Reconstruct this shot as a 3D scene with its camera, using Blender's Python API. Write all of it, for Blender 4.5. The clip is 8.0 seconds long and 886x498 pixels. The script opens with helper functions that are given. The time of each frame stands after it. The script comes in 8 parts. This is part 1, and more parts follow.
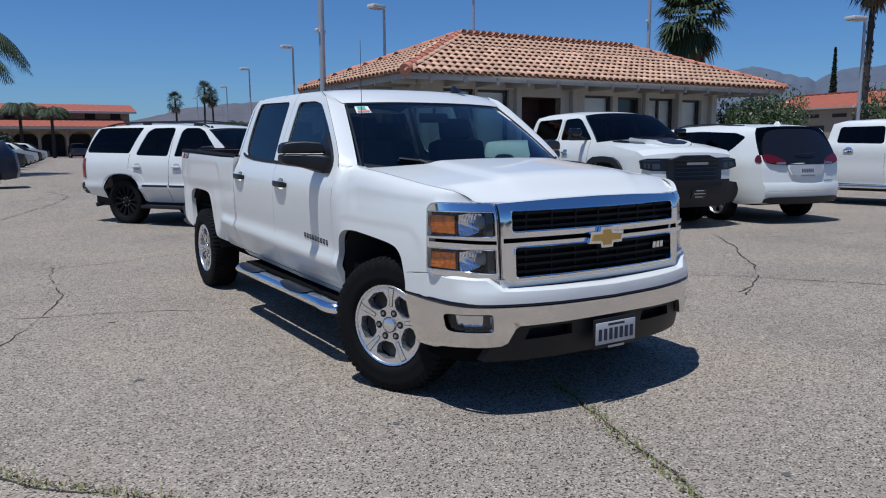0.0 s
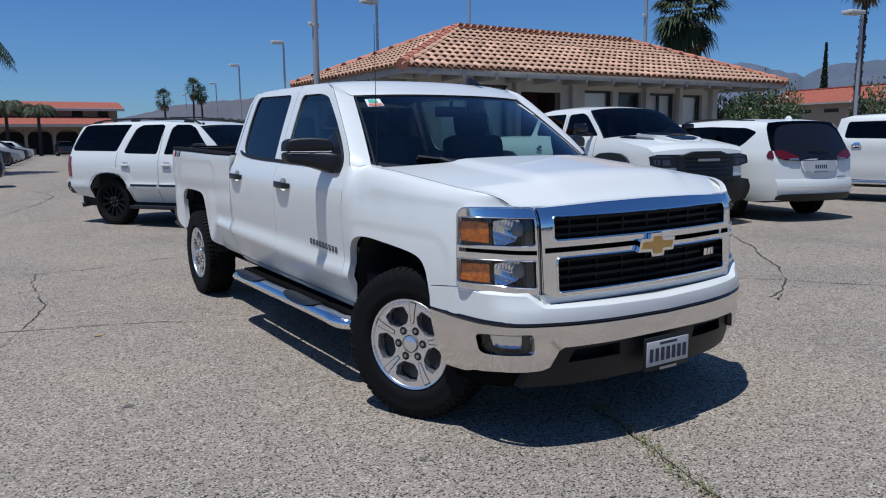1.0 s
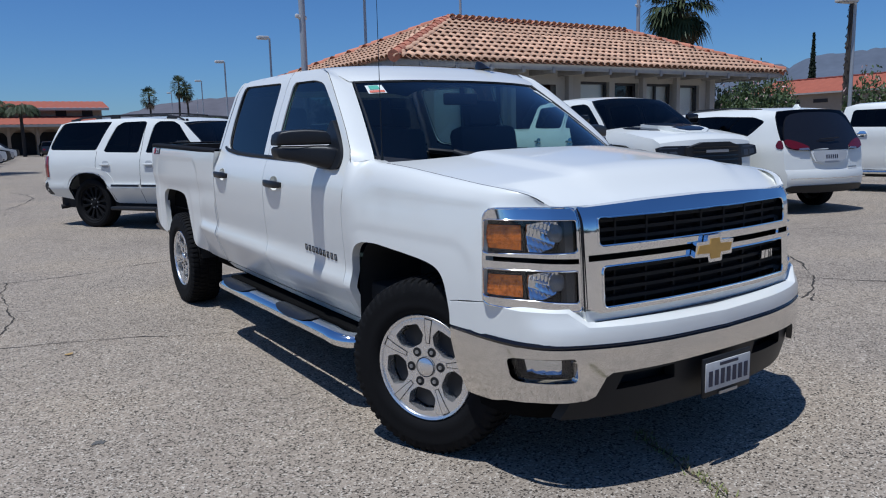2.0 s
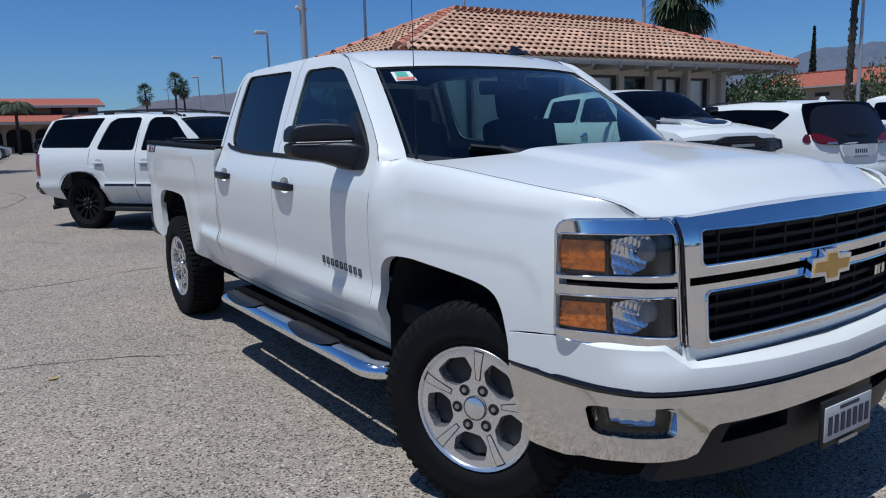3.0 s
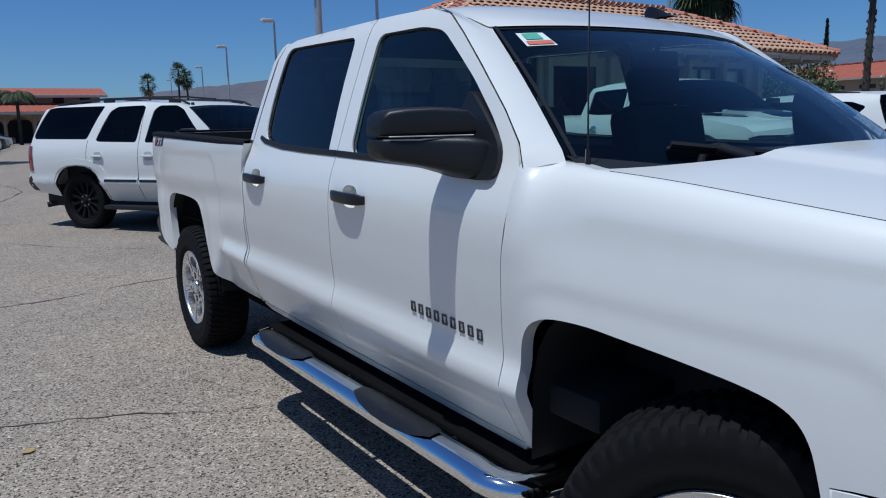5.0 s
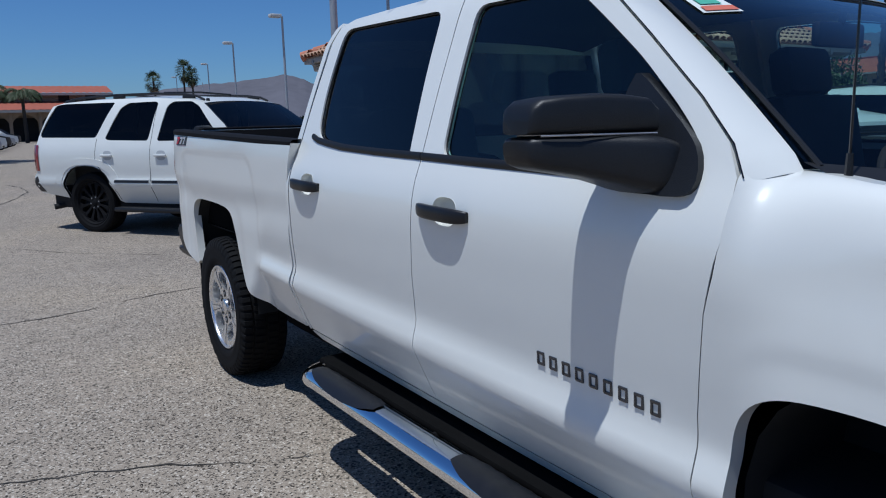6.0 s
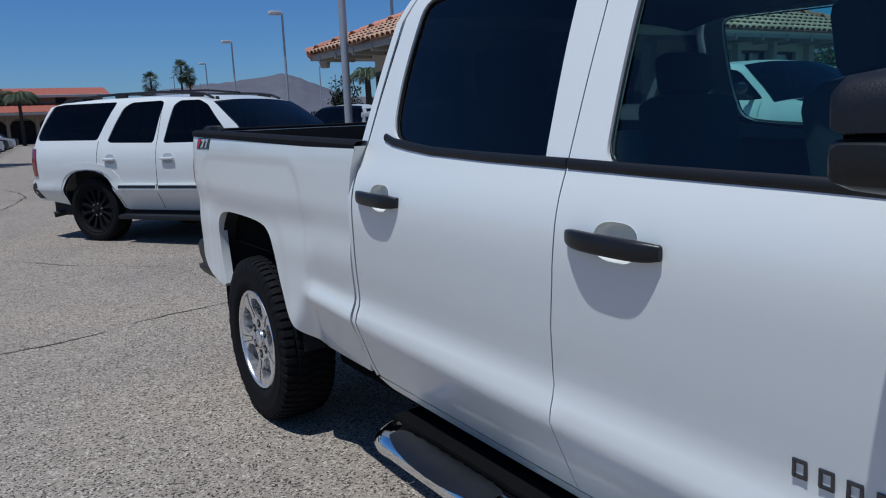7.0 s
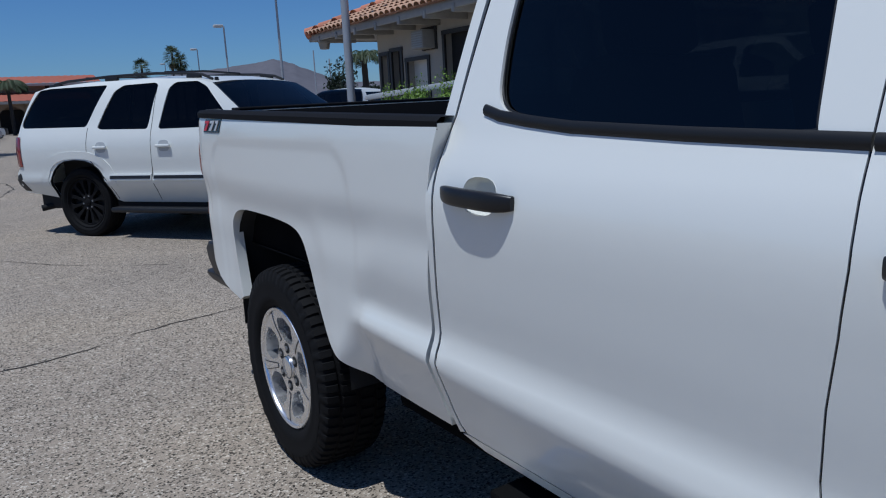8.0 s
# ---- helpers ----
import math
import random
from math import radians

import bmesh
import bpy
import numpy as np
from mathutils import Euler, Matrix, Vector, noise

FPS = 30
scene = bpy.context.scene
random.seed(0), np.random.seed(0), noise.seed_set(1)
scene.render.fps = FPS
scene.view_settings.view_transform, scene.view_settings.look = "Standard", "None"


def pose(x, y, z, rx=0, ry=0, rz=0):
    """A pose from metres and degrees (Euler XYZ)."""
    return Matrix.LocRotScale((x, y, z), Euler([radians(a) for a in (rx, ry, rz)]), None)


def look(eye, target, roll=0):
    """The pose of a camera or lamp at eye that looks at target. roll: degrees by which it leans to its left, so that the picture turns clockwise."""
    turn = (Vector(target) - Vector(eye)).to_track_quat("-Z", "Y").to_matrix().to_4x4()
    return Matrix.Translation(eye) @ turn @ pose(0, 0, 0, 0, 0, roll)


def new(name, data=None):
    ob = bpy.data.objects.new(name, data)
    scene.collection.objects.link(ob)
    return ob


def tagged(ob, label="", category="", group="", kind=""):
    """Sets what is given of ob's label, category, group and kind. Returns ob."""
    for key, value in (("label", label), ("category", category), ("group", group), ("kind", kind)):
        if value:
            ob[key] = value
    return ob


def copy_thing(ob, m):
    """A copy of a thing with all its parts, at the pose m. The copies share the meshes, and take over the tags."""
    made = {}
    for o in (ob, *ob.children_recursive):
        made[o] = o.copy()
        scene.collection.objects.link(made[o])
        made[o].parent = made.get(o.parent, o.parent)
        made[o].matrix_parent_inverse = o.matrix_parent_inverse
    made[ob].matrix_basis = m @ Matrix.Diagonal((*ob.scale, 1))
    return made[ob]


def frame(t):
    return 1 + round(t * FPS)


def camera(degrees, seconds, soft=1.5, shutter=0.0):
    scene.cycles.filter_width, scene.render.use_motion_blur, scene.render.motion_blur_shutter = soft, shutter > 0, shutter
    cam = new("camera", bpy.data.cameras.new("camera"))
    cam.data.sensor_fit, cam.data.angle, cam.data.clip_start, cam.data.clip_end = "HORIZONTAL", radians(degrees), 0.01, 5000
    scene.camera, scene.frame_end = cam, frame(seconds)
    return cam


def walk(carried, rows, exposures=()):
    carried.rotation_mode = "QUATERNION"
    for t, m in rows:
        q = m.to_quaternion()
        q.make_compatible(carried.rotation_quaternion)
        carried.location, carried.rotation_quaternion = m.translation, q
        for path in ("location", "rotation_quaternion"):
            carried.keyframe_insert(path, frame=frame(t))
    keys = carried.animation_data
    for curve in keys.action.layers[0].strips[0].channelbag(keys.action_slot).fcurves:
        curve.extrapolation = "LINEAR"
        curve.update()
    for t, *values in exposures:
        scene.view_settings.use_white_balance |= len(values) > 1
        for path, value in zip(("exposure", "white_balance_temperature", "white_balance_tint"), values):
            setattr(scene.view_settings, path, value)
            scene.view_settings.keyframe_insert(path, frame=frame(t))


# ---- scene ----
cam = camera(61.7, 8.0, soft=1.1)

PATH = [
    (0, (-0.143, -0.173, 1.432), (0.913, 1.502, 1.149), -0.4),
    (0.5, (-0.072, 0.068, 1.429), (0.991, 1.737, 1.137), -0.5),
    (1, (-0.046, 0.332, 1.431), (1.03, 1.992, 1.139), -0.6),
    (1.5, (0.05, 0.58, 1.415), (1.14, 2.231, 1.117), -1.0),
    (3, (0.291, 1.436, 1.404), (1.393, 3.076, 1.088), -1.6),
    (3.5, (0.372, 1.721, 1.412), (1.473, 3.359, 1.088), -1.4),
    (4, (0.396, 2.048, 1.423), (1.498, 3.685, 1.096), -1.2),
    (4.5, (0.481, 2.347, 1.404), (1.581, 3.984, 1.074), -1.2),
    (6, (0.602, 3.353, 1.407), (1.685, 4.999, 1.063), -1.5),
    (6.5, (0.644, 3.722, 1.394), (1.725, 5.369, 1.049), -1.6),
    (7, (0.671, 4.09, 1.411), (1.754, 5.734, 1.059), -2.3),
    (7.5, (0.755, 4.451, 1.408), (1.841, 6.092, 1.052), -2.8),
    (8, (0.813, 4.833, 1.378), (1.901, 6.465, 0.985), -3.0),
]
walk(cam, [(t, look(eye, target, roll)) for t, eye, target, roll in PATH],
     exposures=[(0, 0.06, 5740, 9.3), (1.5, 0.03, 5700, 9), (3, 0.01, 5620, 8.6), (4, -0.10, 5600, 8.4), (6, -0.12, 5550, 8), (8, -0.22, 5550, 8)])

# ---- world, sun, exposure ----
SUN_DIR = Vector((-0.29, -0.06, 0.95)).normalized()      # towards the sun
world = bpy.data.worlds.new("world")
scene.world = world
world.use_nodes = True
wn = world.node_tree
sky = wn.nodes.new("ShaderNodeTexSky")
sky.sky_type = "NISHITA"
sky.sun_disc = False
sky.sun_elevation = math.asin(SUN_DIR.z)
sky.sun_rotation = math.atan2(SUN_DIR.x, SUN_DIR.y)
sky.altitude = 300
sky.air_density, sky.dust_density, sky.ozone_density = 1.0, 0.3, 2.0
deep = wn.nodes.new("ShaderNodeMix")                      # the clear deep blue of a dry summer noon
deep.data_type, deep.blend_type = "RGBA", "MULTIPLY"
deep.inputs["Factor"].default_value = 1.0
deep.inputs[7].default_value = (0.66, 0.96, 1.36, 1)
wn.links.new(sky.outputs[0], deep.inputs[6])
wn.links.new(deep.outputs[2], wn.nodes["Background"].inputs[0])
wn.nodes["Background"].inputs[1].default_value = 0.056
sun = new("sun", bpy.data.lights.new("sun", "SUN"))
sun.data.energy, sun.data.angle, sun.data.color = 3.6, radians(0.53), (1.0, 0.955, 0.89)
sun.matrix_world = look((0, 0, 30), Vector((0, 0, 30)) - SUN_DIR)


# ---- materials ----
def material(name, base, rough=0.5, metal=0.0, noise_scale=0.0, amount=0.0, bump=0.0, bump_scale=200.0, coat=0.0, spec=0.5, vary=0.0,
             fine_scale=0.0, fine=0.0, rough_vary=0.0):
    """A principled material: base colour with broad and fine variation, bump, and a per-object shift."""
    m = bpy.data.materials.new(name)
    m.use_nodes = True
    t = m.node_tree
    b = t.nodes["Principled BSDF"]
    b.inputs["Roughness"].default_value = rough
    b.inputs["Metallic"].default_value = metal
    b.inputs["Specular IOR Level"].default_value = spec
    b.inputs["Coat Weight"].default_value = coat
    b.inputs["Coat Roughness"].default_value = 0.04
    b.inputs["Base Color"].default_value = (*base, 1)
    tc = t.nodes.new("ShaderNodeTexCoord")
    value = None

    def add(v, w):
        if v is None:
            return w
        n = t.nodes.new("ShaderNodeMath")
        n.operation = "ADD"
        t.links.new(v, n.inputs[0])
        t.links.new(w, n.inputs[1])
        return n.outputs[0]

    def centred(out, k):
        n = t.nodes.new("ShaderNodeMath")
        n.operation = "MULTIPLY_ADD"
        n.inputs[1].default_value, n.inputs[2].default_value = 2 * k, -k
        t.links.new(out, n.inputs[0])
        return n.outputs[0]

    for scale, k in ((noise_scale, amount), (fine_scale, fine)):
        if k:
            n = t.nodes.new("ShaderNodeTexNoise")
            n.inputs["Scale"].default_value, n.inputs["Detail"].default_value = scale, 5
            t.links.new(tc.outputs["Object"], n.inputs["Vector"])
            value = add(value, centred(n.outputs["Fac"], k))
            if rough_vary and scale == noise_scale:
                r = t.nodes.new("ShaderNodeMath")
                r.operation = "MULTIPLY_ADD"
                r.inputs[1].default_value, r.inputs[2].default_value = rough_vary, rough - rough_vary / 2
                t.links.new(n.outputs["Fac"], r.inputs[0])
                t.links.new(r.outputs[0], b.inputs["Roughness"])
    if vary:
        o = t.nodes.new("ShaderNodeObjectInfo")
        value = add(value, centred(o.outputs["Random"], vary))
    if value is not None:
        one = t.nodes.new("ShaderNodeMath")
        one.operation = "ADD"
        one.inputs[1].default_value = 1.0
        t.links.new(value, one.inputs[0])
        mul = t.nodes.new("ShaderNodeVectorMath")
        mul.operation = "SCALE"
        mul.inputs[0].default_value = base
        t.links.new(one.outputs[0], mul.inputs["Scale"])
        t.links.new(mul.outputs[0], b.inputs["Base Color"])
    if bump:
        n = t.nodes.new("ShaderNodeTexNoise")
        n.inputs["Scale"].default_value, n.inputs["Detail"].default_value = bump_scale, 4
        t.links.new(tc.outputs["Object"], n.inputs["Vector"])
        bp = t.nodes.new("ShaderNodeBump")
        bp.inputs["Strength"].default_value = bump
        bp.inputs["Distance"].default_value = 0.4 / bump_scale
        t.links.new(n.outputs["Fac"], bp.inputs["Height"])
        t.links.new(bp.outputs[0], b.inputs["Normal"])
    return m


def glass(name, tint, gloss=1.0):
    """A thin tinted pane: what lies behind, dimmed, under a mirror that follows Fresnel."""
    m = bpy.data.materials.new(name)
    m.use_nodes = True
    t = m.node_tree
    t.nodes.remove(t.nodes["Principled BSDF"])
    see = t.nodes.new("ShaderNodeBsdfTransparent")
    see.inputs[0].default_value = (*tint, 1)
    shine = t.nodes.new("ShaderNodeBsdfGlossy")
    shine.inputs["Roughness"].default_value = 0.01
    shine.inputs[0].default_value = (gloss, gloss, gloss, 1)
    lw = t.nodes.new("ShaderNodeLayerWeight")
    lw.inputs["Blend"].default_value = 0.5
    p5 = t.nodes.new("ShaderNodeMath")
    p5.operation = "POWER"
    p5.inputs[1].default_value = 4.5
    t.links.new(lw.outputs["Facing"], p5.inputs[0])
    fr = t.nodes.new("ShaderNodeMath")
    fr.operation = "MULTIPLY_ADD"
    fr.inputs[1].default_value, fr.inputs[2].default_value = 0.93, 0.05
    t.links.new(p5.outputs[0], fr.inputs[0])
    mix = t.nodes.new("ShaderNodeMixShader")
    t.links.new(fr.outputs[0], mix.inputs[0])
    t.links.new(see.outputs[0], mix.inputs[1])
    t.links.new(shine.outputs[0], mix.inputs[2])
    t.links.new(mix.outputs[0], t.nodes["Material Output"].inputs[0])
    return m


PAINT = material("white_paint", (0.80, 0.80, 0.742), 0.34, coat=0.7, noise_scale=1.3, amount=0.02, rough_vary=0.06)
PAINT_OTHER = material("white_paint_dusty", (0.76, 0.765, 0.712), 0.38, coat=0.5, noise_scale=2.0, amount=0.03)
CHROME = material("chrome", (0.86, 0.87, 0.88), 0.06, 1.0, noise_scale=6, amount=0.02, rough_vary=0.04)
CHROME_DUSTY = material("chrome_dusty", (0.78, 0.77, 0.75), 0.09, 1.0, noise_scale=9, amount=0.08, fine_scale=70, fine=0.08, rough_vary=0.10)
POCKET = material("wheel_pocket", (0.02, 0.02, 0.021), 0.5, 0.3, noise_scale=20, amount=0.15)
ALUMINIUM = material("machined_aluminium", (0.80, 0.80, 0.805), 0.27, 0.9, noise_scale=14, amount=0.05, rough_vary=0.1)
GREY_METAL = material("grey_cast_metal", (0.42, 0.42, 0.43), 0.4, 0.9, noise_scale=20, amount=0.08)
BLACK_PLASTIC = material("black_plastic", (0.013, 0.0135, 0.015), 0.48, spec=0.35, noise_scale=9, amount=0.15, bump=0.25, bump_scale=900)
MIRROR_PLASTIC = material("textured_black_plastic", (0.011, 0.012, 0.014), 0.42, spec=0.4, noise_scale=9, amount=0.2, fine_scale=260, fine=0.3, bump=0.5, bump_scale=420)
GLOSS_BLACK = material("gloss_black", (0.010, 0.010, 0.012), 0.18, noise_scale=4, amount=0.1)
GRILLE_BLACK = material("grille_black", (0.006, 0.006, 0.007), 0.75, spec=0.15, noise_scale=9, amount=0.15)
RUBBER = material("tyre_rubber", (0.007, 0.007, 0.0075), 0.8, spec=0.15, noise_scale=8, amount=0.25, fine_scale=90, fine=0.2, bump=0.2, bump_scale=300)
HANDLE_BLACK = material("worn_handle_plastic", (0.012, 0.012, 0.013), 0.36, spec=0.4, noise_scale=14, amount=0.2, rough_vary=0.15, bump=0.15, bump_scale=400)
MATTE_BLACK = material("matte_black", (0.008, 0.008, 0.008), 1.0, spec=0.0, noise_scale=5, amount=0.3)
RAIL_PLASTIC = material("matte_rail_plastic", (0.008, 0.008, 0.009), 0.8, spec=0.15, noise_scale=9, amount=0.2, bump=0.2, bump_scale=500)
GRILLE_BAR = material("grille_bar_plastic", (0.008, 0.008, 0.008), 0.6, spec=0.25, noise_scale=20, amount=0.3)
DARK = material("dark_underbody", (0.012, 0.012, 0.012), 0.9, noise_scale=5, amount=0.3)
# white plate greyed: the shade on its face is put into the colour
PLATE_SHADED = material("shaded_plate", (0.48, 0.48, 0.47), 0.5, noise_scale=20, amount=0.25)
AMBER = material("amber_lens", (0.80, 0.20, 0.010), 0.18, 0.3, noise_scale=45, amount=0.9, fine_scale=160, fine=0.6, coat=0.6, bump=0.9, bump_scale=140)
RED_LENS = material("red_lens", (0.22, 0.008, 0.011), 0.12, noise_scale=30, amount=0.2, coat=0.6)
DEEP_RED = material("deep_red_lens", (0.10, 0.003, 0.005), 0.15, noise_scale=30, amount=0.25, coat=0.4)
SMOKED_LAMP = material("smoked_lamp", (0.07, 0.075, 0.085), 0.3, 0.4, noise_scale=30, amount=0.2)
LOWER_LENS = material("faded_lens", (0.34, 0.13, 0.11), 0.2, noise_scale=30, amount=0.2, coat=0.5)
# chrome letters coloured dark to hold the reflection of the ground
LETTER = material("letter_dark_reflection", (0.10, 0.10, 0.11), 0.22, 0.8, noise_scale=60, amount=0.3)
GOLD = material("gold_badge", (0.62, 0.37, 0.10), 0.42, 0.5, noise_scale=40, amount=0.1, bump=0.2, bump_scale=600)
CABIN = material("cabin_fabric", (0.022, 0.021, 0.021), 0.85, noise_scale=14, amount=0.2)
PLATE = material("white_plate", (0.48, 0.49, 0.50), 0.4, noise_scale=20, amount=0.05)
INK = material("dark_ink", (0.022, 0.025, 0.05), 0.5, noise_scale=20, amount=0.1)
RED_INK = material("red_ink", (0.5, 0.03, 0.05), 0.5, noise_scale=20, amount=0.1)
GLASS_WIND = glass("windscreen_glass", (0.72, 0.77, 0.76))
GLASS_DOOR = glass("door_glass", (0.52, 0.78, 0.76))
GLASS_TINT = glass("privacy_glass", (0.085, 0.095, 0.10), 0.8)
GLASS_PARKED = glass("parked_car_glass", (0.07, 0.07, 0.075), 0.42)
GLASS_CLEAR = glass("lens_glass", (0.92, 0.93, 0.94))


# ---- mesh tools ----
def link(name, bm, mat, parent=None, label="", sharp=40):
    """One mesh object from a bmesh, smooth but for edges sharper than so many degrees."""
    bm.normal_update()
    for f in bm.faces:
        f.smooth = True
    for e in bm.edges:
        if len(e.link_faces) == 2 and e.calc_face_angle(0) > radians(sharp):
            e.smooth = False
    me = bpy.data.meshes.new(name)
    bm.to_mesh(me)
    bm.free()
    me.materials.append(mat)
    ob = new(name, me)
    if parent is not None:
        ob.parent = parent
    if label:
        tagged(ob, label)
    return ob


part = link


def empty(name, m, label, category, group="", kind=""):
    ob = new(name)
    ob.empty_display_size = 0.2
    ob.matrix_basis = m
    return tagged(ob, label, category, group, kind)


def box(bm, centre, size, rot=None, bevel=0.0, taper=1.0):
    """A box in bm; taper scales its top; bevel rounds its edges."""
    made = bmesh.ops.create_cube(bm, size=1.0)["verts"]
    for v in made:
        k = taper if v.co.z > 0 else 1.0
        v.co = Vector((v.co.x * size[0] * k, v.co.y * size[1] * k, v.co.z * size[2]))
    if bevel:
        edges = list({e for v in made for e in v.link_edges})
        r = bmesh.ops.bevel(bm, geom=edges, offset=bevel, segments=2, affect="EDGES", profile=0.5)
        made = list({v for f in r["faces"] for v in f.verts} | {v for v in made if v.is_valid})
    m = Matrix.Translation(centre) @ (rot if rot is not None else Matrix.Identity(4))
    for v in made:
        v.co = m @ v.co
    return made


def rod(bm, a, b, r0, r1=None, n=12, caps=True):
    """A round bar from a to b."""
    a, b = Vector(a), Vector(b)
    r1 = r0 if r1 is None else r1
    q = (b - a).to_track_quat("Z", "Y")
    rings = []
    for p, r in ((a, r0), (b, r1)):
        rings.append([bm.verts.new(p + q @ Vector((r * math.cos(i * math.tau / n), r * math.sin(i * math.tau / n), 0))) for i in range(n)])
    for i in range(n):
        bm.faces.new((rings[0][i], rings[0][(i + 1) % n], rings[1][(i + 1) % n], rings[1][i]))
    if caps:
        bm.faces.new(rings[0][::-1])
        bm.faces.new(rings[1])


def tube(bm, pts, r, n=10, flat=1.0, up=(0, 0, 1)):
    """A bent tube through pts; flat squeezes it along up."""
    pts = [Vector(p) for p in pts]
    rings = []
    for i, p in enumerate(pts):
        d = (pts[min(i + 1, len(pts) - 1)] - pts[max(i - 1, 0)]).normalized()
        side = d.cross(Vector(up)).normalized()
        top = side.cross(d)
        rings.append([bm.verts.new(p + side * r * math.cos(k * math.tau / n) + top * r * flat * math.sin(k * math.tau / n)) for k in range(n)])
    for a, b in zip(rings, rings[1:]):
        for k in range(n):
            bm.faces.new((a[k], a[(k + 1) % n], b[(k + 1) % n], b[k]))
    bm.faces.new(rings[0][::-1])
    bm.faces.new(rings[-1])


def lathe(bm, profile, n=48, axis="x", centre=(0, 0, 0), closed=False):
    """Turns a profile of (along axis, radius) round the axis."""
    c = Vector(centre)
    rings = []
    for a, r in profile:
        ring = []
        for i in range(n):
            w = i * math.tau / n
            p = (a, r * math.cos(w), r * math.sin(w)) if axis == "x" else (r * math.cos(w), r * math.sin(w), a)
            ring.append(bm.verts.new(c + Vector(p)))
        rings.append(ring)
    pairs = list(zip(rings, rings[1:]))
    if closed:
        pairs.append((rings[-1], rings[0]))
    for a, b in pairs:
        for i in range(n):
            bm.faces.new((a[i], a[(i + 1) % n], b[(i + 1) % n], b[i]))
    bmesh.ops.recalc_face_normals(bm, faces=bm.faces)


def inside(px, py, poly):
    """Which points lie in a polygon."""
    hit = np.zeros(px.shape, bool)
    n = len(poly)
    for i in range(n):
        (x0, y0), (x1, y1) = poly[i], poly[(i + 1) % n]
        if y0 == y1:
            continue
        cross = ((y0 > py) != (y1 > py)) & (px < (x1 - x0) * (py - y0) / (y1 - y0) + x0)
        hit ^= cross
    return hit


def resample(poly, step):
    out = []
    for (x0, y0), (x1, y1) in zip(poly, poly[1:] + poly[:1]):
        k = max(1, math.ceil(math.hypot(x1 - x0, y1 - y0) / step))
        out += [(x0 + (x1 - x0) * i / k, y0 + (y1 - y0) * i / k) for i in range(k)]
    return out


def smooth_loop(poly, times=2, keep=()):
    """Rounds the corners of a closed outline (corner cutting), but for those in keep."""
    for _ in range(times):
        out = []
        n = len(poly)
        for i, p in enumerate(poly):
            if tuple(p) in keep:
                out.append(p)
                continue
            a, b = poly[i - 1], poly[(i + 1) % n]
            out.append((p[0] * 0.75 + a[0] * 0.25, p[1] * 0.75 + a[1] * 0.25))
            out.append((p[0] * 0.75 + b[0] * 0.25, p[1] * 0.75 + b[1] * 0.25))
        poly = out
    return poly


def sheet(outline, fn, step=0.05, depth=0.015, inward=None, holes=(), bm=None):
    """A curved panel: the outline filled, mapped by fn(u, v) into space, its rim and the rims of its holes turned inward by depth."""
    bm = bm or bmesh.new()
    loops = [resample(list(p), step) for p in (outline, *holes)]
    pts, edges = [], []
    for loop in loops:
        k = len(pts)
        pts += loop
        edges += [(k + i, k + (i + 1) % len(loop)) for i in range(len(loop))]
    rim = np.array(pts)
    lo, hi = rim.min(0), rim.max(0)
    gx, gy = np.meshgrid(np.arange(lo[0] + step * 0.37, hi[0], step), np.arange(lo[1] + step * 0.41, hi[1], step))
    gx, gy = gx.ravel(), gy.ravel()
    ok = inside(gx, gy, loops[0])
    for h in loops[1:]:
        ok &= ~inside(gx, gy, h)
    gx, gy = gx[ok], gy[ok]
    if len(gx):
        near = np.full(len(gx), 1e9)
        for x, y in pts:
            near = np.minimum(near, (gx - x) ** 2 + (gy - y) ** 2)
        ok = near > (0.45 * step) ** 2
        pts += list(zip(gx[ok].tolist(), gy[ok].tolist()))
    from mathutils import geometry
    co, _, tris, *_ = geometry.delaunay_2d_cdt([Vector(p) for p in pts], edges, [], 0, 1e-6)
    cx = np.array([sum(co[i].x for i in t) / 3 for t in tris])
    cy = np.array([sum(co[i].y for i in t) / 3 for t in tris])
    ok = inside(cx, cy, loops[0])
    for h in loops[1:]:
        ok &= ~inside(cx, cy, h)
    used = sorted({i for t, k in zip(tris, ok) if k for i in t})
    verts = {i: bm.verts.new(fn(co[i].x, co[i].y)) for i in used}
    faces = [bm.faces.new([verts[i] for i in t]) for t, k in zip(tris, ok) if k]
    if inward is not None:
        inn = Vector(inward)
        bm.normal_update()
        total = sum((f.normal * f.calc_area() for f in faces), Vector())
        if total.dot(inn) > 0:
            bmesh.ops.reverse_faces(bm, faces=faces)
        if depth:
            own = set(faces)
            rims = [e for e in {e for f in faces for e in f.edges} if sum(g in own for g in e.link_faces) == 1]
            made = bmesh.ops.extrude_edge_only(bm, edges=rims)["geom"]
            for v in made:
                if isinstance(v, bmesh.types.BMVert):
                    v.co += inn.normalized() * depth
            for e in rims:
                e.smooth = False
    return bm


def skin(path, across, n=16, thick=0.0, bm=None):
    """A surface across a path: across(i, u) gives the point of station i at u from -1 to 1."""
    bm = bm or bmesh.new()
    rows = [[bm.verts.new(across(i, -1 + 2 * k / n)) for k in range(n + 1)] for i in range(path)]
    for a, b in zip(rows, rows[1:]):
        for k in range(n):
            bm.faces.new((a[k], a[k + 1], b[k + 1], b[k]))
    return bm


def mirrored(bm):
    """A mirrored copy of a bmesh, across x = 0."""
    out = bm.copy()
    for v in out.verts:
        v.co.x = -v.co.x
    bmesh.ops.reverse_faces(out, faces=out.faces)
    return out


def lerp(x, xs, ys):
    return float(np.interp(x, xs, ys))


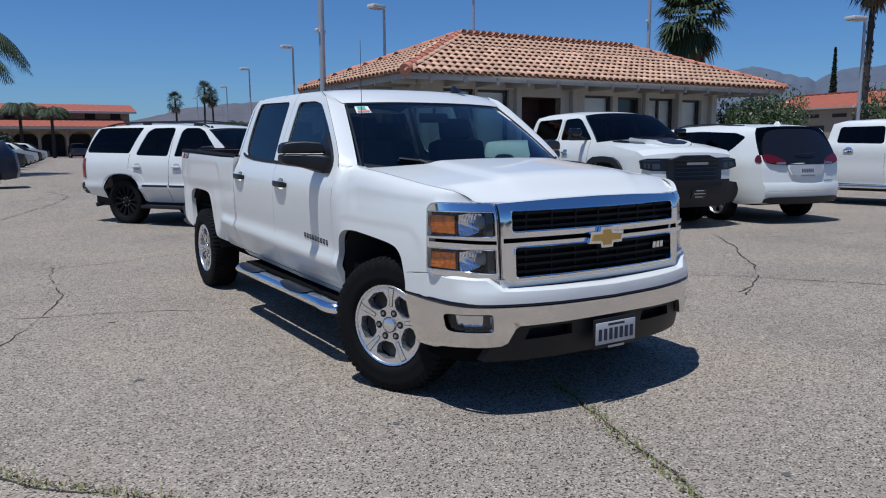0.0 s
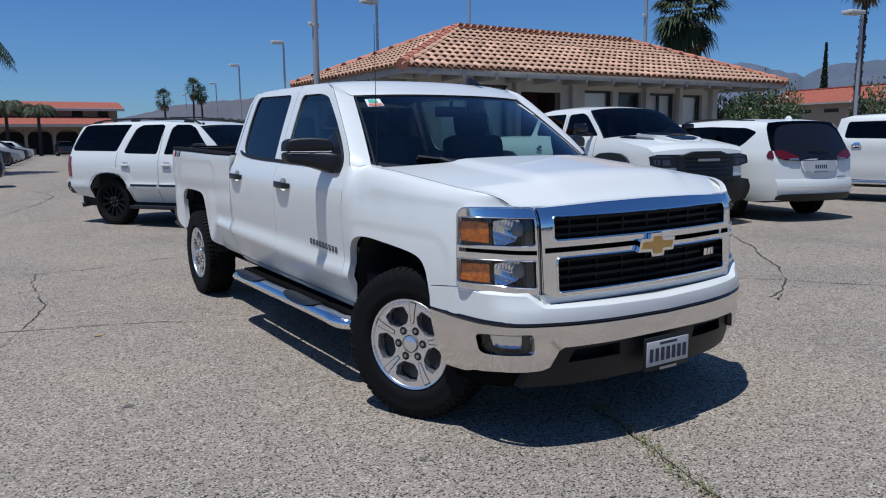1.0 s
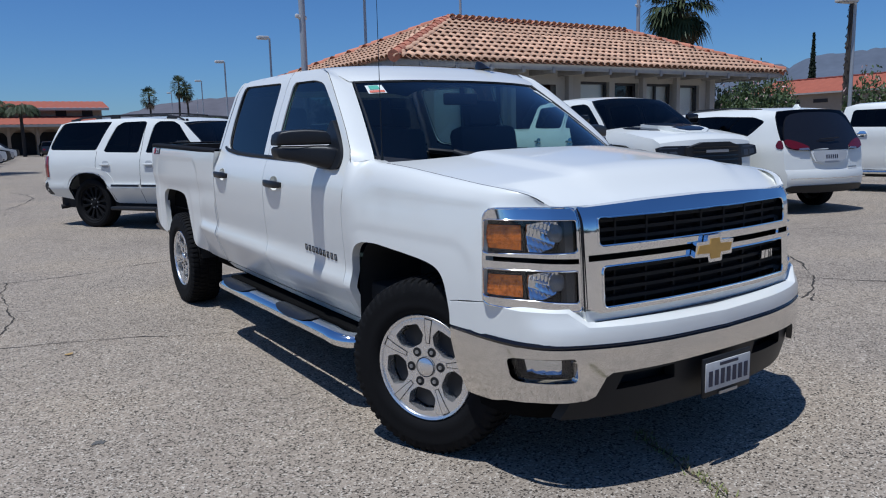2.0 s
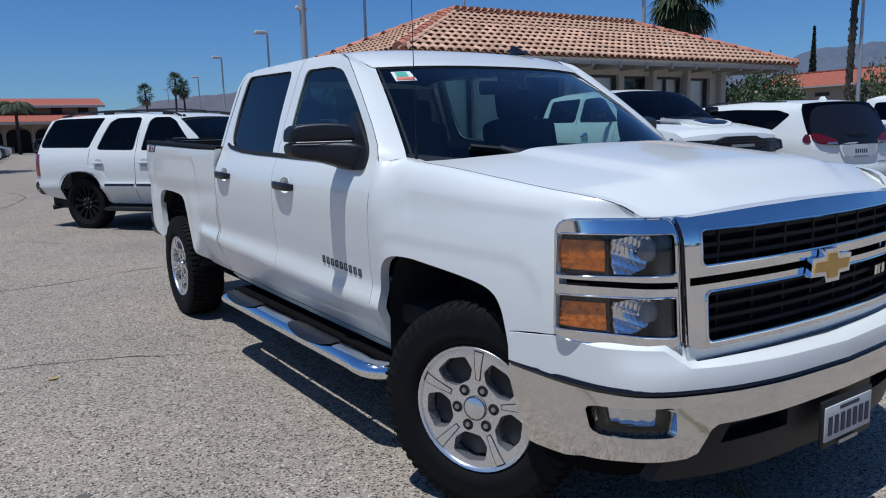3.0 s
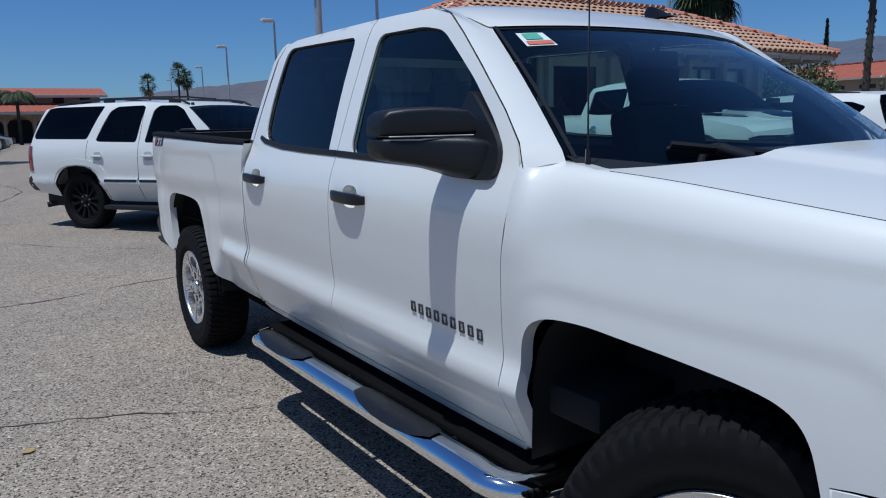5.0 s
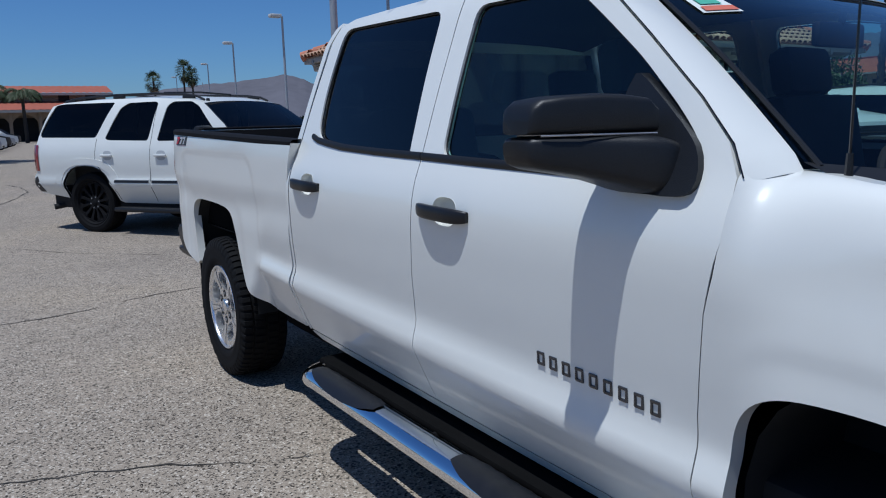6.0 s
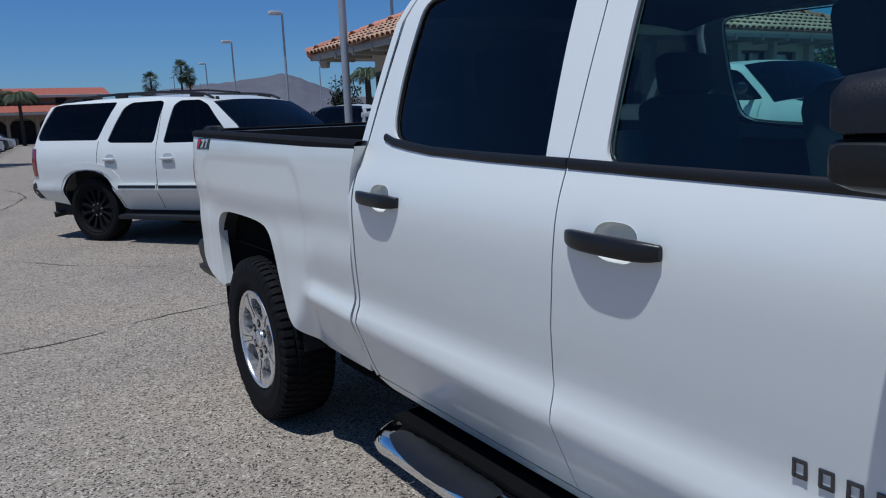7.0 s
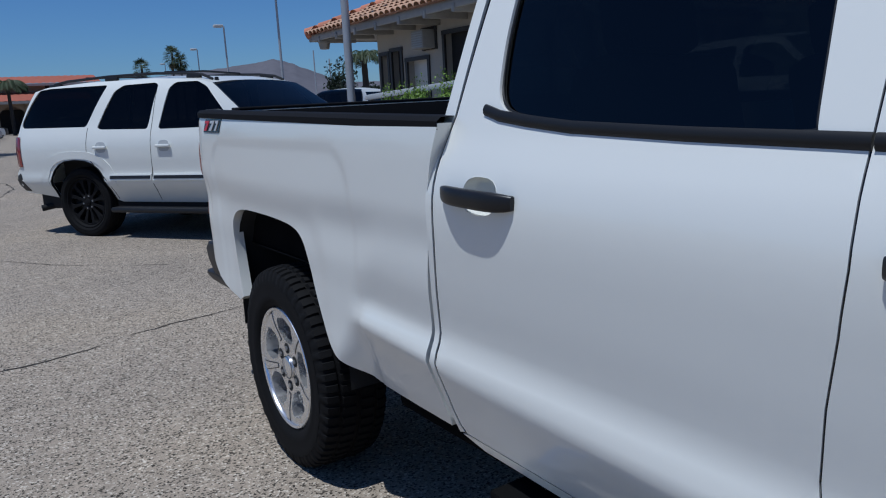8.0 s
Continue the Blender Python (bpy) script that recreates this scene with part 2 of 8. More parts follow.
def smoothstep(x):
    x = min(1.0, max(0.0, x))
    return x * x * (3 - 2 * x)


def spline(xs, ys):
    """A smooth monotone curve through points, as a function."""
    xs, ys = list(xs), list(ys)
    n = len(xs)
    d = [(ys[i + 1] - ys[i]) / (xs[i + 1] - xs[i]) for i in range(n - 1)]
    m = [d[0]] + [0 if d[i - 1] * d[i] <= 0 else 2 * d[i - 1] * d[i] / (d[i - 1] + d[i]) for i in range(1, n - 1)] + [d[-1]]

    def f(x):
        x = min(max(x, xs[0]), xs[-1])
        i = min(max(int(np.searchsorted(xs, x)) - 1, 0), n - 2)
        h = xs[i + 1] - xs[i]
        t = (x - xs[i]) / h
        return ((1 + 2 * t) * (1 - t) ** 2 * ys[i] + t * (1 - t) ** 2 * h * m[i]
                + t * t * (3 - 2 * t) * ys[i + 1] + t * t * (t - 1) * h * m[i + 1])
    return f


def rounded_box(x0, z0, x1, z1, r):
    """A box outline with cut corners."""
    return [(x0 + r, z0), (x1 - r, z0), (x1 - r * 0.3, z0 + r * 0.3), (x1, z0 + r), (x1, z1 - r), (x1 - r * 0.3, z1 - r * 0.3), (x1 - r, z1), (x0 + r, z1), (x0 + r * 0.3, z1 - r * 0.3), (x0, z1 - r), (x0, z0 + r), (x0 + r * 0.3, z0 + r * 0.3)]


# ---- wheels ----
def tyre_mesh(radius, width, rim, lugs=60, chunky=True):
    """A tyre round the x axis, centred, with sidewall, shoulders and a blocky tread."""
    w = width / 2
    t = radius - rim
    prof = [(-0.78, rim, 0), (-0.90, rim + 0.012, 0), (-0.985, rim + t * 0.30, 0), (-0.97, rim + t * 0.34, 0), (-1.0, rim + t * 0.52, 0), (-0.985, rim + t * 0.66, 0), (-0.975, radius - 0.050, 2), (-0.95, radius - 0.028, 2),
            (-0.88, radius - 0.011, 1), (-0.72, radius - 0.004, 1), (-0.58, radius - 0.002, 1), (-0.54, radius - 0.012, 0), (-0.50, radius - 0.012, 0), (-0.46, radius, 3), (-0.08, radius, 3), (-0.05, radius - 0.012, 0)]
    prof = prof + [(-a, r, k + 10 if k else 0) for a, r, k in reversed(prof)]
    bm = bmesh.new()
    cuts = (0.0, 0.06, 0.60, 0.68) if chunky else (0.0,)
    n = lugs * len(cuts)
    rings = []
    for a, r, kind in prof:
        ring = []
        for i in range(n):
            lug, c = divmod(i, len(cuts))
            phase = {1: 0.0, 2: 0.0, 3: 0.35, 11: 0.5, 12: 0.5, 13: 0.85}.get(kind, 0.0)
            ang = (lug + cuts[c] + phase + (0.25 * a if kind in (3, 13) else 0.0)) * math.tau / lugs
            low = chunky and kind and c in (0, 3)
            if kind in (2, 12) and lug % 2:
                low = low or chunky
            rr = r - (0.008 if kind in (1, 3, 11, 13) else 0.006) if low else r
            ring.append(bm.verts.new((a * w, rr * math.cos(ang), rr * math.sin(ang))))
        rings.append(ring)
    for p, q in zip(rings, rings[1:]):
        for i in range(n):
            bm.faces.new((p[i], p[(i + 1) % n], q[(i + 1) % n], q[i]))
    bmesh.ops.recalc_face_normals(bm, faces=bm.faces)
    return bm


def fillet(poly, r, n=4):
    """Rounds each corner of an outline with a small radius."""
    out = []
    for i, p in enumerate(poly):
        p, a, b = Vector(p), Vector(poly[i - 1]), Vector(poly[(i + 1) % len(poly)])
        da, db = a - p, b - p
        ka, kb = min(r, da.length * 0.45), min(r, db.length * 0.45)
        q0, q1 = p + da.normalized() * ka, p + db.normalized() * kb
        for k in range(n + 1):
            f = k / n
            q = q0 * (1 - f) ** 2 + p * 2 * f * (1 - f) + q1 * f * f
            out.append((q.x, q.y))
    return out


def spoke_wheel(parent, radius, width, rim, spokes, face_mat, dark_mat, nuts=6, fancy=True, cap_mat=None, turned=0.0, chunky=True):
    """Tyre, barrel, spoked face with real openings, lug nuts and cap; the outer side looks to -x."""
    tyre = part("tyre", tyre_mesh(radius, width, rim, chunky=chunky), RUBBER, parent)
    w = width / 2
    bm = bmesh.new()
    lathe(bm, [(-w * 0.84, rim + 0.003), (-w * 0.885, rim - 0.001), (-w * 0.86, rim - 0.010), (-w * 0.55, rim - 0.03), (w * 0.3, rim - 0.035), (w * 0.8, rim)], 48)
    part("rim", bm, face_mat, parent)
    bm = bmesh.new()
    lathe(bm, [(w * 0.18, 0.001), (w * 0.18, rim - 0.033)], 32)
    rod(bm, (-w * 0.1, 0, 0), (w * 0.18, 0, 0), 0.075)
    part("brake", bm, dark_mat, parent)
    hub = -w * 0.80 + (0.010 if fancy else 0.03)                 # plane of the hub face
    holes = []
    step = math.tau / spokes
    for k in range(spokes):
        c = turned + (k + 0.5) * step
        hw = step / 2
        if fancy:
            pts = [(0.45, -0.50), (0.63, -0.745), (0.83, -0.55), (0.862, 0.0), (0.83, 0.55), (0.63, 0.745), (0.45, 0.50)]
        else:
            pts = [(0.30, -0.30), (0.37, -0.56), (0.78, -0.64), (0.86, -0.46), (0.89, 0.0), (0.86, 0.46), (0.78, 0.64), (0.37, 0.56), (0.30, 0.30)]
        holes.append(fillet([(r * rim * math.cos(c + a * hw), r * rim * math.sin(c + a * hw)) for r, a in pts], 0.010, 2))

    def face(y, z):
        r = math.hypot(y, z)
        dish = -0.012 * smoothstep((r / rim - 0.42) / 0.4) + 0.004 * smoothstep((r / rim - 0.93) / 0.05)
        return Vector((hub + dish, y, z))
    ring = [((rim - 0.003) * math.cos(i * math.tau / 64), (rim - 0.003) * math.sin(i * math.tau / 64)) for i in range(64)]
    bm = sheet(ring, face, 0.012 if fancy else 0.03, 0.050, (1, 0, 0), holes)
    spk = part("spokes", bm, face_mat, parent)
    if fancy:
        for k in range(spokes):
            bm = bmesh.new()
            pocket = [(0.97 * y, 0.97 * z) for y, z in holes[k]]
            sheet(pocket, lambda y, z: Vector((hub + 0.043, y, z)), 0.05, 0.0, (1, 0, 0), bm=bm)
            part("pocket", bm, POCKET, spk)
            # shallow panel down the middle of each spoke, outlined by its joint
            c = turned + k * step
            along, across = Vector((math.cos(c), math.sin(c))), Vector((-math.sin(c), math.cos(c)))
            for grow, lift, mat in ((0.0032, 0.0012, POCKET), (0.0, 0.0026, face_mat)):
                q = [along * r + across * a for r, a in ((0.47 * rim - grow, -0.007 - grow), (0.925 * rim + grow, -0.017 - grow), (0.925 * rim + grow, 0.017 + grow), (0.47 * rim - grow, 0.007 + grow))]
                bm = sheet([(v.x, v.y) for v in q], lambda y, z: face(y, z) - Vector((lift, 0, 0)), 0.02, 0.001, (1, 0, 0))
                part("spoke_panel", bm, mat, spk)
    for k in range(nuts):
        a = turned + (k + 0.5) * math.tau / nuts
        c = Vector((0, 0.076 * math.cos(a), 0.076 * math.sin(a)))
        bm = bmesh.new()
        rod(bm, c + Vector((hub + 0.02, 0, 0)), c + Vector((hub - 0.0015, 0, 0)), 0.0215, 0.0215, 16)
        part("nut_well", bm, DARK, spk)
        bm = bmesh.new()
        rod(bm, c + Vector((hub + 0.02, 0, 0)), c + Vector((hub - 0.006, 0, 0)), 0.0110, 0.0095, 6)
        part("lug_nut", bm, GREY_METAL, spk)
    bm = bmesh.new()
    lathe(bm, [(hub + 0.02, 0.043), (hub - 0.006, 0.042), (hub - 0.010, 0.037), (hub - 0.011, 0.0005)], 28)
    part("hub_cap", bm, cap_mat or face_mat, spk)
    if fancy:
        bm = bmesh.new()
        lathe(bm, [(hub - 0.0070, 0.046), (hub - 0.0075, 0.0455), (hub - 0.0075, 0.0425), (hub - 0.0070, 0.042)], 28)
        part("cap_joint", bm, POCKET, spk)
    return tyre


# ---- the pickup truck, facing -y, its front axle's middle at the empty ----
TRUCK = empty("pickup_truck", pose(2.76, 3.58, 0), "white crew cab pickup truck with chrome grille on asphalt", "pickup truck")

door_w = spline([0.40, 0.45, 0.50, 0.56, 0.61, 0.640, 0.655, 0.668, 0.70, 0.738, 0.752, 0.80, 0.90, 1.00, 1.08, 1.13, 1.18, 1.23, 1.28, 1.34, 1.50, 1.65, 1.74, 1.80, 1.83],
                [0.840, 0.870, 0.898, 0.927, 0.9510, 0.9640, 0.9690, 0.9672, 0.9585, 0.9486, 0.9480, 0.9518, 0.9625, 0.9705, 0.9750, 0.9745, 0.967, 0.953, 0.932, 0.912, 0.858, 0.803, 0.768, 0.735, 0.70])
bed_w = spline([0.45, 0.52, 0.60, 0.70, 0.80, 0.90, 1.00, 1.12, 1.24, 1.33, 1.38],
               [0.925, 0.955, 0.962, 0.959, 0.959, 0.962, 0.958, 0.971, 0.970, 0.962, 0.950])
fend_w = spline([0.45, 0.52, 0.60, 0.70, 0.80, 0.90, 1.00, 1.10, 1.16], [0.93, 0.955, 0.965, 0.967, 0.968, 0.965, 0.957, 0.946, 0.932])
nose = spline([-0.70, -0.62, -0.55, -0.47, -0.35, -0.20, 0.0, 0.2], [0.75, 0.83, 0.903, 0.948, 0.974, 0.990, 0.998, 1.0])


def rounded(y, z, y0, y1, top, r):
    """Depth inside a box with rounded upper corners, open below."""
    cx, half = (y0 + y1) / 2, (y1 - y0) / 2
    qx, qz = abs(y - cx) - (half - r), (z - (top - r))
    if qx > 0 and qz > 0:
        return r - math.hypot(qx, qz)
    return min(half - abs(y - cx), top - z)


def flare(y, z, c, hi=1.19):
    """The boxed bulge round a wheel opening, in two steps."""
    if c < 1:                                                # front: a shallow step round a flat field, then a soft roll to the opening
        d = rounded(y, z, c - 0.665, c + 0.42, hi, 0.13)
        step = 0.0075 * smoothstep((0.46 - y) / 0.14) * smoothstep((y + 0.52) / 0.16)
        inner = min(1.0, max(0.0, rounded(y, z, -0.425, 0.66, 1.0, 0.17) / 0.05))
        return 0.005 * smoothstep(d / 0.26) - step * smoothstep(d / 0.022) - 0.0055 * smoothstep(inner)
    d = rounded(y, z, c - 0.70, c + 0.60, hi, 0.15)
    inner = min(1.0, max(0.0, rounded(y, z, c - 0.50, c + 0.57, 1.060, 0.20) / 0.10))
    return 0.004 * smoothstep(d / 0.26) - 0.0045 * smoothstep(d / 0.02) - 0.0055 * smoothstep(inner)


crease_rise = spline([0.6, 1.2, 1.8, 2.2, 2.75, 3.3], [-0.004, 0.010, 0.028, 0.037, 0.053, 0.080])


def wd(y, z):
    return door_w(z - crease_rise(y) * math.exp(-((z - 0.70) / 0.17) ** 2))


def wb(y, z):
    fade = smoothstep((3.31 - y - 0.5 * (z - 0.76)) / 0.16)                     # the door's lower crease dies out along the bed
    fade *= 1 - smoothstep((z - 0.80) / 0.35)
    low = fade * wd(y, z) + (1 - fade) * bed_w(z)
    tail = 0.038 * smoothstep((y - 4.57) / 0.20) ** 2
    tail += 0.006 * math.exp(-((y - 4.615) / 0.02) ** 2) * smoothstep((z - 0.90) / 0.06) * smoothstep((1.12 - z) / 0.06)   # fold ahead of the tail lamp
    return low + flare(y, z, 3.90, 1.27) - tail


seam_x = spline([-0.66, -0.60, -0.50, -0.38, 0.0, 0.45], [0.755, 0.80, 0.845, 0.862, 0.868, 0.872])
seam_z = spline([-0.66, -0.60, -0.50, -0.35, -0.10, 0.20, 0.45], [1.130, 1.172, 1.196, 1.212, 1.238, 1.268, 1.285])


def fender(y, s):
    n = nose(y)
    b = smoothstep((y - 0.46) / 0.18)                        # runs flush into the door

    def wide(z):
        return (fend_w(z) + flare(y, z, 0.09, 1.155)) * (1 - b) + wd(y, z) * b
    if s <= 1.10:
        return Vector((-wide(s) * n, y, s))
    f = (s - 1.10) / 0.2
    x0, z0 = wide(1.10) * n, 1.10
    x2, z2 = lerp(y, [0.40, 0.50, 0.575, 0.595, 0.625], [seam_x(y), 0.850, 0.818, 0.855, 0.925]), seam_z(y) + 0.010 * smoothstep((y - 0.4) / 0.15)
    x1, z1 = x0 - 0.010, z2 - 0.012
    x2 = min(x2, x0 - 0.004)
    lift = (flare(y, s, 0.09, 1.155) - flare(y, 1.10, 0.09, 1.155)) * (1 - b) * n * (1 - f) ** 2
    return Vector((-((1 - f) ** 2 * x0 + 2 * f * (1 - f) * x1 + f * f * x2 + lift), y, (1 - f) ** 2 * z0 + 2 * f * (1 - f) * z1 + f * f * z2))


def both(name, build, mat, parent=TRUCK, label=""):
    """A part on the near side and its mirror image on the far side."""
    bm = build()
    far = mirrored(bm)
    return part(name, bm, mat, parent, label), part(name, far, mat, parent, label)


def rounder(points, times=2):
    """Softens an open line by corner cutting, ends kept."""
    for _ in range(times):
        out = [points[0]]
        for a, b in zip(points, points[1:]):
            out += [(a[0] * 0.75 + b[0] * 0.25, a[1] * 0.75 + b[1] * 0.25), (a[0] * 0.25 + b[0] * 0.75, a[1] * 0.25 + b[1] * 0.75)]
        points = out + [points[-1]]
    return points


IN = (1, 0, 0)
ARCH_F = rounder([(0.600, 0.455), (0.604, 0.54), (0.607, 0.63), (0.605, 0.76), (0.588, 0.83), (0.55, 0.875), (0.48, 0.900), (0.36, 0.906), (0.22, 0.899), (0.06, 0.890), (-0.09, 0.878), (-0.175, 0.858),
          (-0.220, 0.815), (-0.242, 0.74), (-0.262, 0.64)])
fender_outline = ([(0.664, 0.455), (0.680, 0.63), (0.6812, 0.80), (0.6615, 1.02), (0.643, 1.10), (0.630, 1.16), (0.622, 1.22), (0.624, 1.30), (0.43, 1.30)]
                  + [(-0.10, 1.30), (-0.40, 1.30), (-0.55, 1.30), (-0.655, 1.285), (-0.655, 1.14), (-0.60, 1.128), (-0.485, 1.128)]
                  + [(-0.470, 1.10), (-0.462, 0.95), (-0.455, 0.760), (-0.38, 0.752), (-0.30, 0.742), (-0.262, 0.735), (-0.264, 0.68)] + ARCH_F[::-1])
both("fender", lambda: sheet(fender_outline, fender, 0.018, 0.042, IN), PAINT)


# doors
GLASS_F = fillet([(1.640, 1.295), (1.648, 1.42), (1.655, 1.60), (1.655, 1.745), (1.34, 1.738), (1.20, 1.712), (1.08, 1.632), (0.94, 1.535), (0.80, 1.42), (0.725, 1.345), (0.715, 1.275), (1.20, 1.283)], 0.045)
GLASS_R = fillet([(2.572, 1.372), (2.590, 1.50), (2.590, 1.62), (2.575, 1.775), (2.40, 1.772), (1.855, 1.757), (1.850, 1.60), (1.83, 1.315), (1.825, 1.302), (2.05, 1.308), (2.33, 1.318), (2.52, 1.338)], 0.05)
door_f = [(0.668, 0.47), (0.684, 0.63), (0.684, 0.80), (0.664, 1.02), (0.644, 1.12), (0.624, 1.20), (0.630, 1.285), (0.665, 1.35), (0.76, 1.440), (0.94, 1.582), (1.08, 1.688),
          (1.20, 1.765), (1.34, 1.802), (1.60, 1.812), (1.746, 1.815), (1.746, 1.60), (1.749, 1.30), (1.748, 1.255), (1.746, 1.19), (1.746, 1.13), (1.756, 1.03), (1.772, 0.92), (1.782, 0.80), (1.776, 0.68), (1.768, 0.58), (1.762, 0.485)]
door_r = [(1.752, 1.815), (2.30, 1.818), (2.55, 1.815), (2.64, 1.79), (2.672, 1.73), (2.685, 1.60), (2.715, 1.34), (2.735, 1.28), (2.745, 1.18), (2.748, 1.05), (2.762, 0.93), (2.776, 0.82), (2.782, 0.74), (2.783, 0.66), (2.782, 0.58), (2.775, 0.53), (2.762, 0.505),
          (1.766, 0.485), (1.772, 0.58), (1.780, 0.68), (1.786, 0.80), (1.776, 0.92), (1.760, 1.03), (1.750, 1.13), (1.750, 1.19), (1.752, 1.255), (1.753, 1.30), (1.750, 1.60)]


def side_map(w, sink=0.0):
    return lambda y, z: Vector((-(w(y, z) - sink), y, z))


DOORS = []


def cup_point(y0, z0, a, r):
    """A point of the rounded oblong recess behind a handle."""
    c, e = math.cos(a), math.sin(a)
    return (y0 + 0.061 * r * math.copysign(abs(c) ** 0.72, c), z0 + 0.003 + 0.042 * r * math.copysign(abs(e) ** 0.72, e))


def cup_outline(y0, z0):
    return [cup_point(y0, z0, a, 1.0) for a in np.linspace(0, math.tau, 28, endpoint=False)]


for name, outline, hole, cup in (("front_door", door_f, GLASS_F, (1.565, 1.139)), ("rear_door", door_r, GLASS_R, (2.565, 1.162))):
    DOORS.append(both(name, lambda: sheet(outline, side_map(wd), 0.035, 0.022, IN, [hole, cup_outline(*cup)]), PAINT))
    for d, s in zip(DOORS[-1], (-1, 1)):
        gm = GLASS_DOOR if name == "front_door" or s > 0 else GLASS_TINT
        bm = sheet(hole, side_map(wd, 0.014), 0.06, 0.003, IN)
        part("window", bm if s < 0 else mirrored(bm), gm, d, "dark tinted side window")
        # black seal round the opening
        bm = bmesh.new()
        pts = resample(hole, 0.05)
        c = (sum(p[0] for p in pts) / len(pts), sum(p[1] for p in pts) / len(pts))
        tube(bm, [Vector((-(wd(y, z) - 0.008), y + (c[0] - y) * 0.012, z + (c[1] - z) * 0.02)) for y, z in pts + pts[:1]], 0.0030, 6)
        part("window_seal", bm if s < 0 else mirrored(bm), BLACK_PLASTIC, d)
# belt moulding along the foot of the windows
for k, run in enumerate(([(0.80, 1.268), (1.20, 1.281), (1.50, 1.288), (1.744, 1.2955)], [(1.748, 1.2957), (2.05, 1.303), (2.32, 1.314), (2.46, 1.327), (2.55, 1.338), (2.605, 1.352)])):
    for s in (-1, 1):
        bm = bmesh.new()
        pts = [p for a, b in zip(run, run[1:]) for p in [(a[0] + (b[0] - a[0]) * i / 4, a[1] + (b[1] - a[1]) * i / 4) for i in range(4)]] + run[-1:]
        tube(bm, [Vector((s * (wd(y, z) + 0.002), y, z)) for y, z in pts], 0.0085, 10, 1.55)
        part("belt_moulding", bm, BLACK_PLASTIC, DOORS[k][0 if s < 0 else 1])


def door_handle(door, y0, s, z0):
    """A black pull handle over a scooped recess, with its grip and lock cover."""
    rows = []
    bm = bmesh.new()
    for k in range(17):
        f = -1 + k / 8
        y = y0 + 0.006 + 0.130 * f
        out = 0.006 + 0.0205 * (1 - abs(f) ** 3.2)               # arches away from the door between its two ends
        tall, thick = 0.0215 * (1 - 0.30 * abs(f) ** 6), 0.0135 * (1 - 0.55 * abs(f) ** 4)
        mid = Vector((s * (wd(y, z0) + out), y, z0 + 0.003 * f))
        ring = []
        for q in range(14):
            a = q * math.tau / 14
            ring.append(bm.verts.new(mid + Vector((s * thick * math.copysign(abs(math.cos(a)) ** 0.6, math.cos(a)), 0, tall * math.copysign(abs(math.sin(a)) ** 0.7, math.sin(a))))))
        rows.append(ring)
    for a, b in zip(rows, rows[1:]):
        for q in range(14):
            bm.faces.new((a[q], a[(q + 1) % 14], b[(q + 1) % 14], b[q]))
    bm.faces.new(rows[0])
    bm.faces.new(rows[-1][::-1])
    bmesh.ops.recalc_face_normals(bm, faces=bm.faces)
    h = part("door_handle", bm, HANDLE_BLACK, door, "black plastic pull handle")
    bm = bmesh.new()

    rows = []
    for r, deep in ((1.0, -0.001), (0.985, 0.009), (0.955, 0.020), (0.90, 0.027), (0.80, 0.032), (0.60, 0.035), (0.35, 0.037), (0.05, 0.038)):
        ring = [cup_point(y0, z0, a, r) for a in np.linspace(0, math.tau, 28, endpoint=False)]
        rows.append([bm.verts.new((s * (wd(y, z) - deep), y, z)) for y, z in ring])
    for a, b in zip(rows, rows[1:]):
        for q in range(28):
            bm.faces.new((a[q], a[(q + 1) % 28], b[(q + 1) % 28], b[q]))
    bm.faces.new(rows[-1])
    bmesh.ops.recalc_face_normals(bm, faces=bm.faces)
    part("handle_cup", bm, PAINT, h)
    for e in (-1, 1):
        bm = bmesh.new()
        box(bm, (s * (wd(y0, z0) + 0.001), y0 + 0.006 + e * 0.114, z0 + 0.003 * e), (0.022, 0.030, 0.031), bevel=0.007)
        part("handle_mount", bm, HANDLE_BLACK, h)


for k, y0, z0 in ((0, 1.565, 1.139), (1, 2.565, 1.162)):
    for d, s in zip(DOORS[k], (-1, 1)):
        door_handle(d, y0, s, z0)

# raised letters on the front door as plain bars
for d, s in zip(DOORS[0], (-1, 1)):
    for k in range(9):
        y, z = 0.790 + k * 0.0465, 0.782 + 0.002 * k
        bm = bmesh.new()
        for dy, dz, sy, sz in ((0, 0.0145, 0.026, 0.007), (0, -0.0145, 0.026, 0.007), (0.0105, 0, 0.006, 0.030), (-0.0105, 0, 0.006, 0.030)):
            box(bm, (s * (wd(y, z + dz) + 0.001), y + dy, z + dz), (0.006, sy, sz), bevel=0.001)
        part("letter_bar", bm, LETTER, d)

# strip between the rear door and the end of the cab, and the rocker under the doors
cab_strip = [(2.652, 1.79), (2.692, 1.72), (2.703, 1.60), (2.724, 1.34), (2.744, 1.28), (2.754, 1.18), (2.757, 1.05), (2.771, 0.93), (2.785, 0.82), (2.791, 0.74), (2.792, 0.66), (2.791, 0.58), (2.784, 0.53), (2.775, 0.505),
             (2.802, 0.495), (2.812, 0.58), (2.815, 0.66), (2.812, 0.74), (2.806, 0.82), (2.792, 0.93), (2.780, 1.05), (2.780, 1.18), (2.770, 1.30), (2.755, 1.45), (2.742, 1.60), (2.730, 1.72), (2.69, 1.79), (2.66, 1.81)]
both("cab_corner", lambda: sheet(cab_strip, side_map(wd), 0.03, 0.05, IN), PAINT)
rocker = [(0.66, 0.462), (0.70, 0.425), (1.5, 0.435), (2.3, 0.45), (2.72, 0.462), (2.80, 0.488), (2.76, 0.495), (1.775, 0.473), (0.668, 0.460)]
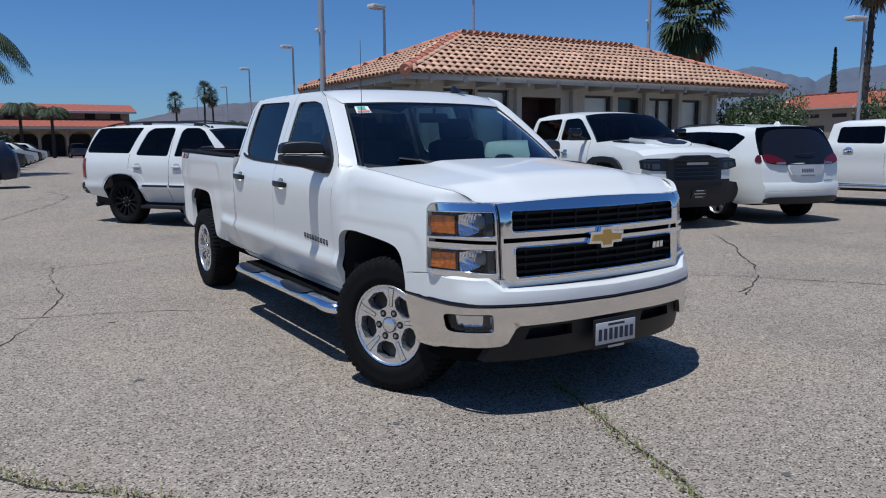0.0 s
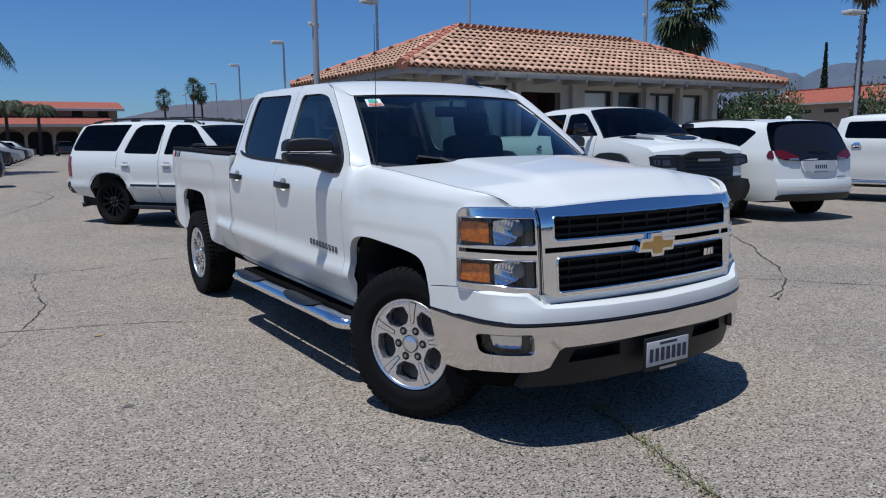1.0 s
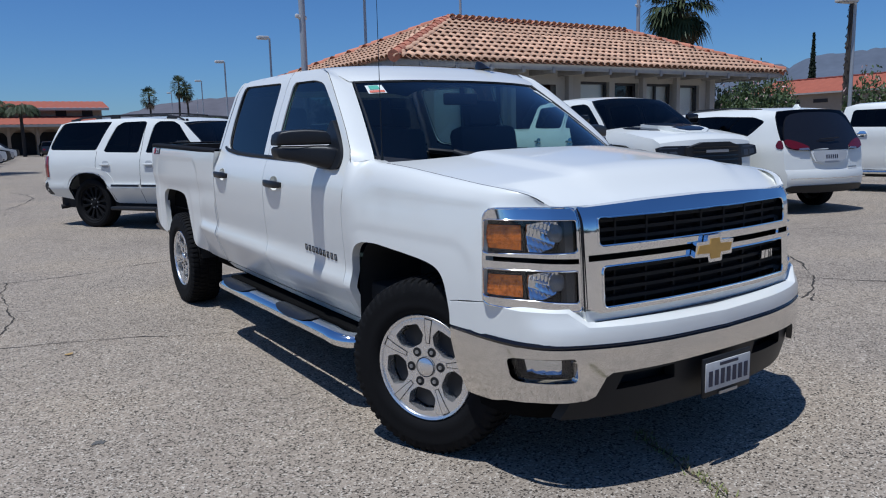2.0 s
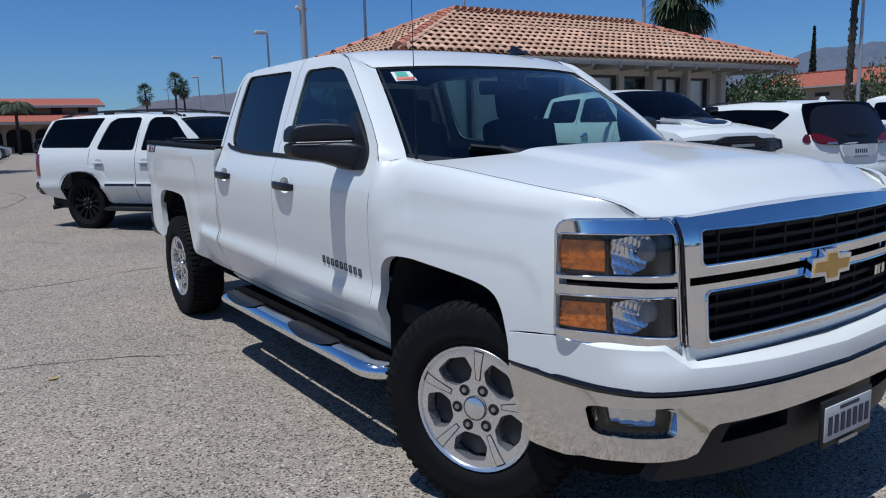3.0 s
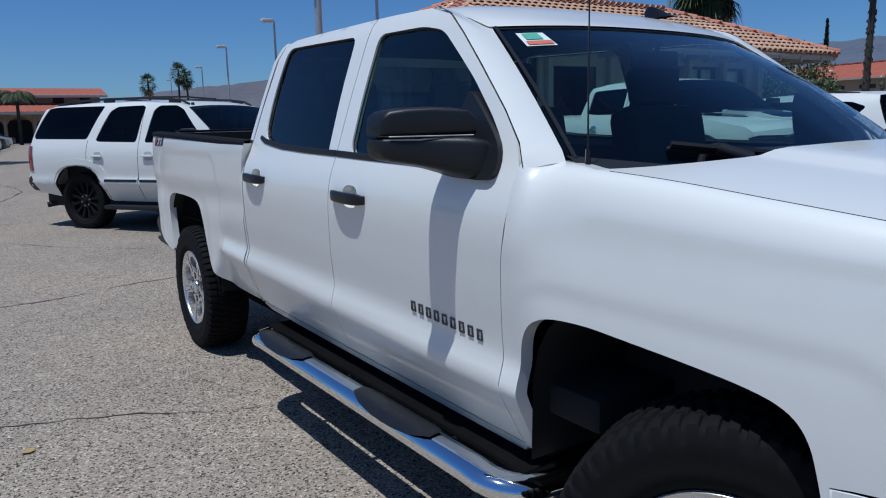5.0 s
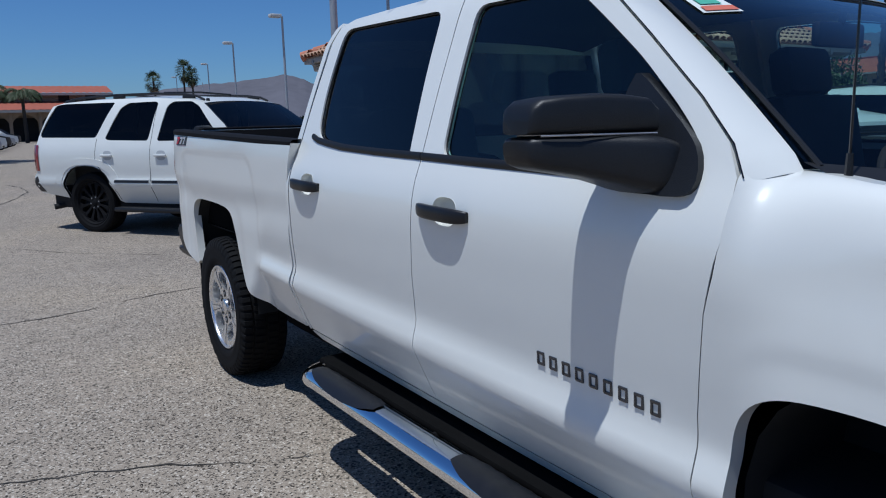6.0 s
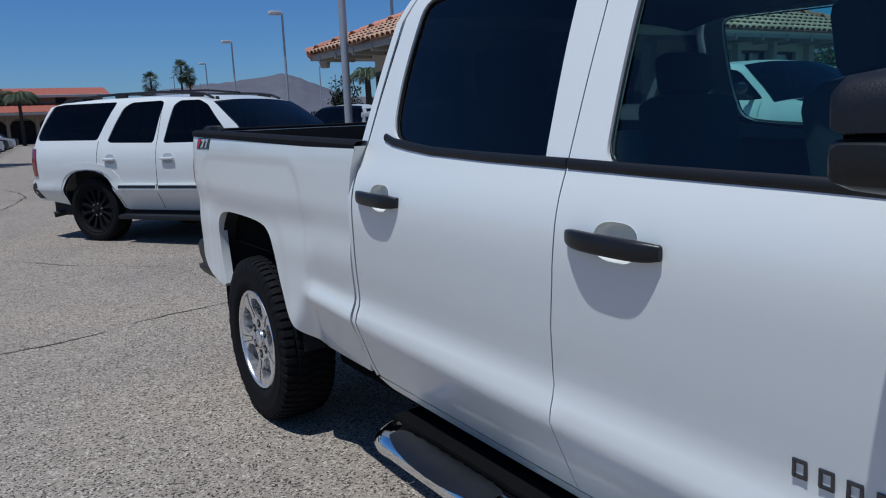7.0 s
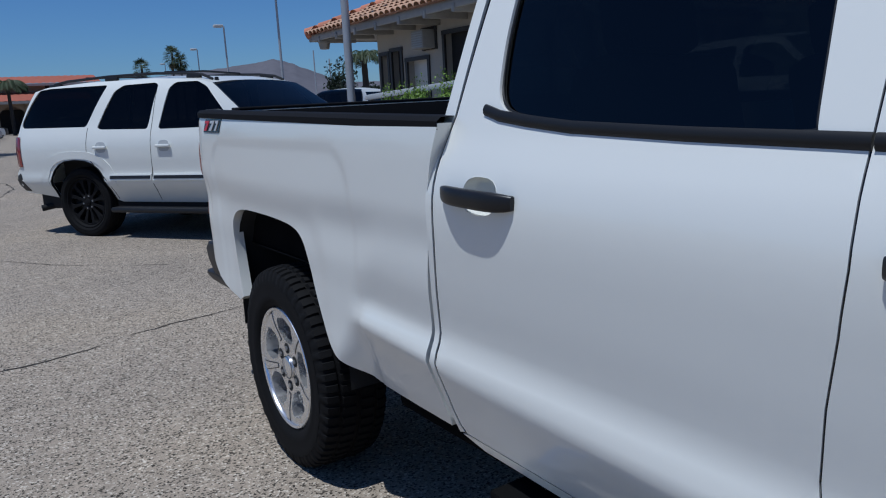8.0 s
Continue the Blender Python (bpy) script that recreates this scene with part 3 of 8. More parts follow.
both("rocker_panel", lambda: sheet(rocker, side_map(wd, 0.004), 0.05, 0.05, IN), PAINT)

# dark rubber in the shut lines
for run in ([(0.664, 0.47), (0.680, 0.63), (0.6815, 0.80), (0.662, 1.02), (0.6435, 1.11), (0.625, 1.20), (0.626, 1.28)],
            [(1.764, 0.485), (1.770, 0.58), (1.778, 0.68), (1.784, 0.80), (1.774, 0.92), (1.758, 1.03), (1.748, 1.13), (1.748, 1.19), (1.750, 1.255), (1.751, 1.30), (1.748, 1.60), (1.748, 1.81)],
            [(2.689, 1.66), (2.694, 1.60), (2.7195, 1.34), (2.7395, 1.28), (2.7495, 1.18), (2.7525, 1.05), (2.7665, 0.93), (2.7805, 0.82), (2.7865, 0.74), (2.7875, 0.66), (2.7865, 0.58), (2.780, 0.53), (2.772, 0.508)]):
    for s in (-1, 1):
        bm = bmesh.new()
        pts = [(a[0] + (b[0] - a[0]) * k / 5, a[1] + (b[1] - a[1]) * k / 5) for a, b in zip(run, run[1:]) for k in range(5)] + run[-1:]
        tube(bm, [Vector((s * (wd(y, z) - 0.004), y, z)) for y, z in pts], 0.0022, 6)
        part("door_gap", bm, GLOSS_BLACK, TRUCK)

# cab: A pillars, roof, windscreen, rear wall
ws_bot = spline([0.0, 0.35, 0.65, 0.82, 0.90], [0.16, 0.19, 0.27, 0.36, 0.44])


def screen(u, v):
    """The windscreen: u across, -1 to 1, v from 0 at the cowl to 1 at the header."""
    half = 0.832 + (0.668 - 0.832) * v
    x = u * half
    y0, z0 = ws_bot(abs(u) * 0.90) + 0.135 * abs(u) ** 3, 1.235 + 0.068 * abs(u) ** 2.2
    y1, z1 = 0.990 + 0.105 * abs(u) ** 2.5, 1.720 - 0.012 * abs(u) ** 2.5
    belly = math.sin(math.pi * v) * (1 - 0.75 * abs(u) ** 4)
    return Vector((x, y0 + (y1 - y0) * v - 0.015 * belly, z0 + (z1 - z0) * v + 0.030 * belly))


bm = skin(17, lambda i, u: screen(u * 0.985, -0.02 + 1.02 * i / 16), 24)
part("windscreen", bm, GLASS_WIND, TRUCK, "large tinted windscreen with stickers")
bm = bmesh.new()
tube(bm, [screen(-0.975, i / 10) + Vector((0.0, -0.004, 0.003)) for i in range(11)], 0.006, 6)
tube(bm, [screen(0.975, i / 10) + Vector((0.0, -0.004, 0.003)) for i in range(11)], 0.006, 6)
tube(bm, [screen(-0.975 + 1.95 * i / 16, 0.99) + Vector((0, 0, 0.0)) for i in range(17)], 0.004, 6)
part("windscreen_seal", bm, BLACK_PLASTIC, TRUCK)

A_SEAM = [(0.616, 1.285), (0.653, 1.347), (0.750, 1.4385), (0.930, 1.582), (1.073, 1.690), (1.189, 1.767), (1.31, 1.806)]


def a_pillar():
    bm = bmesh.new()
    rows = []
    for k in range(22):
        f = k / 21
        y, z = lerp(f, np.linspace(0, 1, 7), [p[0] for p in A_SEAM]), lerp(f, np.linspace(0, 1, 7), [p[1] for p in A_SEAM])
        a = Vector((-wd(y, z), y, z))
        b = screen(-0.99, min(1.0, f * 1.02)) + Vector((0, 0, 0.004))
        if f > 0.98:
            b = b + Vector((0.02, 0.02, 0.01))
        out = Vector((-0.6, -0.45, 0.5)).normalized()
        drop = Vector((0, 0, -0.012 if k == 0 else 0))
        rows.append([bm.verts.new(a.lerp(b, j / 5) + out * 0.005 * math.sin(math.pi * j / 5) ** 0.8 + drop) for j in range(6)])
    for p, q in zip(rows, rows[1:]):
        for j in range(5):
            bm.faces.new((p[j], p[j + 1], q[j + 1], q[j]))
    bmesh.ops.recalc_face_normals(bm, faces=bm.faces)
    return bm


both("a_pillar", a_pillar, PAINT)
for s in (-1, 1):
    bm = bmesh.new()
    tube(bm, [Vector((s * wd(y, z), y, z)) for y, z in A_SEAM], 0.0016, 6)
    part("door_gap", bm, GLOSS_BLACK, TRUCK)
roof_edge_z = spline([0.95, 1.10, 1.20, 1.34, 1.60, 2.0, 2.40, 2.60, 2.72, 2.78], [1.715, 1.74, 1.775, 1.808, 1.820, 1.825, 1.820, 1.805, 1.775, 1.74])


def roof(i, u):
    f = i / 30
    y = 1.00 + (2.745 - 1.00) * f
    lead = 0.09 * abs(u) ** 2.5 * (1 - f) ** 3
    y += lead
    half = 0.708 + 0.006 * math.sin(math.pi * f)
    z = roof_edge_z(y) + (0.026 + 0.004 * math.sin(math.pi * f)) * (1 - abs(u) ** 2.4)
    p = Vector((u * half, y, z - 0.010 * abs(u) ** 12))
    k = max(0.0, 1 - f / 0.15) ** 2                          # rolls down to the head of the windscreen
    head = screen(u * 1.01, 1.0) + Vector((0, -0.006, 0.006))
    return p.lerp(head, k)


bm = skin(31, roof, 32)
part("roof", bm, PAINT, TRUCK)
bm = bmesh.new()
rows = [[bm.verts.new(Vector((u * (wd(2.7, z) - 0.03), 2.70 + 0.06 * (1 - u * u) + (1.75 - z) * 0.06, z))) for u in np.linspace(-1, 1, 13)] for z in (0.60, 0.9, 1.2, 1.32)]
for a, b in zip(rows, rows[1:]):
    for k in range(12):
        bm.faces.new((a[k], a[k + 1], b[k + 1], b[k]))
rows = [[bm.verts.new(Vector((u * (wd(2.7, z) - 0.03), 2.70 + 0.06 * (1 - u * u) + (1.75 - z) * 0.06, z))) for u in np.linspace(-1, 1, 13)] for z in (1.72, 1.77, 1.79)]
for a, b in zip(rows, rows[1:]):
    for k in range(12):
        bm.faces.new((a[k], a[k + 1], b[k + 1], b[k]))
part("cab_rear_wall", bm, PAINT, TRUCK)
bm = bmesh.new()
rows = [[bm.verts.new(Vector((u * (wd(2.7, z) - 0.035), 2.70 + 0.06 * (1 - u * u) + (1.75 - z) * 0.06, z))) for u in np.linspace(-1, 1, 13)] for z in (1.32, 1.45, 1.6, 1.72)]
for a, b in zip(rows, rows[1:]):
    for k in range(12):
        bm.faces.new((a[k], a[k + 1], b[k + 1], b[k]))
part("rear_window", bm, GLASS_TINT, TRUCK, "dark tinted rear window")

# hood: from the seam lines to the middle, with a raised centre
hood_front = spline([0.0, 0.3, 0.5, 0.65, 0.76], [-0.728, -0.720, -0.698, -0.675, -0.655])


def hood(i, u):
    f = i / 30
    ax = abs(u)
    y1 = ws_bot(ax * 0.9) - 0.045
    y_front = hood_front(ax * 0.755)
    y = y_front + (y1 - y_front) * f
    half = seam_x(y) - 0.0045
    ze = seam_z(y) + 0.001
    crown = 0.056 * (1 - ax ** 2.2) * smoothstep((y + 0.80) / 0.35)
    power = 0.016 * smoothstep((0.62 - ax) / 0.10) * smoothstep((y + 0.74) / 0.30)
    drop = 0.022 * (1 - smoothstep((y - y_front) / 0.07)) 
    if f < 0.2:
        ze = seam_z(-0.66 + 0.0) * (1 - f / 0.2) + ze * f / 0.2 if ax < 0.97 else ze
    return Vector((u * half, y, ze + crown + power - drop * (1 - ax ** 4) * 0.6))


bm = skin(31, hood, 40)
bmesh.ops.recalc_face_normals(bm, faces=bm.faces)
rims = [e for e in bm.edges if e.is_boundary]
for v in bmesh.ops.extrude_edge_only(bm, edges=rims)["geom"]:
    if isinstance(v, bmesh.types.BMVert):
        v.co += Vector((0, 0.004, -0.03))
for e in rims:
    e.smooth = False
part("hood", bm, PAINT, TRUCK)
for s in (-1, 1):
    bm = bmesh.new()
    tube(bm, [Vector((s * (seam_x(y) - 0.0022), y, seam_z(y) - 0.0005)) for y in np.linspace(-0.64, 0.36, 40)], 0.0018, 6)
    part("hood_gap", bm, GLOSS_BLACK, TRUCK)
bm = bmesh.new()
rows = [[bm.verts.new(Vector((u * 0.86, ws_bot(abs(u) * 0.9) + dy, 1.238 + 0.036 * abs(u) ** 2 + dz))) for u in np.linspace(-1, 1, 21)] for dy, dz in ((-0.06, -0.03), (-0.02, -0.012))]
rows.append([bm.verts.new(screen(u * 0.99, 0.015) + Vector((0, -0.004, 0.003))) for u in np.linspace(-1, 1, 21)])
for a, b in zip(rows, rows[1:]):
    for k in range(20):
        bm.faces.new((a[k], a[k + 1], b[k + 1], b[k]))
part("cowl", bm, BLACK_PLASTIC, TRUCK)
for x0, x1, lean in ((-0.62, 0.02, 0.05), (0.10, 0.70, 0.05)):
    bm = bmesh.new()
    p = [screen(x / 0.82, 0.045 + lean * (1 - k / 6)) + Vector((0, -0.02, 0.016)) for k, x in enumerate(np.linspace(x0, x1, 7))]
    tube(bm, p, 0.010, 6)
    tube(bm, [q + Vector((0, 0.012, -0.012)) for q in p], 0.006, 5)
    rod(bm, p[1], p[1] + Vector((0.06, -0.06, -0.03)), 0.016, 0.02)
    tube(bm, [p[4] + Vector((0, 0, 0.004)), p[4] + Vector((0.25, -0.05, -0.02)), p[4] + Vector((0.42, -0.07, -0.05))], 0.010, 6)
    part("wiper", bm, BLACK_PLASTIC, TRUCK)

# bed: sides, rail caps, floor, front wall, tailgate
ARCH_R = rounder([(3.24, 0.510), (3.33, 0.528), (3.42, 0.575), (3.495, 0.665), (3.545, 0.78), (3.572, 0.875), (3.605, 0.935), (3.68, 0.972), (3.85, 0.985), (4.05, 0.988), (4.21, 0.986), (4.30, 0.962),
          (4.338, 0.915), (4.342, 0.80), (4.32, 0.69), (4.29, 0.60)])
bed_outline = [(2.724, 1.325), (2.755, 1.24), (2.777, 1.15), (2.794, 1.05), (2.806, 0.93), (2.822, 0.80), (2.830, 0.73), (2.833, 0.66), (2.832, 0.58), (2.828, 0.515), (2.836, 0.502), (3.00, 0.503), (3.14, 0.506)] + ARCH_R + [(4.34, 0.577), (4.46, 0.60), (4.57, 0.645), (4.655, 0.715), (4.715, 0.80), (4.73, 0.90),
               (4.72, 1.05), (4.70, 1.25), (4.69, 1.33), (4.675, 1.376)]
both("bed_side", lambda: sheet(bed_outline, side_map(wb), 0.018, 0.042, IN), PAINT)


def rail(w):
    bm = bmesh.new()
    rows = []
    for k in range(26):
        y = 2.726 + (4.685 - 2.726) * k / 25
        x = wb(y, 1.34)
        z = 1.327 + 0.047 * (y - 2.785) / 1.88
        prof = [(x + 0.003, z - 0.016), (x + 0.004, z + 0.004), (x - 0.008, z + 0.014), (x - 0.07, z + 0.016), (x - 0.085, z + 0.006), (x - 0.085, z - 0.06)]
        rows.append([bm.verts.new(Vector((-a, y, b))) for a, b in prof])
    for p, q in zip(rows, rows[1:]):
        for j in range(5):
            bm.faces.new((p[j], p[j + 1], q[j + 1], q[j]))
    bmesh.ops.recalc_face_normals(bm, faces=bm.faces)
    return bm


both("bed_rail_cap", lambda: rail(0), RAIL_PLASTIC)
bm = bmesh.new()
box(bm, (0, 3.73, 0.82), (1.72, 1.86, 0.03))
for k in range(14):
    box(bm, (-0.78 + k * 0.12, 3.73, 0.845), (0.05, 1.84, 0.02), taper=0.8)
part("bed_floor", bm, RAIL_PLASTIC, TRUCK, "black bed liner")
# front wall coloured black for the shade in the gap behind the cab
bm = bmesh.new()
box(bm, (0, 2.805, 1.06), (1.86, 0.03, 0.54), bevel=0.006)
part("bed_front_wall", bm, RAIL_PLASTIC, TRUCK)
# added dark fillers that close the same gap at the sides
for s in (-1, 1):
    bm = bmesh.new()
    box(bm, (s * 0.86, 2.80, 1.0), (0.10, 0.02, 0.62), bevel=0.004)
    part("bed_corner", bm, RAIL_PLASTIC, TRUCK)
bm = bmesh.new()
box(bm, (0, 4.65, 1.05), (1.56, 0.08, 0.63), bevel=0.015)
box(bm, (0, 4.65, 1.372), (1.56, 0.10, 0.02), bevel=0.006)
gate = part("tailgate", bm, PAINT, TRUCK)
bm = bmesh.new()
box(bm, (0, 4.602, 1.09), (1.66, 0.012, 0.57), bevel=0.003)
part("gate_liner", bm, RAIL_PLASTIC, gate)
bm = bmesh.new()
box(bm, (0, 4.65, 1.387), (1.57, 0.115, 0.014), bevel=0.005)
part("gate_cap", bm, RAIL_PLASTIC, gate)
both("bed_inner_wall", lambda: sheet([(2.82, 0.82), (4.62, 0.82), (4.62, 1.33), (2.82, 1.33)], lambda y, z: Vector((-0.865, y, z)), 0.2, 0.01, (-1, 0, 0)), MATTE_BLACK)


def tail_lamp(z0, z1, proud):
    """A lens wrapping round the rear corner, swelling towards its middle."""
    bm = bmesh.new()
    rows = []
    for k in range(13):
        f = k / 12
        z = z0 + (z1 - z0) * f
        b = proud * math.sin(math.pi * f) ** 0.7
        rows.append([bm.verts.new(Vector((-(wb(4.62, z) - dx), y + 0.03 * (1.2 - z), z))) for y, dx in ((4.695, 0.022), (4.715 + b, 0.022), (4.73 + b, 0.04), (4.735 + b, 0.08), (4.73, 0.15), (4.68, 0.15))])
    for a, b in zip(rows, rows[1:]):
        for j in range(5):
            bm.faces.new((a[j], a[j + 1], b[j + 1], b[j]))
    bm.faces.new(rows[0])
    bm.faces.new(rows[-1][::-1])
    bmesh.ops.recalc_face_normals(bm, faces=bm.faces)
    return bm


lamps = both("tail_lamp", lambda: tail_lamp(1.075, 1.255, 0.022), RED_LENS, TRUCK, "dark red wraparound tail lamp")
lens = tail_lamp(0.915, 1.068, 0.016)
part("lower_lens", mirrored(lens), LOWER_LENS, lamps[1], "faded pink lower lens")
part("lower_lens", lens, LOWER_LENS, lamps[0], "faded pink lower lens")
# rear bumper with step corners
bm = bmesh.new()
box(bm, (0, 4.83, 0.66), (1.50, 0.18, 0.20), bevel=0.03)
part("rear_bumper", bm, CHROME_DUSTY, TRUCK)


def bumper_corner():
    """A black corner: a rounded upper pad over a thin step that juts back and runs forward under the bed."""
    bm = bmesh.new()
    rows = []
    for z, y0, y1, x in ((0.778, 4.73, 4.82, 0.915), (0.765, 4.70, 4.855, 0.935), (0.73, 4.66, 4.885, 0.940), (0.68, 4.61, 4.895, 0.932), (0.63, 4.58, 4.88, 0.922), (0.608, 4.57, 4.885, 0.915),
                         (0.602, 4.57, 4.985, 0.918), (0.585, 4.565, 5.0, 0.915), (0.565, 4.56, 4.96, 0.905), (0.55, 4.57, 4.88, 0.89)):
        rows.append([bm.verts.new((-a, b, z)) for a, b in ((x - 0.05, y0), (x, y0 + 0.02), (x, y1 - 0.07), (x - 0.012, y1 - 0.02), (x - 0.04, y1), (0.70, y1 + 0.03), (0.68, y0 + 0.05))])
    for a, b in zip(rows, rows[1:]):
        for j in range(7):
            bm.faces.new((a[j], a[(j + 1) % 7], b[(j + 1) % 7], b[j]))
    bm.faces.new(rows[0])
    bm.faces.new(rows[-1][::-1])
    bmesh.ops.recalc_face_normals(bm, faces=bm.faces)
    return bm


both("bumper_step", bumper_corner, BLACK_PLASTIC, TRUCK, "black rear bumper corner step")
# badge at the rear of the bed side, as plain slanted shapes on a pale ground
for s in (-1, 1):
    def slant(u, v, lift):
        y, z = 4.44 - u - v * 0.45, 1.322 + v
        return Vector((s * (wb(y, z) + lift), y, z))
    bm = bmesh.new()
    sheet([(-0.105, -0.028), (0.105, -0.028), (0.105, 0.028), (-0.105, 0.028)], lambda u, v: slant(u, v, 0.003), 0.05, 0.003, (-s, 0, 0), bm=bm)
    badge = part("badge", bm, GLOSS_BLACK, TRUCK, "small red, black and silver badge")
    for u0, u1, m in ((-0.098, -0.038, RED_INK), (-0.028, 0.032, PLATE), (0.045, 0.085, PLATE)):
        bm = bmesh.new()
        sheet([(u0, -0.021), (u0 + (u1 - u0) * 0.6, -0.021), (u1, 0.021), (u0, 0.021), (u0, 0.010), (u0 + (u1 - u0) * 0.55, 0.010)], lambda u, v: slant(u, v, 0.006), 0.05, 0.003, (-s, 0, 0), bm=bm)
        part("badge_bar", bm, m, badge)

# ---- front: plan curves of the lamp and grille face and of the bumper ----
face_y = spline([0.0, 0.25, 0.5, 0.64, 0.75, 0.84, 0.90, 0.925], [-0.762, -0.753, -0.728, -0.706, -0.667, -0.585, -0.520, -0.470])
bump_y = spline([0.0, 0.3, 0.5, 0.7, 0.8, 0.872, 0.908, 0.925, 0.932], [-0.905, -0.890, -0.858, -0.790, -0.730, -0.632, -0.51, -0.38, -0.268])


def arc_points(f, xs):
    out, total = [], 0.0
    for a, b in zip(xs, xs[1:]):
        out.append(total)
        total += math.hypot(b - a, f(b) - f(a))
    return out + [total]


def on_face(push=0.0, lean=0.10):
    """Maps (x, z) on to the curved nose; lean tips its top back."""
    def f(x, z):
        k = smoothstep((0.935 - abs(x)) / 0.16)
        tip = max(0.0, z - 1.045) ** 2 / 0.25
        return Vector((x + (1 - k) * push * math.copysign(0.9, x), face_y(abs(x)) + k * (-push + lean * (z - 1.127) - 0.006 + tip), z))
    return f


FRONT_IN = (0, 1, 0)


def panel(name, outline, mat, push, depth, holes=(), lean=0.06, parent=TRUCK, label="", step=0.03, mirror=False):
    a = part(name, sheet(outline, on_face(push, lean), step, depth, FRONT_IN, holes), mat, parent, label)
    if mirror:
        bm = sheet(outline, on_face(push, lean), step, depth, FRONT_IN, holes)
        return a, part(name, mirrored(bm), mat, parent, label)
    return a


# backing behind lamps and grille
panel("front_backing", [(-0.88, 0.68), (0.88, 0.68), (0.88, 1.10), (-0.88, 1.10)], DARK, -0.085, 0.02, step=0.06)
# grille: chrome surround with two openings
g_top, g_bot = 1.125, 0.722
up_hole = rounded_box(-0.600, 0.978, 0.600, 1.086, 0.016)
lo_hole = rounded_box(-0.585, 0.742, 0.585, 0.898, 0.016)
slot = [(-0.645, 0.922), (0.645, 0.922), (0.645, 0.946), (-0.645, 0.946)]
surround = [(-0.655, g_bot + 0.02), (-0.60, g_bot), (0.60, g_bot), (0.655, g_bot + 0.02), (0.662, 1.112), (0.64, g_top), (0.3, g_top + 0.012), (0, g_top + 0.016), (-0.3, g_top + 0.012), (-0.64, g_top), (-0.662, 1.112)]
grille = panel("grille", surround, CHROME, 0.028, 0.07, [up_hole, lo_hole, slot], label="chrome grille surround with black mesh")
for z0, z1 in ((0.978, 1.086), (0.742, 0.898)):
    n = 3 if z0 > 0.9 else 4
    hole = resample(up_hole if z0 > 0.9 else lo_hole, 0.03)
    bm = bmesh.new()
    tube(bm, [on_face(0.029, 0.06)(x, z) for x, z in hole + hole[:1]], 0.0045, 6, up=(0.3, -0.9, 0.3))
    part("chrome_lip", bm, CHROME, grille)
    for k in range(n):
        z = z0 + (z1 - z0) * (k + 0.5) / n
        bm = bmesh.new()
        rows = []
        for i in range(33):
            x = -0.60 + 1.2 * i / 32
            y = face_y(abs(x)) + 0.022 + 0.06 * (z - 1.127)
            rows.append([bm.verts.new((x, y - 0.012, z - 0.008)), bm.verts.new((x, y - 0.012, z + 0.006)), bm.verts.new((x, y + 0.02, z + 0.010))])
        for a, b in zip(rows, rows[1:]):
            for j in range(2):
                bm.faces.new((a[j], b[j], b[j + 1], a[j + 1]))
        part("grille_bar", bm, GRILLE_BAR, grille)
    for k in range(7):
        x = -0.48 + 0.16 * k
        bm = bmesh.new()
        box(bm, (x, face_y(abs(x)) + 0.018, (z0 + z1) / 2), (0.010, 0.03, z1 - z0 + 0.01))
        part("grille_rib", bm, GRILLE_BAR, grille)
    bm = sheet([(-0.62, z0 - 0.01), (0.62, z0 - 0.01), (0.62, z1 + 0.01), (-0.62, z1 + 0.01)], on_face(-0.045, 0.06), 0.06, 0.0, FRONT_IN)
    part("grille_mesh", bm, GRILLE_BLACK, grille)
# emblem: a plain gold bar shape with chrome rim
for mat, k, push, nm in ((CHROME, 1.0, 0.052, "emblem_rim"), (GOLD, 0.86, 0.055, "emblem")):
    cross = [(-0.148, -0.032), (-0.055, -0.036), (-0.048, -0.062), (0.048, -0.062), (0.055, -0.036), (0.130, -0.036), (0.148, 0.032), (0.055, 0.036), (0.048, 0.062), (-0.048, 0.062), (-0.055, 0.036), (-0.130, 0.036)]
    e = 0.0 if k == 1.0 else 0.014
    shape = [(0.87 * x - math.copysign(min(e, abs(x)), x), 0.918 + 0.9 * z - math.copysign(min(e, abs(z)), z)) for x, z in cross]
    panel(nm, shape, mat, push, 0.02 if mat is CHROME else 0.003, parent=grille, label="gold bar-shaped emblem with chrome rim" if nm == "emblem" else "")
# small badge on the grille as bars
for k in range(3):
    bm = sheet([(0.44 + 0.035 * k, 0.815), (0.468 + 0.035 * k, 0.815), (0.474 + 0.035 * k, 0.85), (0.446 + 0.035 * k, 0.85)], on_face(0.0, 0.06), 0.05, 0.006, FRONT_IN)
    part("badge_bar", bm, CHROME, grille)


for k in (-1, 1):
    panel("lamp_sill", [(k * 0.62, 0.665), (k * 0.900, 0.70), (k * 0.900, 0.76), (k * 0.62, 0.76)][::k], PAINT, -0.002, 0.03)
panel("grille_sill", [(-0.655, 0.688), (0.655, 0.688), (0.662, 0.735), (-0.662, 0.735)], PAINT, 0.020, 0.05)
bm = bmesh.new()
tube(bm, [on_face(0.026, 0.06)(-0.625 + 1.25 * k / 40, 0.687) for k in range(41)], 0.0065, 6)
part("sill_gap", bm, GLOSS_BLACK, TRUCK)


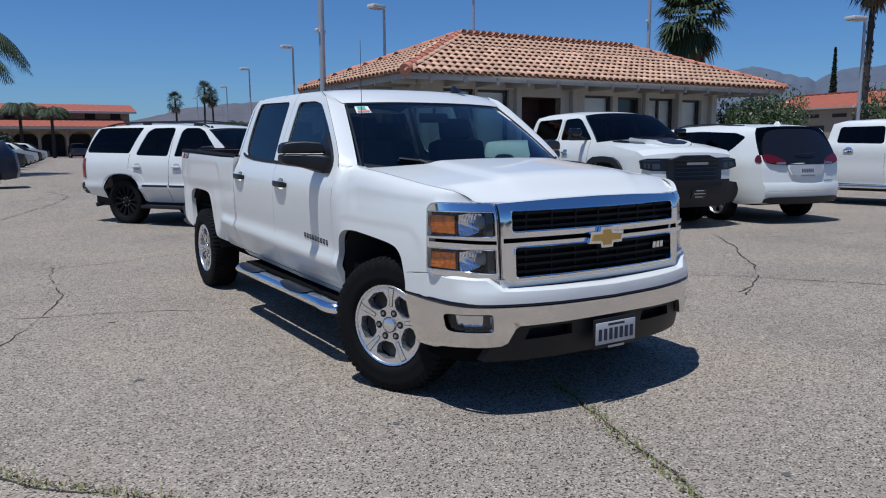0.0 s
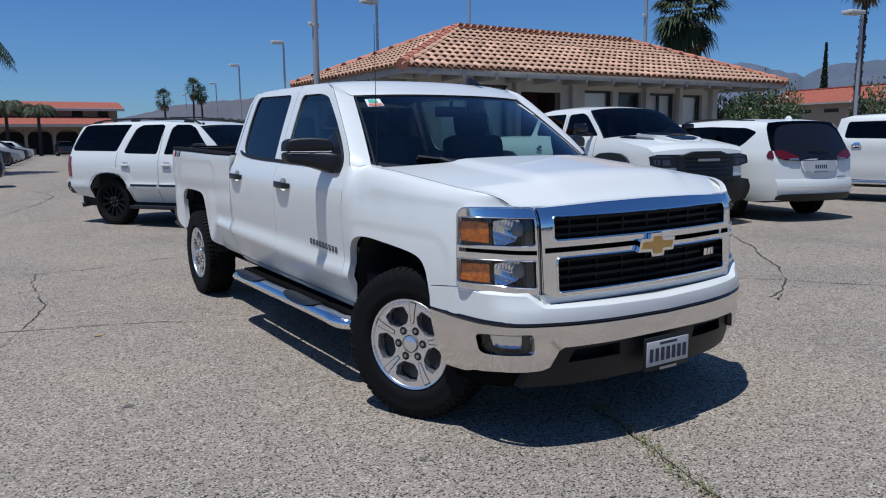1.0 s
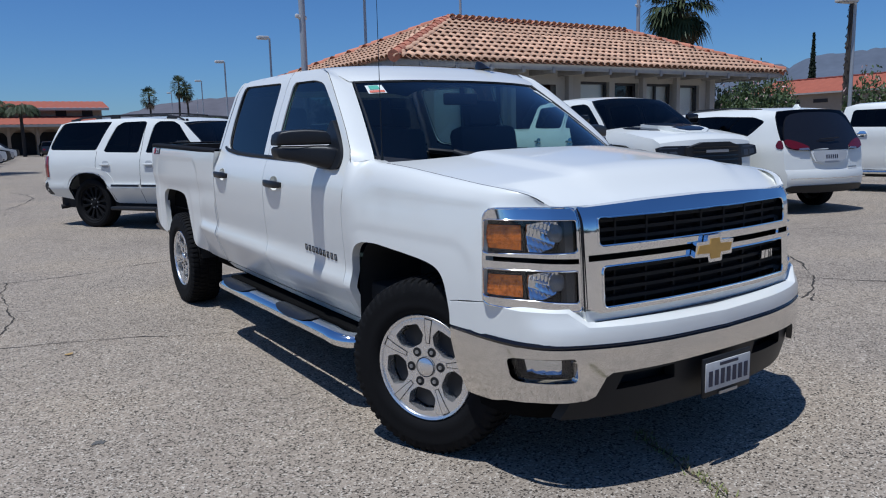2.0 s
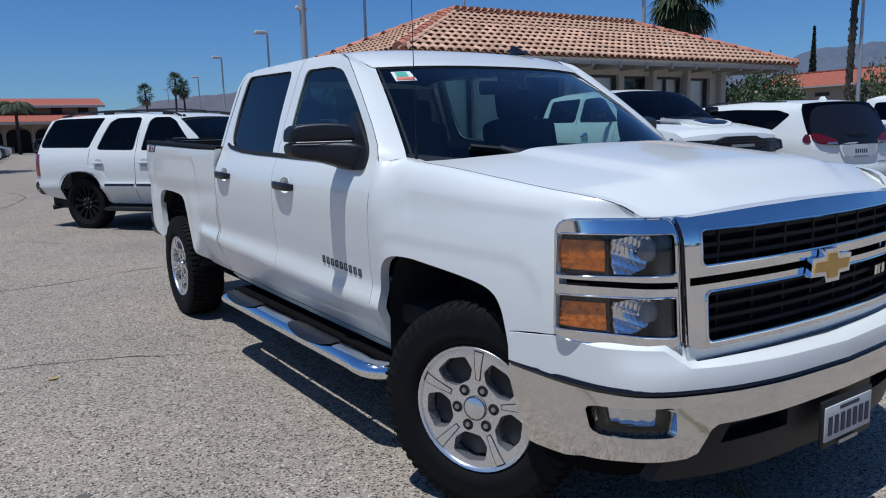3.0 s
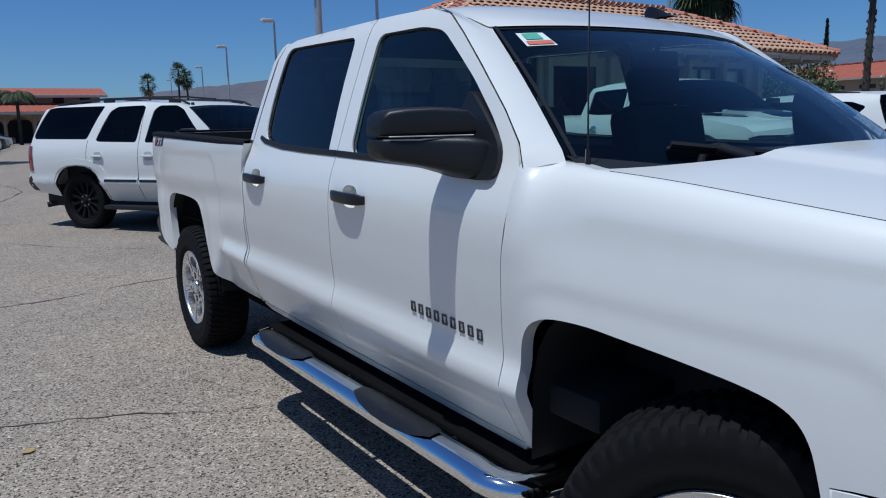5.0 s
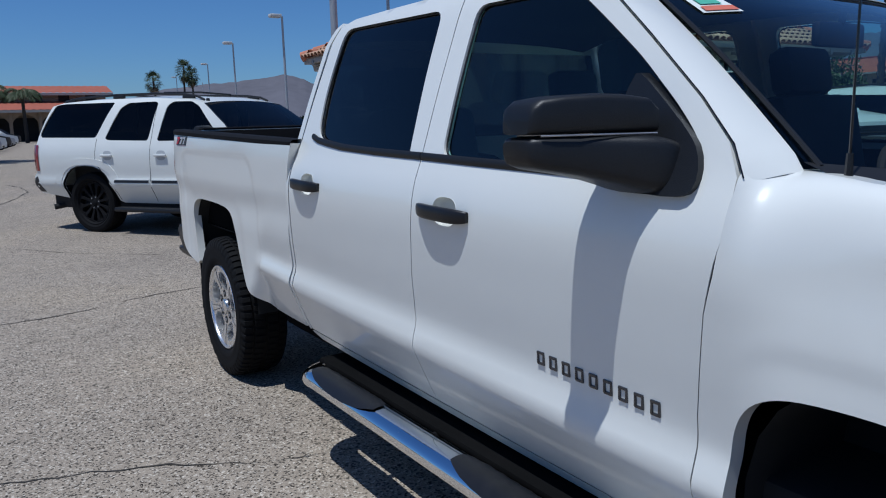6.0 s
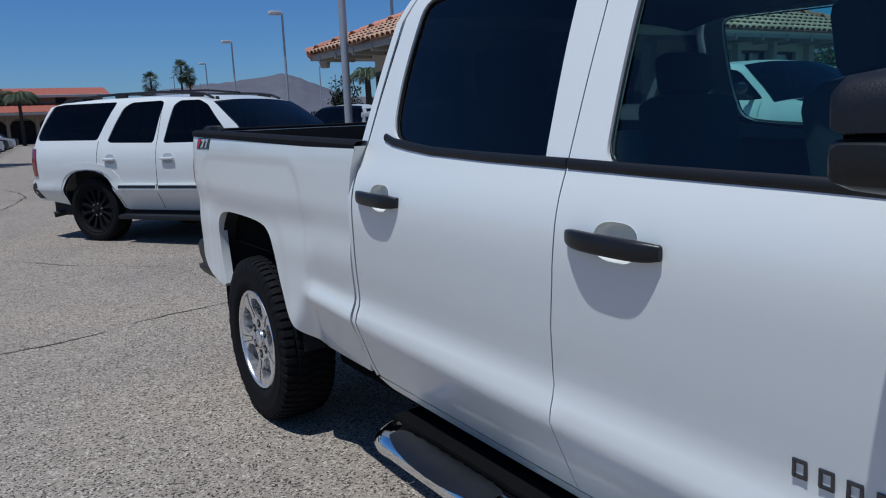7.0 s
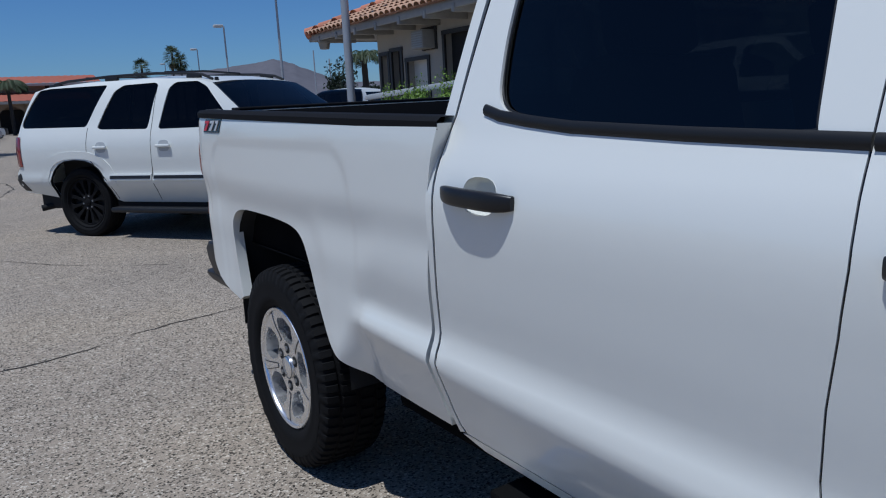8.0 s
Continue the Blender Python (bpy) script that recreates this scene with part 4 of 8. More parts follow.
def headlamp(s):
    """Two stacked lamp boxes in a chrome bezel: amber side, reflector bowl, clear lens."""
    lamp = new("headlamp")
    lamp.parent = TRUCK
    tagged(lamp, "stacked clear headlamp with amber corner and chrome bezel")

    def f(push, lean=0.06):
        g = on_face(push, lean)
        return lambda x, z: Vector((s * -1 * g(x, z).x, g(x, z).y, g(x, z).z))
    bezel = [(-0.925, 0.770), (-0.915, 0.752), (-0.80, 0.738), (-0.664, 0.733), (-0.668, 1.124), (-0.80, 1.127), (-0.912, 1.128), (-0.923, 1.10)]
    upper = [(-0.9225, 0.955), (-0.677, 0.958), (-0.677, 1.082), (-0.9205, 1.086)]
    lower = [(-0.9230, 0.786), (-0.677, 0.765), (-0.677, 0.889), (-0.9230, 0.897)]
    mid = [(-0.918, 0.928), (-0.672, 0.914), (-0.672, 0.934), (-0.918, 0.946)]
    part("bezel", sheet(bezel, f(0.012), 0.025, 0.040, (-s * 0.72, 0.69, 0), [upper, lower, mid]), CHROME, lamp)
    for hole in (upper, lower):
        z0, z1 = (hole[0][1] + hole[1][1]) / 2, (hole[2][1] + hole[3][1]) / 2
        zm = (z0 + z1) / 2
        part("lens", sheet(hole, f(0.004), 0.04, 0.0, FRONT_IN), GLASS_CLEAR, lamp)
        part("dark_housing", sheet([(-0.91, z0 - 0.02), (-0.68, z0 - 0.02), (-0.68, z1 + 0.02), (-0.91, z1 + 0.02)], f(-0.058), 0.05, 0.0, FRONT_IN), GRILLE_BLACK, lamp)
        part("amber_frame", sheet([(-0.9215, z0), (-0.828, z0), (-0.828, z1), (-0.9215, z1)], f(-0.024), 0.03, 0.02, FRONT_IN), GLOSS_BLACK, lamp)
        part("amber_reflector", sheet([(-0.9195, z0 + 0.018), (-0.840, z0 + 0.012), (-0.840, z1 - 0.022), (-0.9195, z1 - 0.020)], lambda x, z: f(-0.014 + 0.0065 * abs(math.sin(x * 230)) * abs(math.sin(z * 210)) - 0.004 * math.sin(z * 60))(x, z), 0.005, 0.01, FRONT_IN), AMBER, lamp)
        # fluted reflector: a bright wedge of facets under a dark hood, drawn to a point towards the grille
        wedge = [(-0.824, z0 + 0.008), (-0.790, z0 + 0.005), (-0.735, z0 + 0.022), (-0.712, zm + 0.004), (-0.722, z1 - 0.012), (-0.780, z1 - 0.008), (-0.824, z1 - 0.016)]
        bowl = sheet(wedge, lambda x, z: f(-0.052 + 0.030 * ((x + 0.735) / 0.085) ** 2 + 0.034 * (abs(z - zm) / 0.06) ** 1.5 + 0.0050 * abs(math.sin(z * 95 + x * 42)) + 0.0016 * math.sin(x * 420))(x, z), 0.004, 0.008, FRONT_IN)
        part("reflector_bowl", bowl, CHROME, lamp)
        bm = bmesh.new()
        c = f(-0.036)(-0.716, zm + 0.006)
        lathe(bm, [(-0.022, 0.034), (0.0, 0.034), (0.006, 0.030), (0.014, 0.019), (0.017, 0.0005)], 20, "x")
        bm.transform(Matrix.Translation(c) @ Matrix.Rotation(radians(-90), 4, "Z"))
        part("projector", bm, PROJECTOR, lamp)
        part("inner_blind", sheet([(-0.706, z0 - 0.01), (-0.674, z0 - 0.01), (-0.674, z1 + 0.01), (-0.706, z1 + 0.01)], f(-0.014), 0.03, 0.03, FRONT_IN), LAMP_BLIND, lamp)
        bm = bmesh.new()
        rim = resample(fillet(hole, 0.012, 3), 0.02)
        tube(bm, [f(0.013)(x, z) for x, z in rim + rim[:1]], 0.0030, 6, up=(0.3, -0.9, 0.3))
        part("chrome_lip", bm, CHROME, lamp)
    bm = bmesh.new()
    edge = resample(fillet(bezel, 0.02, 3), 0.03)
    tube(bm, [f(0.009)(x, z) for x, z in edge + edge[:1]], 0.0042, 8, up=(0.3, -0.9, 0.3))
    part("bezel_edge", bm, CHROME, lamp)
    bm = bmesh.new()
    tube(bm, [f(0.022)(-0.6635, z) for z in np.linspace(0.735, 1.122, 14)], 0.0034, 6, up=(1, 0, 0))
    part("lamp_gap", bm, GLOSS_BLACK, lamp)
    return lamp


LAMP_BLIND = material("lamp_blind", (0.035, 0.034, 0.033), 0.5, noise_scale=30, amount=0.2)
PROJECTOR = material("projector_glass", (0.16, 0.165, 0.17), 0.12, 0.0, noise_scale=60, amount=0.2, coat=0.6)
headlamp(1)
headlamp(-1)


def on_bumper(push=0.0, belly=0.03):
    """Maps (t, z) on to the bumper: t runs along its plan curve from the middle, signed."""
    xs = list(np.linspace(0, 0.932, 60))
    run = arc_points(bump_y, xs)

    def f(t, z):
        x = lerp(abs(t), run, xs)
        y = bump_y(x)
        dx = 0.01
        n = Vector((-(bump_y(min(x + dx, 0.932)) - bump_y(x - dx)), 2 * dx, 0))
        n = Vector((abs(n.x), -abs(n.y), 0)).normalized()
        bulge = push + belly * (1 - ((z - 0.55) / 0.22) ** 2) - belly
        p = Vector((x, y, z)) + n * bulge
        return Vector((math.copysign(p.x, t) if t else p.x, p.y, p.z))
    return f, run[-1]


bmap, blen = on_bumper()
BUMP_X = list(np.linspace(0, 0.932, 60))
BUMP_RUN = arc_points(bump_y, BUMP_X)


def run_at(y):
    """How far along the bumper's plan curve it passes a given y."""
    return lerp(y, [bump_y(x) for x in BUMP_X], BUMP_RUN)


cmap, _ = on_bumper(-0.004, 0.0)
# painted cap under the lamps
half_cap = [(0.69, 0.680), (0.76, 0.735), (1.0, 0.744), (run_at(-0.455), 0.7555), (run_at(-0.38), 0.7475), (run_at(-0.30), 0.7375), (blen, 0.731), (blen, 0.632), (0.9, 0.618)]
cap = half_cap + [(0, 0.612)] + [(-t, z) for t, z in reversed(half_cap)] + [(0, 0.670)]


def cap_map(t, z):
    p = cmap(t, z)
    p += Vector((0, 0.030 * smoothstep((z - 0.655) / 0.08), 0)) * (1 - smoothstep((abs(t) - 0.85) / 0.15))
    flush = smoothstep((p.y + 0.53) / 0.09)                # the corners run flush into the fenders
    side = math.copysign(abs(fender(p.y, z).x), t)
    return Vector((p.x + (side - p.x) * flush, p.y, p.z))


part("bumper_cap", sheet(cap, cap_map, 0.03, 0.015, FRONT_IN), PAINT, TRUCK)
# shelf from the cap back to lamps and grille
bm = bmesh.new()
rows = []
for k in range(61):
    t = run_at(-0.50) * (-1 + 2 * k / 60)
    a = abs(t)
    z = lerp(a, [0, 0.69, 0.76, 1.0, blen], [0.670, 0.680, 0.735, 0.744, 0.750])
    p = cap_map(t, z)
    x = p.x * 0.94
    back = Vector((x, max(p.y + 0.02, face_y(min(abs(x), 0.925)) - 0.03), z + 0.010))
    rows.append([bm.verts.new(p), bm.verts.new(p.lerp(back, 0.5) + Vector((0, 0, 0.006))), bm.verts.new(back), bm.verts.new(back + Vector((0, 0.05, 0.0)))])
for a, b in zip(rows, rows[1:]):
    for j in range(3):
        bm.faces.new((a[j], a[j + 1], b[j + 1], b[j]))
bmesh.ops.recalc_face_normals(bm, faces=bm.faces)
part("bumper_shelf", bm, PAINT, TRUCK)
# dark line between cap and chrome
bm = bmesh.new()
tube(bm, [cmap(blen * (-1 + k / 30), lerp(abs(-1 + k / 30) * blen, [0, 0.9, blen], [0.606, 0.611, 0.625])) + Vector((0, 0.012, 0)) for k in range(61)], 0.014, 6)
part("bumper_gap", bm, GLOSS_BLACK, TRUCK)
# chrome bumper with fog lamp openings and a wide lower intake
def bump_t(x):
    return lerp(x, BUMP_X, BUMP_RUN)


fogs = [[(s * bump_t(x), z) for x, z in fillet([(0.722, 0.472), (0.890, 0.466), (0.896, 0.560), (0.728, 0.568)], 0.02, 3)] for s in (-1, 1)]
chrome = [(-blen, 0.615), (-blen, 0.58), (-blen + 0.03, 0.44), (-blen + 0.055, 0.352), (-blen + 0.20, 0.356), (-1.05, 0.374), (-0.90, 0.388), (-0.78, 0.390), (-0.70, 0.395), (-0.665, 0.41), (-0.625, 0.485), (-0.60, 0.50), (0, 0.508), (0.60, 0.50), (0.625, 0.485), (0.665, 0.41), (0.70, 0.395),
          (0.78, 0.390), (0.90, 0.388), (1.05, 0.374), (blen - 0.20, 0.356), (blen - 0.055, 0.352), (blen - 0.03, 0.44), (blen, 0.58), (blen, 0.615), (0.9, 0.600), (0, 0.594), (-0.9, 0.600)]
bumper = part("front_bumper", sheet(chrome, bmap, 0.03, 0.03, FRONT_IN, fogs), CHROME_DUSTY, TRUCK, "dusty chrome front bumper with fog lamps")
for s, hole in zip((-1, 1), fogs):
    bm = bmesh.new()
    fmap, _ = on_bumper(-0.055)
    sheet(hole, fmap, 0.05, 0.0, FRONT_IN, bm=bm)
    part("fog_housing", bm, GLOSS_BLACK, bumper)
    bm = bmesh.new()
    gmap, _ = on_bumper(-0.018)
    sheet([(t * 1.0, 0.517 + (z - 0.517) * 0.94) for t, z in hole], gmap, 0.05, 0.0, FRONT_IN, bm=bm)
    part("fog_lens", bm, GLASS_CLEAR, bumper)
    bm = bmesh.new()
    sheet([(s * bump_t(x), z) for x, z in ((0.772, 0.494), (0.872, 0.488), (0.876, 0.548), (0.772, 0.552))],
          lambda t, z: on_bumper(-0.046 + 0.006 * abs(math.sin(t * 60)) + 0.15 * (z - 0.53))[0](t, z), 0.012, 0.01, FRONT_IN, bm=bm)
    part("fog_lamp", bm, CHROME, bumper, "small clear fog lamp")
# black lower intake, air dam and plate
vmap, _ = on_bumper(-0.035, 0.03)
intake = [(-0.80, 0.30), (0.80, 0.30), (0.74, 0.40), (0.66, 0.51), (-0.66, 0.51), (-0.74, 0.40)]
part("lower_intake", sheet(intake, vmap, 0.04, 0.05, FRONT_IN, [[(s * a, z) for a, z in ((0.26, 0.42), (0.56, 0.415), (0.53, 0.475), (0.27, 0.48))] for s in (-1, 1)]), BLACK_PLASTIC, TRUCK)
dmap, _ = on_bumper(-0.075, 0.0)
dam = [(-1.12, 0.285), (-0.6, 0.25), (0.6, 0.25), (1.12, 0.285), (1.18, 0.43), (0.75, 0.40), (0.5, 0.34), (-0.5, 0.34), (-0.75, 0.40), (-1.18, 0.43)]
part("air_dam", sheet(dam, lambda t, z: dmap(t, z) + Vector((0, 0.9 * max(0.0, 0.43 - z), 0)), 0.06, 0.06, FRONT_IN), MATTE_BLACK, TRUCK)
back_map, _ = on_bumper(-0.13, 0.0)
part("intake_backing", sheet([(-0.75, 0.28), (0.75, 0.28), (0.70, 0.53), (-0.70, 0.53)], back_map, 0.08, 0.0, FRONT_IN), DARK, TRUCK)
plate = new("number_plate")
plate.parent = TRUCK
tagged(plate, "white front number plate in a black frame")
bm = bmesh.new()
box(bm, (0.0, -0.905, 0.405), (0.315, 0.014, 0.165), bevel=0.005)
part("plate_frame", bm, BLACK_PLASTIC, plate)
bm = bmesh.new()
box(bm, (0.0, -0.913, 0.407), (0.295, 0.006, 0.120), bevel=0.002)
part("plate_blank", bm, PLATE_SHADED, plate)
for k in range(7):
    bm = bmesh.new()
    box(bm, (-0.118 + k * 0.039, -0.917, 0.400), (0.022, 0.004, 0.064))
    part("character_bar", bm, INK, plate)
for z, wdt, m in ((0.473, 0.12, INK), (0.350, 0.12, GREY_METAL)):
    bm = bmesh.new()
    box(bm, (0.0, -0.917, z - 0.02), (wdt, 0.004, 0.012))
    part("character_bar", bm, m, plate)

# running boards: chrome oval tubes with black tread pads
for s in (-1, 1):
    bm = bmesh.new()
    x0, x1 = s * 1.012, s * 0.86
    bend = [(x0 - s * 0.13 * (1 - math.cos(a)), 0.13 * math.sin(a)) for a in np.linspace(0.2, math.pi / 2, 7)]
    pts = [(x1 - s * 0.12, 0.58, 0.365)] + [(x, 0.72 - dy, 0.388 - 0.02 * dy / 0.13) for x, dy in reversed(bend)] + [(x0, y, 0.390) for y in np.linspace(0.74, 2.44, 16)]
    pts += [(x, 2.45 + dy, 0.388 - 0.02 * dy / 0.13) for x, dy in bend] + [(x1 - s * 0.12, 2.59, 0.365)]
    tube(bm, pts, 0.060, 16, 0.70)
    board = part("running_board", bm, CHROME, TRUCK, "chrome oval side step with black tread pads")
    for y0, y1 in ((0.94, 1.46), (1.93, 2.45)):
        bm = bmesh.new()
        rows = []
        for k in range(19):
            f = k / 18
            y = y0 + (y1 - y0) * f
            w = min(1.0, math.sin(math.pi * min(max(f, 0.02), 0.98)) ** 0.4)
            lift = 0.005 + (0.0025 if k % 2 else 0)
            rows.append([bm.verts.new((x0 + s * (0.060 + lift) * math.cos(a), y, 0.390 + (0.042 + lift) * math.sin(a))) for a in (radians(84 + c * w * 66) for c in (-1, -0.6, -0.2, 0.2, 0.6, 1))])
        for a, b in zip(rows, rows[1:]):
            for j in range(5):
                bm.faces.new((a[j], a[j + 1], b[j + 1], b[j]))
        bmesh.ops.recalc_face_normals(bm, faces=bm.faces)
        part("tread_pad", bm, HANDLE_BLACK, board)
    for y in (0.95, 1.7, 2.2):
        bm = bmesh.new()
        tube(bm, [(x0 - s * 0.02, y, 0.385), (s * 0.90, y, 0.395), (s * 0.72, y, 0.42)], 0.014, 6)
        part("step_bracket", bm, GRILLE_BLACK, board)
    # added black plates that stand in for the shade behind the step
    bm = bmesh.new()
    box(bm, (s * 0.788, 1.61, 0.405), (0.298, 2.02, 0.03), bevel=0.01)
    box(bm, (s * 0.64, 1.90, 0.50), (0.42, 2.60, 0.14), bevel=0.02)
    part("underbody_panel", bm, MATTE_BLACK, TRUCK)

# door mirrors
for s in (-1, 1):
    mirror = new("door_mirror")
    mirror.parent = TRUCK
    tagged(mirror, "large black plastic door mirror")
    def shell(stations, n=28, power=0.36):
        """A boxy moulding along x from (x, front, back, bottom, top) stations."""
        bm = bmesh.new()
        rows = []
        for x, y0, y1, z0, z1 in stations:
            ring = []
            for q in range(n):
                c, e = math.cos(q * math.tau / n), math.sin(q * math.tau / n)
                ring.append(bm.verts.new((s * x, (y0 + y1) / 2 + (y1 - y0) / 2 * math.copysign(abs(c) ** power, c), (z0 + z1) / 2 + (z1 - z0) / 2 * math.copysign(abs(e) ** power, e))))
            rows.append(ring)
        for a, b in zip(rows, rows[1:]):
            for q in range(n):
                bm.faces.new((a[q], a[(q + 1) % n], b[(q + 1) % n], b[q]))
        bm.faces.new(rows[0])
        bm.faces.new(rows[-1])
        bmesh.ops.recalc_face_normals(bm, faces=bm.faces)
        return bm
    upper = [(0.935, 0.815, 0.945, 1.371, 1.392), (0.943, 0.806, 0.950, 1.371, 1.424), (0.960, 0.810, 0.955, 1.371, 1.442), (1.00, 0.832, 0.960, 1.371, 1.449), (1.05, 0.856, 0.972, 1.371, 1.452), (1.118, 0.890, 1.000, 1.371, 1.449), (1.163, 0.908, 1.014, 1.371, 1.442), (1.180, 0.916, 1.016, 1.371, 1.428), (1.188, 0.928, 1.009, 1.372, 1.402)]
    lower = [(0.87, 0.762, 0.925, 1.246, 1.345), (0.905, 0.758, 0.930, 1.242, 1.350), (0.930, 0.760, 0.936, 1.240, 1.358), (0.952, 0.768, 0.942, 1.242, 1.364), (0.975, 0.784, 0.948, 1.248, 1.367), (1.00, 0.806, 0.954, 1.258, 1.367), (1.04, 0.840, 0.965, 1.272, 1.367), (1.09, 0.875, 0.990, 1.286, 1.367), (1.158, 0.904, 1.012, 1.299, 1.367), (1.179, 0.915, 1.016, 1.308, 1.366), (1.188, 0.928, 1.009, 1.325, 1.358)]
    part("housing", shell(upper), MIRROR_PLASTIC, mirror)
    part("mirror_arm", shell(lower, 28, 0.42), MIRROR_PLASTIC, mirror)
    bm = bmesh.new()
    sheet(smooth_loop([(0.935, 1.497), (0.912, 1.496), (0.83, 1.434), (0.755, 1.374), (0.718, 1.335), (0.704, 1.285), (0.712, 1.252), (0.745, 1.241), (0.88, 1.247), (0.955, 1.272), (0.96, 1.38)], 1), lambda y, z: Vector((s * (wd(y, z) + 0.018), y, z)), 0.03, 0.03, (-s, 0, 0), bm=bm)
    part("sail_panel", bm, MIRROR_PLASTIC, mirror)
    bm = bmesh.new()
    pts = [Vector((s * x, lerp(x, [0.952, 0.975, 1.0, 1.04, 1.09, 1.16, 1.18], [0.800, 0.815, 0.830, 0.848, 0.875, 0.905, 0.918]) - 0.002, 1.369)) for x in np.linspace(0.955, 1.170, 12)]
    tube(bm, pts, 0.0020, 6)
    part("cap_seam", bm, GREY_METAL, mirror)
    bm = bmesh.new()
    c = [Vector((s * x, y, z)) for x, y, z in ((0.975, 0.960, 1.30), (1.145, 1.016, 1.32), (1.145, 1.016, 1.424), (0.975, 0.962, 1.424))]
    bm.faces.new([bm.verts.new(p) for p in c])
    part("mirror_glass", bm, CHROME, mirror)

# antenna, roof fin, stickers
bm = bmesh.new()
rod(bm, (-0.827, 0.477, 1.27), (-0.827, 0.477, 1.33), 0.009, 0.006, 8)
rod(bm, (-0.827, 0.477, 1.33), (-0.827, 0.477, 2.06), 0.0026, 0.0016, 6)
part("antenna", bm, GLOSS_BLACK, TRUCK, "thin black whip antenna")
bm = bmesh.new()
rows = []
for k in range(9):
    f = k / 8
    h = 0.052 * smoothstep(f / 0.85) * (1.0 if f < 0.9 else 0.55) + 0.004
    w = 0.026 * (0.45 + 0.55 * math.sin(math.pi * min(0.95, 0.15 + 0.8 * f)))
    y, z = 1.22 + 0.17 * f, roof(8, 0.62).z - 0.004
    rows.append([bm.verts.new((0.44 + a * w, y + 0.02 * b, z + h * b)) for a, b in ((-1, 0), (-0.75, 0.45), (-0.2, 1), (0.2, 1), (0.75, 0.45), (1, 0))])
for a, b in zip(rows, rows[1:]):
    for j in range(5):
        bm.faces.new((a[j], a[j + 1], b[j + 1], b[j]))
bm.faces.new(rows[0])
bm.faces.new(rows[-1][::-1])
bmesh.ops.recalc_face_normals(bm, faces=bm.faces)
part("roof_fin", bm, GLOSS_BLACK, TRUCK, "black shark-fin aerial")
STICK_WHITE = material("sticker_white", (0.72, 0.76, 0.72), 0.6, noise_scale=90, amount=0.12)
STICK_GREEN = material("sticker_green", (0.10, 0.42, 0.30), 0.6, noise_scale=60, amount=0.2)
STICK_RED = material("sticker_red", (0.62, 0.16, 0.10), 0.6, noise_scale=60, amount=0.2)


def on_screen(u0, u1, v0, v1, lift):
    b = bmesh.new()
    q = [[b.verts.new(screen(u0 + (u1 - u0) * i / 4, v0 + (v1 - v0) * j / 2) + Vector((0, -0.003 - lift, 0.002 + lift * 0.6))) for i in range(5)] for j in range(3)]
    for j in range(2):
        for i in range(4):
            b.faces.new((q[j][i], q[j][i + 1], q[j + 1][i + 1], q[j + 1][i]))
    return b


sticker = part("window_sticker", on_screen(-0.905, -0.775, 0.805, 0.935, 0.0), STICK_WHITE, TRUCK, "small white, green and red sticker")
part("sticker_patch", on_screen(-0.885, -0.81, 0.865, 0.925, 0.003), STICK_GREEN, sticker)
part("sticker_patch", on_screen(-0.895, -0.785, 0.815, 0.85, 0.003), STICK_RED, sticker)
part("window_sticker", on_screen(0.86, 0.93, 0.70, 0.90, 0.0), STICK_WHITE, TRUCK, "white paper sticker")

# cabin: floor, dash, wheel, seats, inner mirror
bm = bmesh.new()
box(bm, (0, 1.55, 0.62), (1.70, 2.3, 0.10), bevel=0.02)
part("cabin_floor", bm, DARK, TRUCK)
bm = bmesh.new()
box(bm, (0, 0.55, 1.10), (1.70, 0.50, 0.28), bevel=0.06)
box(bm, (0.40, 0.62, 1.24), (0.42, 0.26, 0.10), bevel=0.04)
part("dashboard", bm, CABIN, TRUCK)
bm = bmesh.new()
c = Vector((0.40, 0.90, 1.12))
q = Matrix.Rotation(radians(65), 4, "X")
ring = [c + q @ Vector((0.185 * math.cos(a), 0.185 * math.sin(a), 0)) for a in np.linspace(0, math.tau, 29)]
tube(bm, ring, 0.015, 8, up=(0.3, 0.9, 0.3))
rod(bm, c, c + q @ Vector((0, 0, -0.25)), 0.035)
rod(bm, ring[0], ring[14], 0.016)
part("steering_wheel", bm, CABIN, TRUCK)


def seat(x, y):
    s = new("seat")
    s.parent = TRUCK
    b = bmesh.new()
    box(b, (x, y, 0.88), (0.50, 0.52, 0.18), bevel=0.05)
    part("cushion", b, CABIN, s)
    b = bmesh.new()
    box(b, (x, y + 0.30, 1.18), (0.48, 0.16, 0.56), Matrix.Rotation(radians(-12), 4, "X"), bevel=0.05)
    part("seat_back", b, CABIN, s)
    b = bmesh.new()
    box(b, (x, y + 0.37, 1.54), (0.27, 0.10, 0.17), Matrix.Rotation(radians(-10), 4, "X"), bevel=0.035)
    part("headrest", b, CABIN, s)


for x, y in ((-0.42, 0.96), (0.42, 0.96), (-0.45, 2.16), (0.45, 2.16)):
    seat(x, y)
bm = bmesh.new()
box(bm, (0, 0.97, 1.615), (0.24, 0.03, 0.07), bevel=0.012)
rod(bm, (0, 0.965, 1.64), (0, 0.955, 1.685), 0.010)
part("rear_view_mirror", bm, BLACK_PLASTIC, TRUCK)
bm = skin(13, lambda i, u: roof(1 + 28.5 * i / 12, u * 0.97) - Vector((0, 0, 0.038)), 12)
part("headliner", bm, CABIN, TRUCK)
both("door_card", lambda: sheet([(0.66, 0.60), (2.66, 0.60), (2.66, 1.27), (0.66, 1.24)], lambda y, z: Vector((-(wd(y, z) - 0.07), y, z)), 0.15, 0.01, (1, 0, 0)), CABIN)

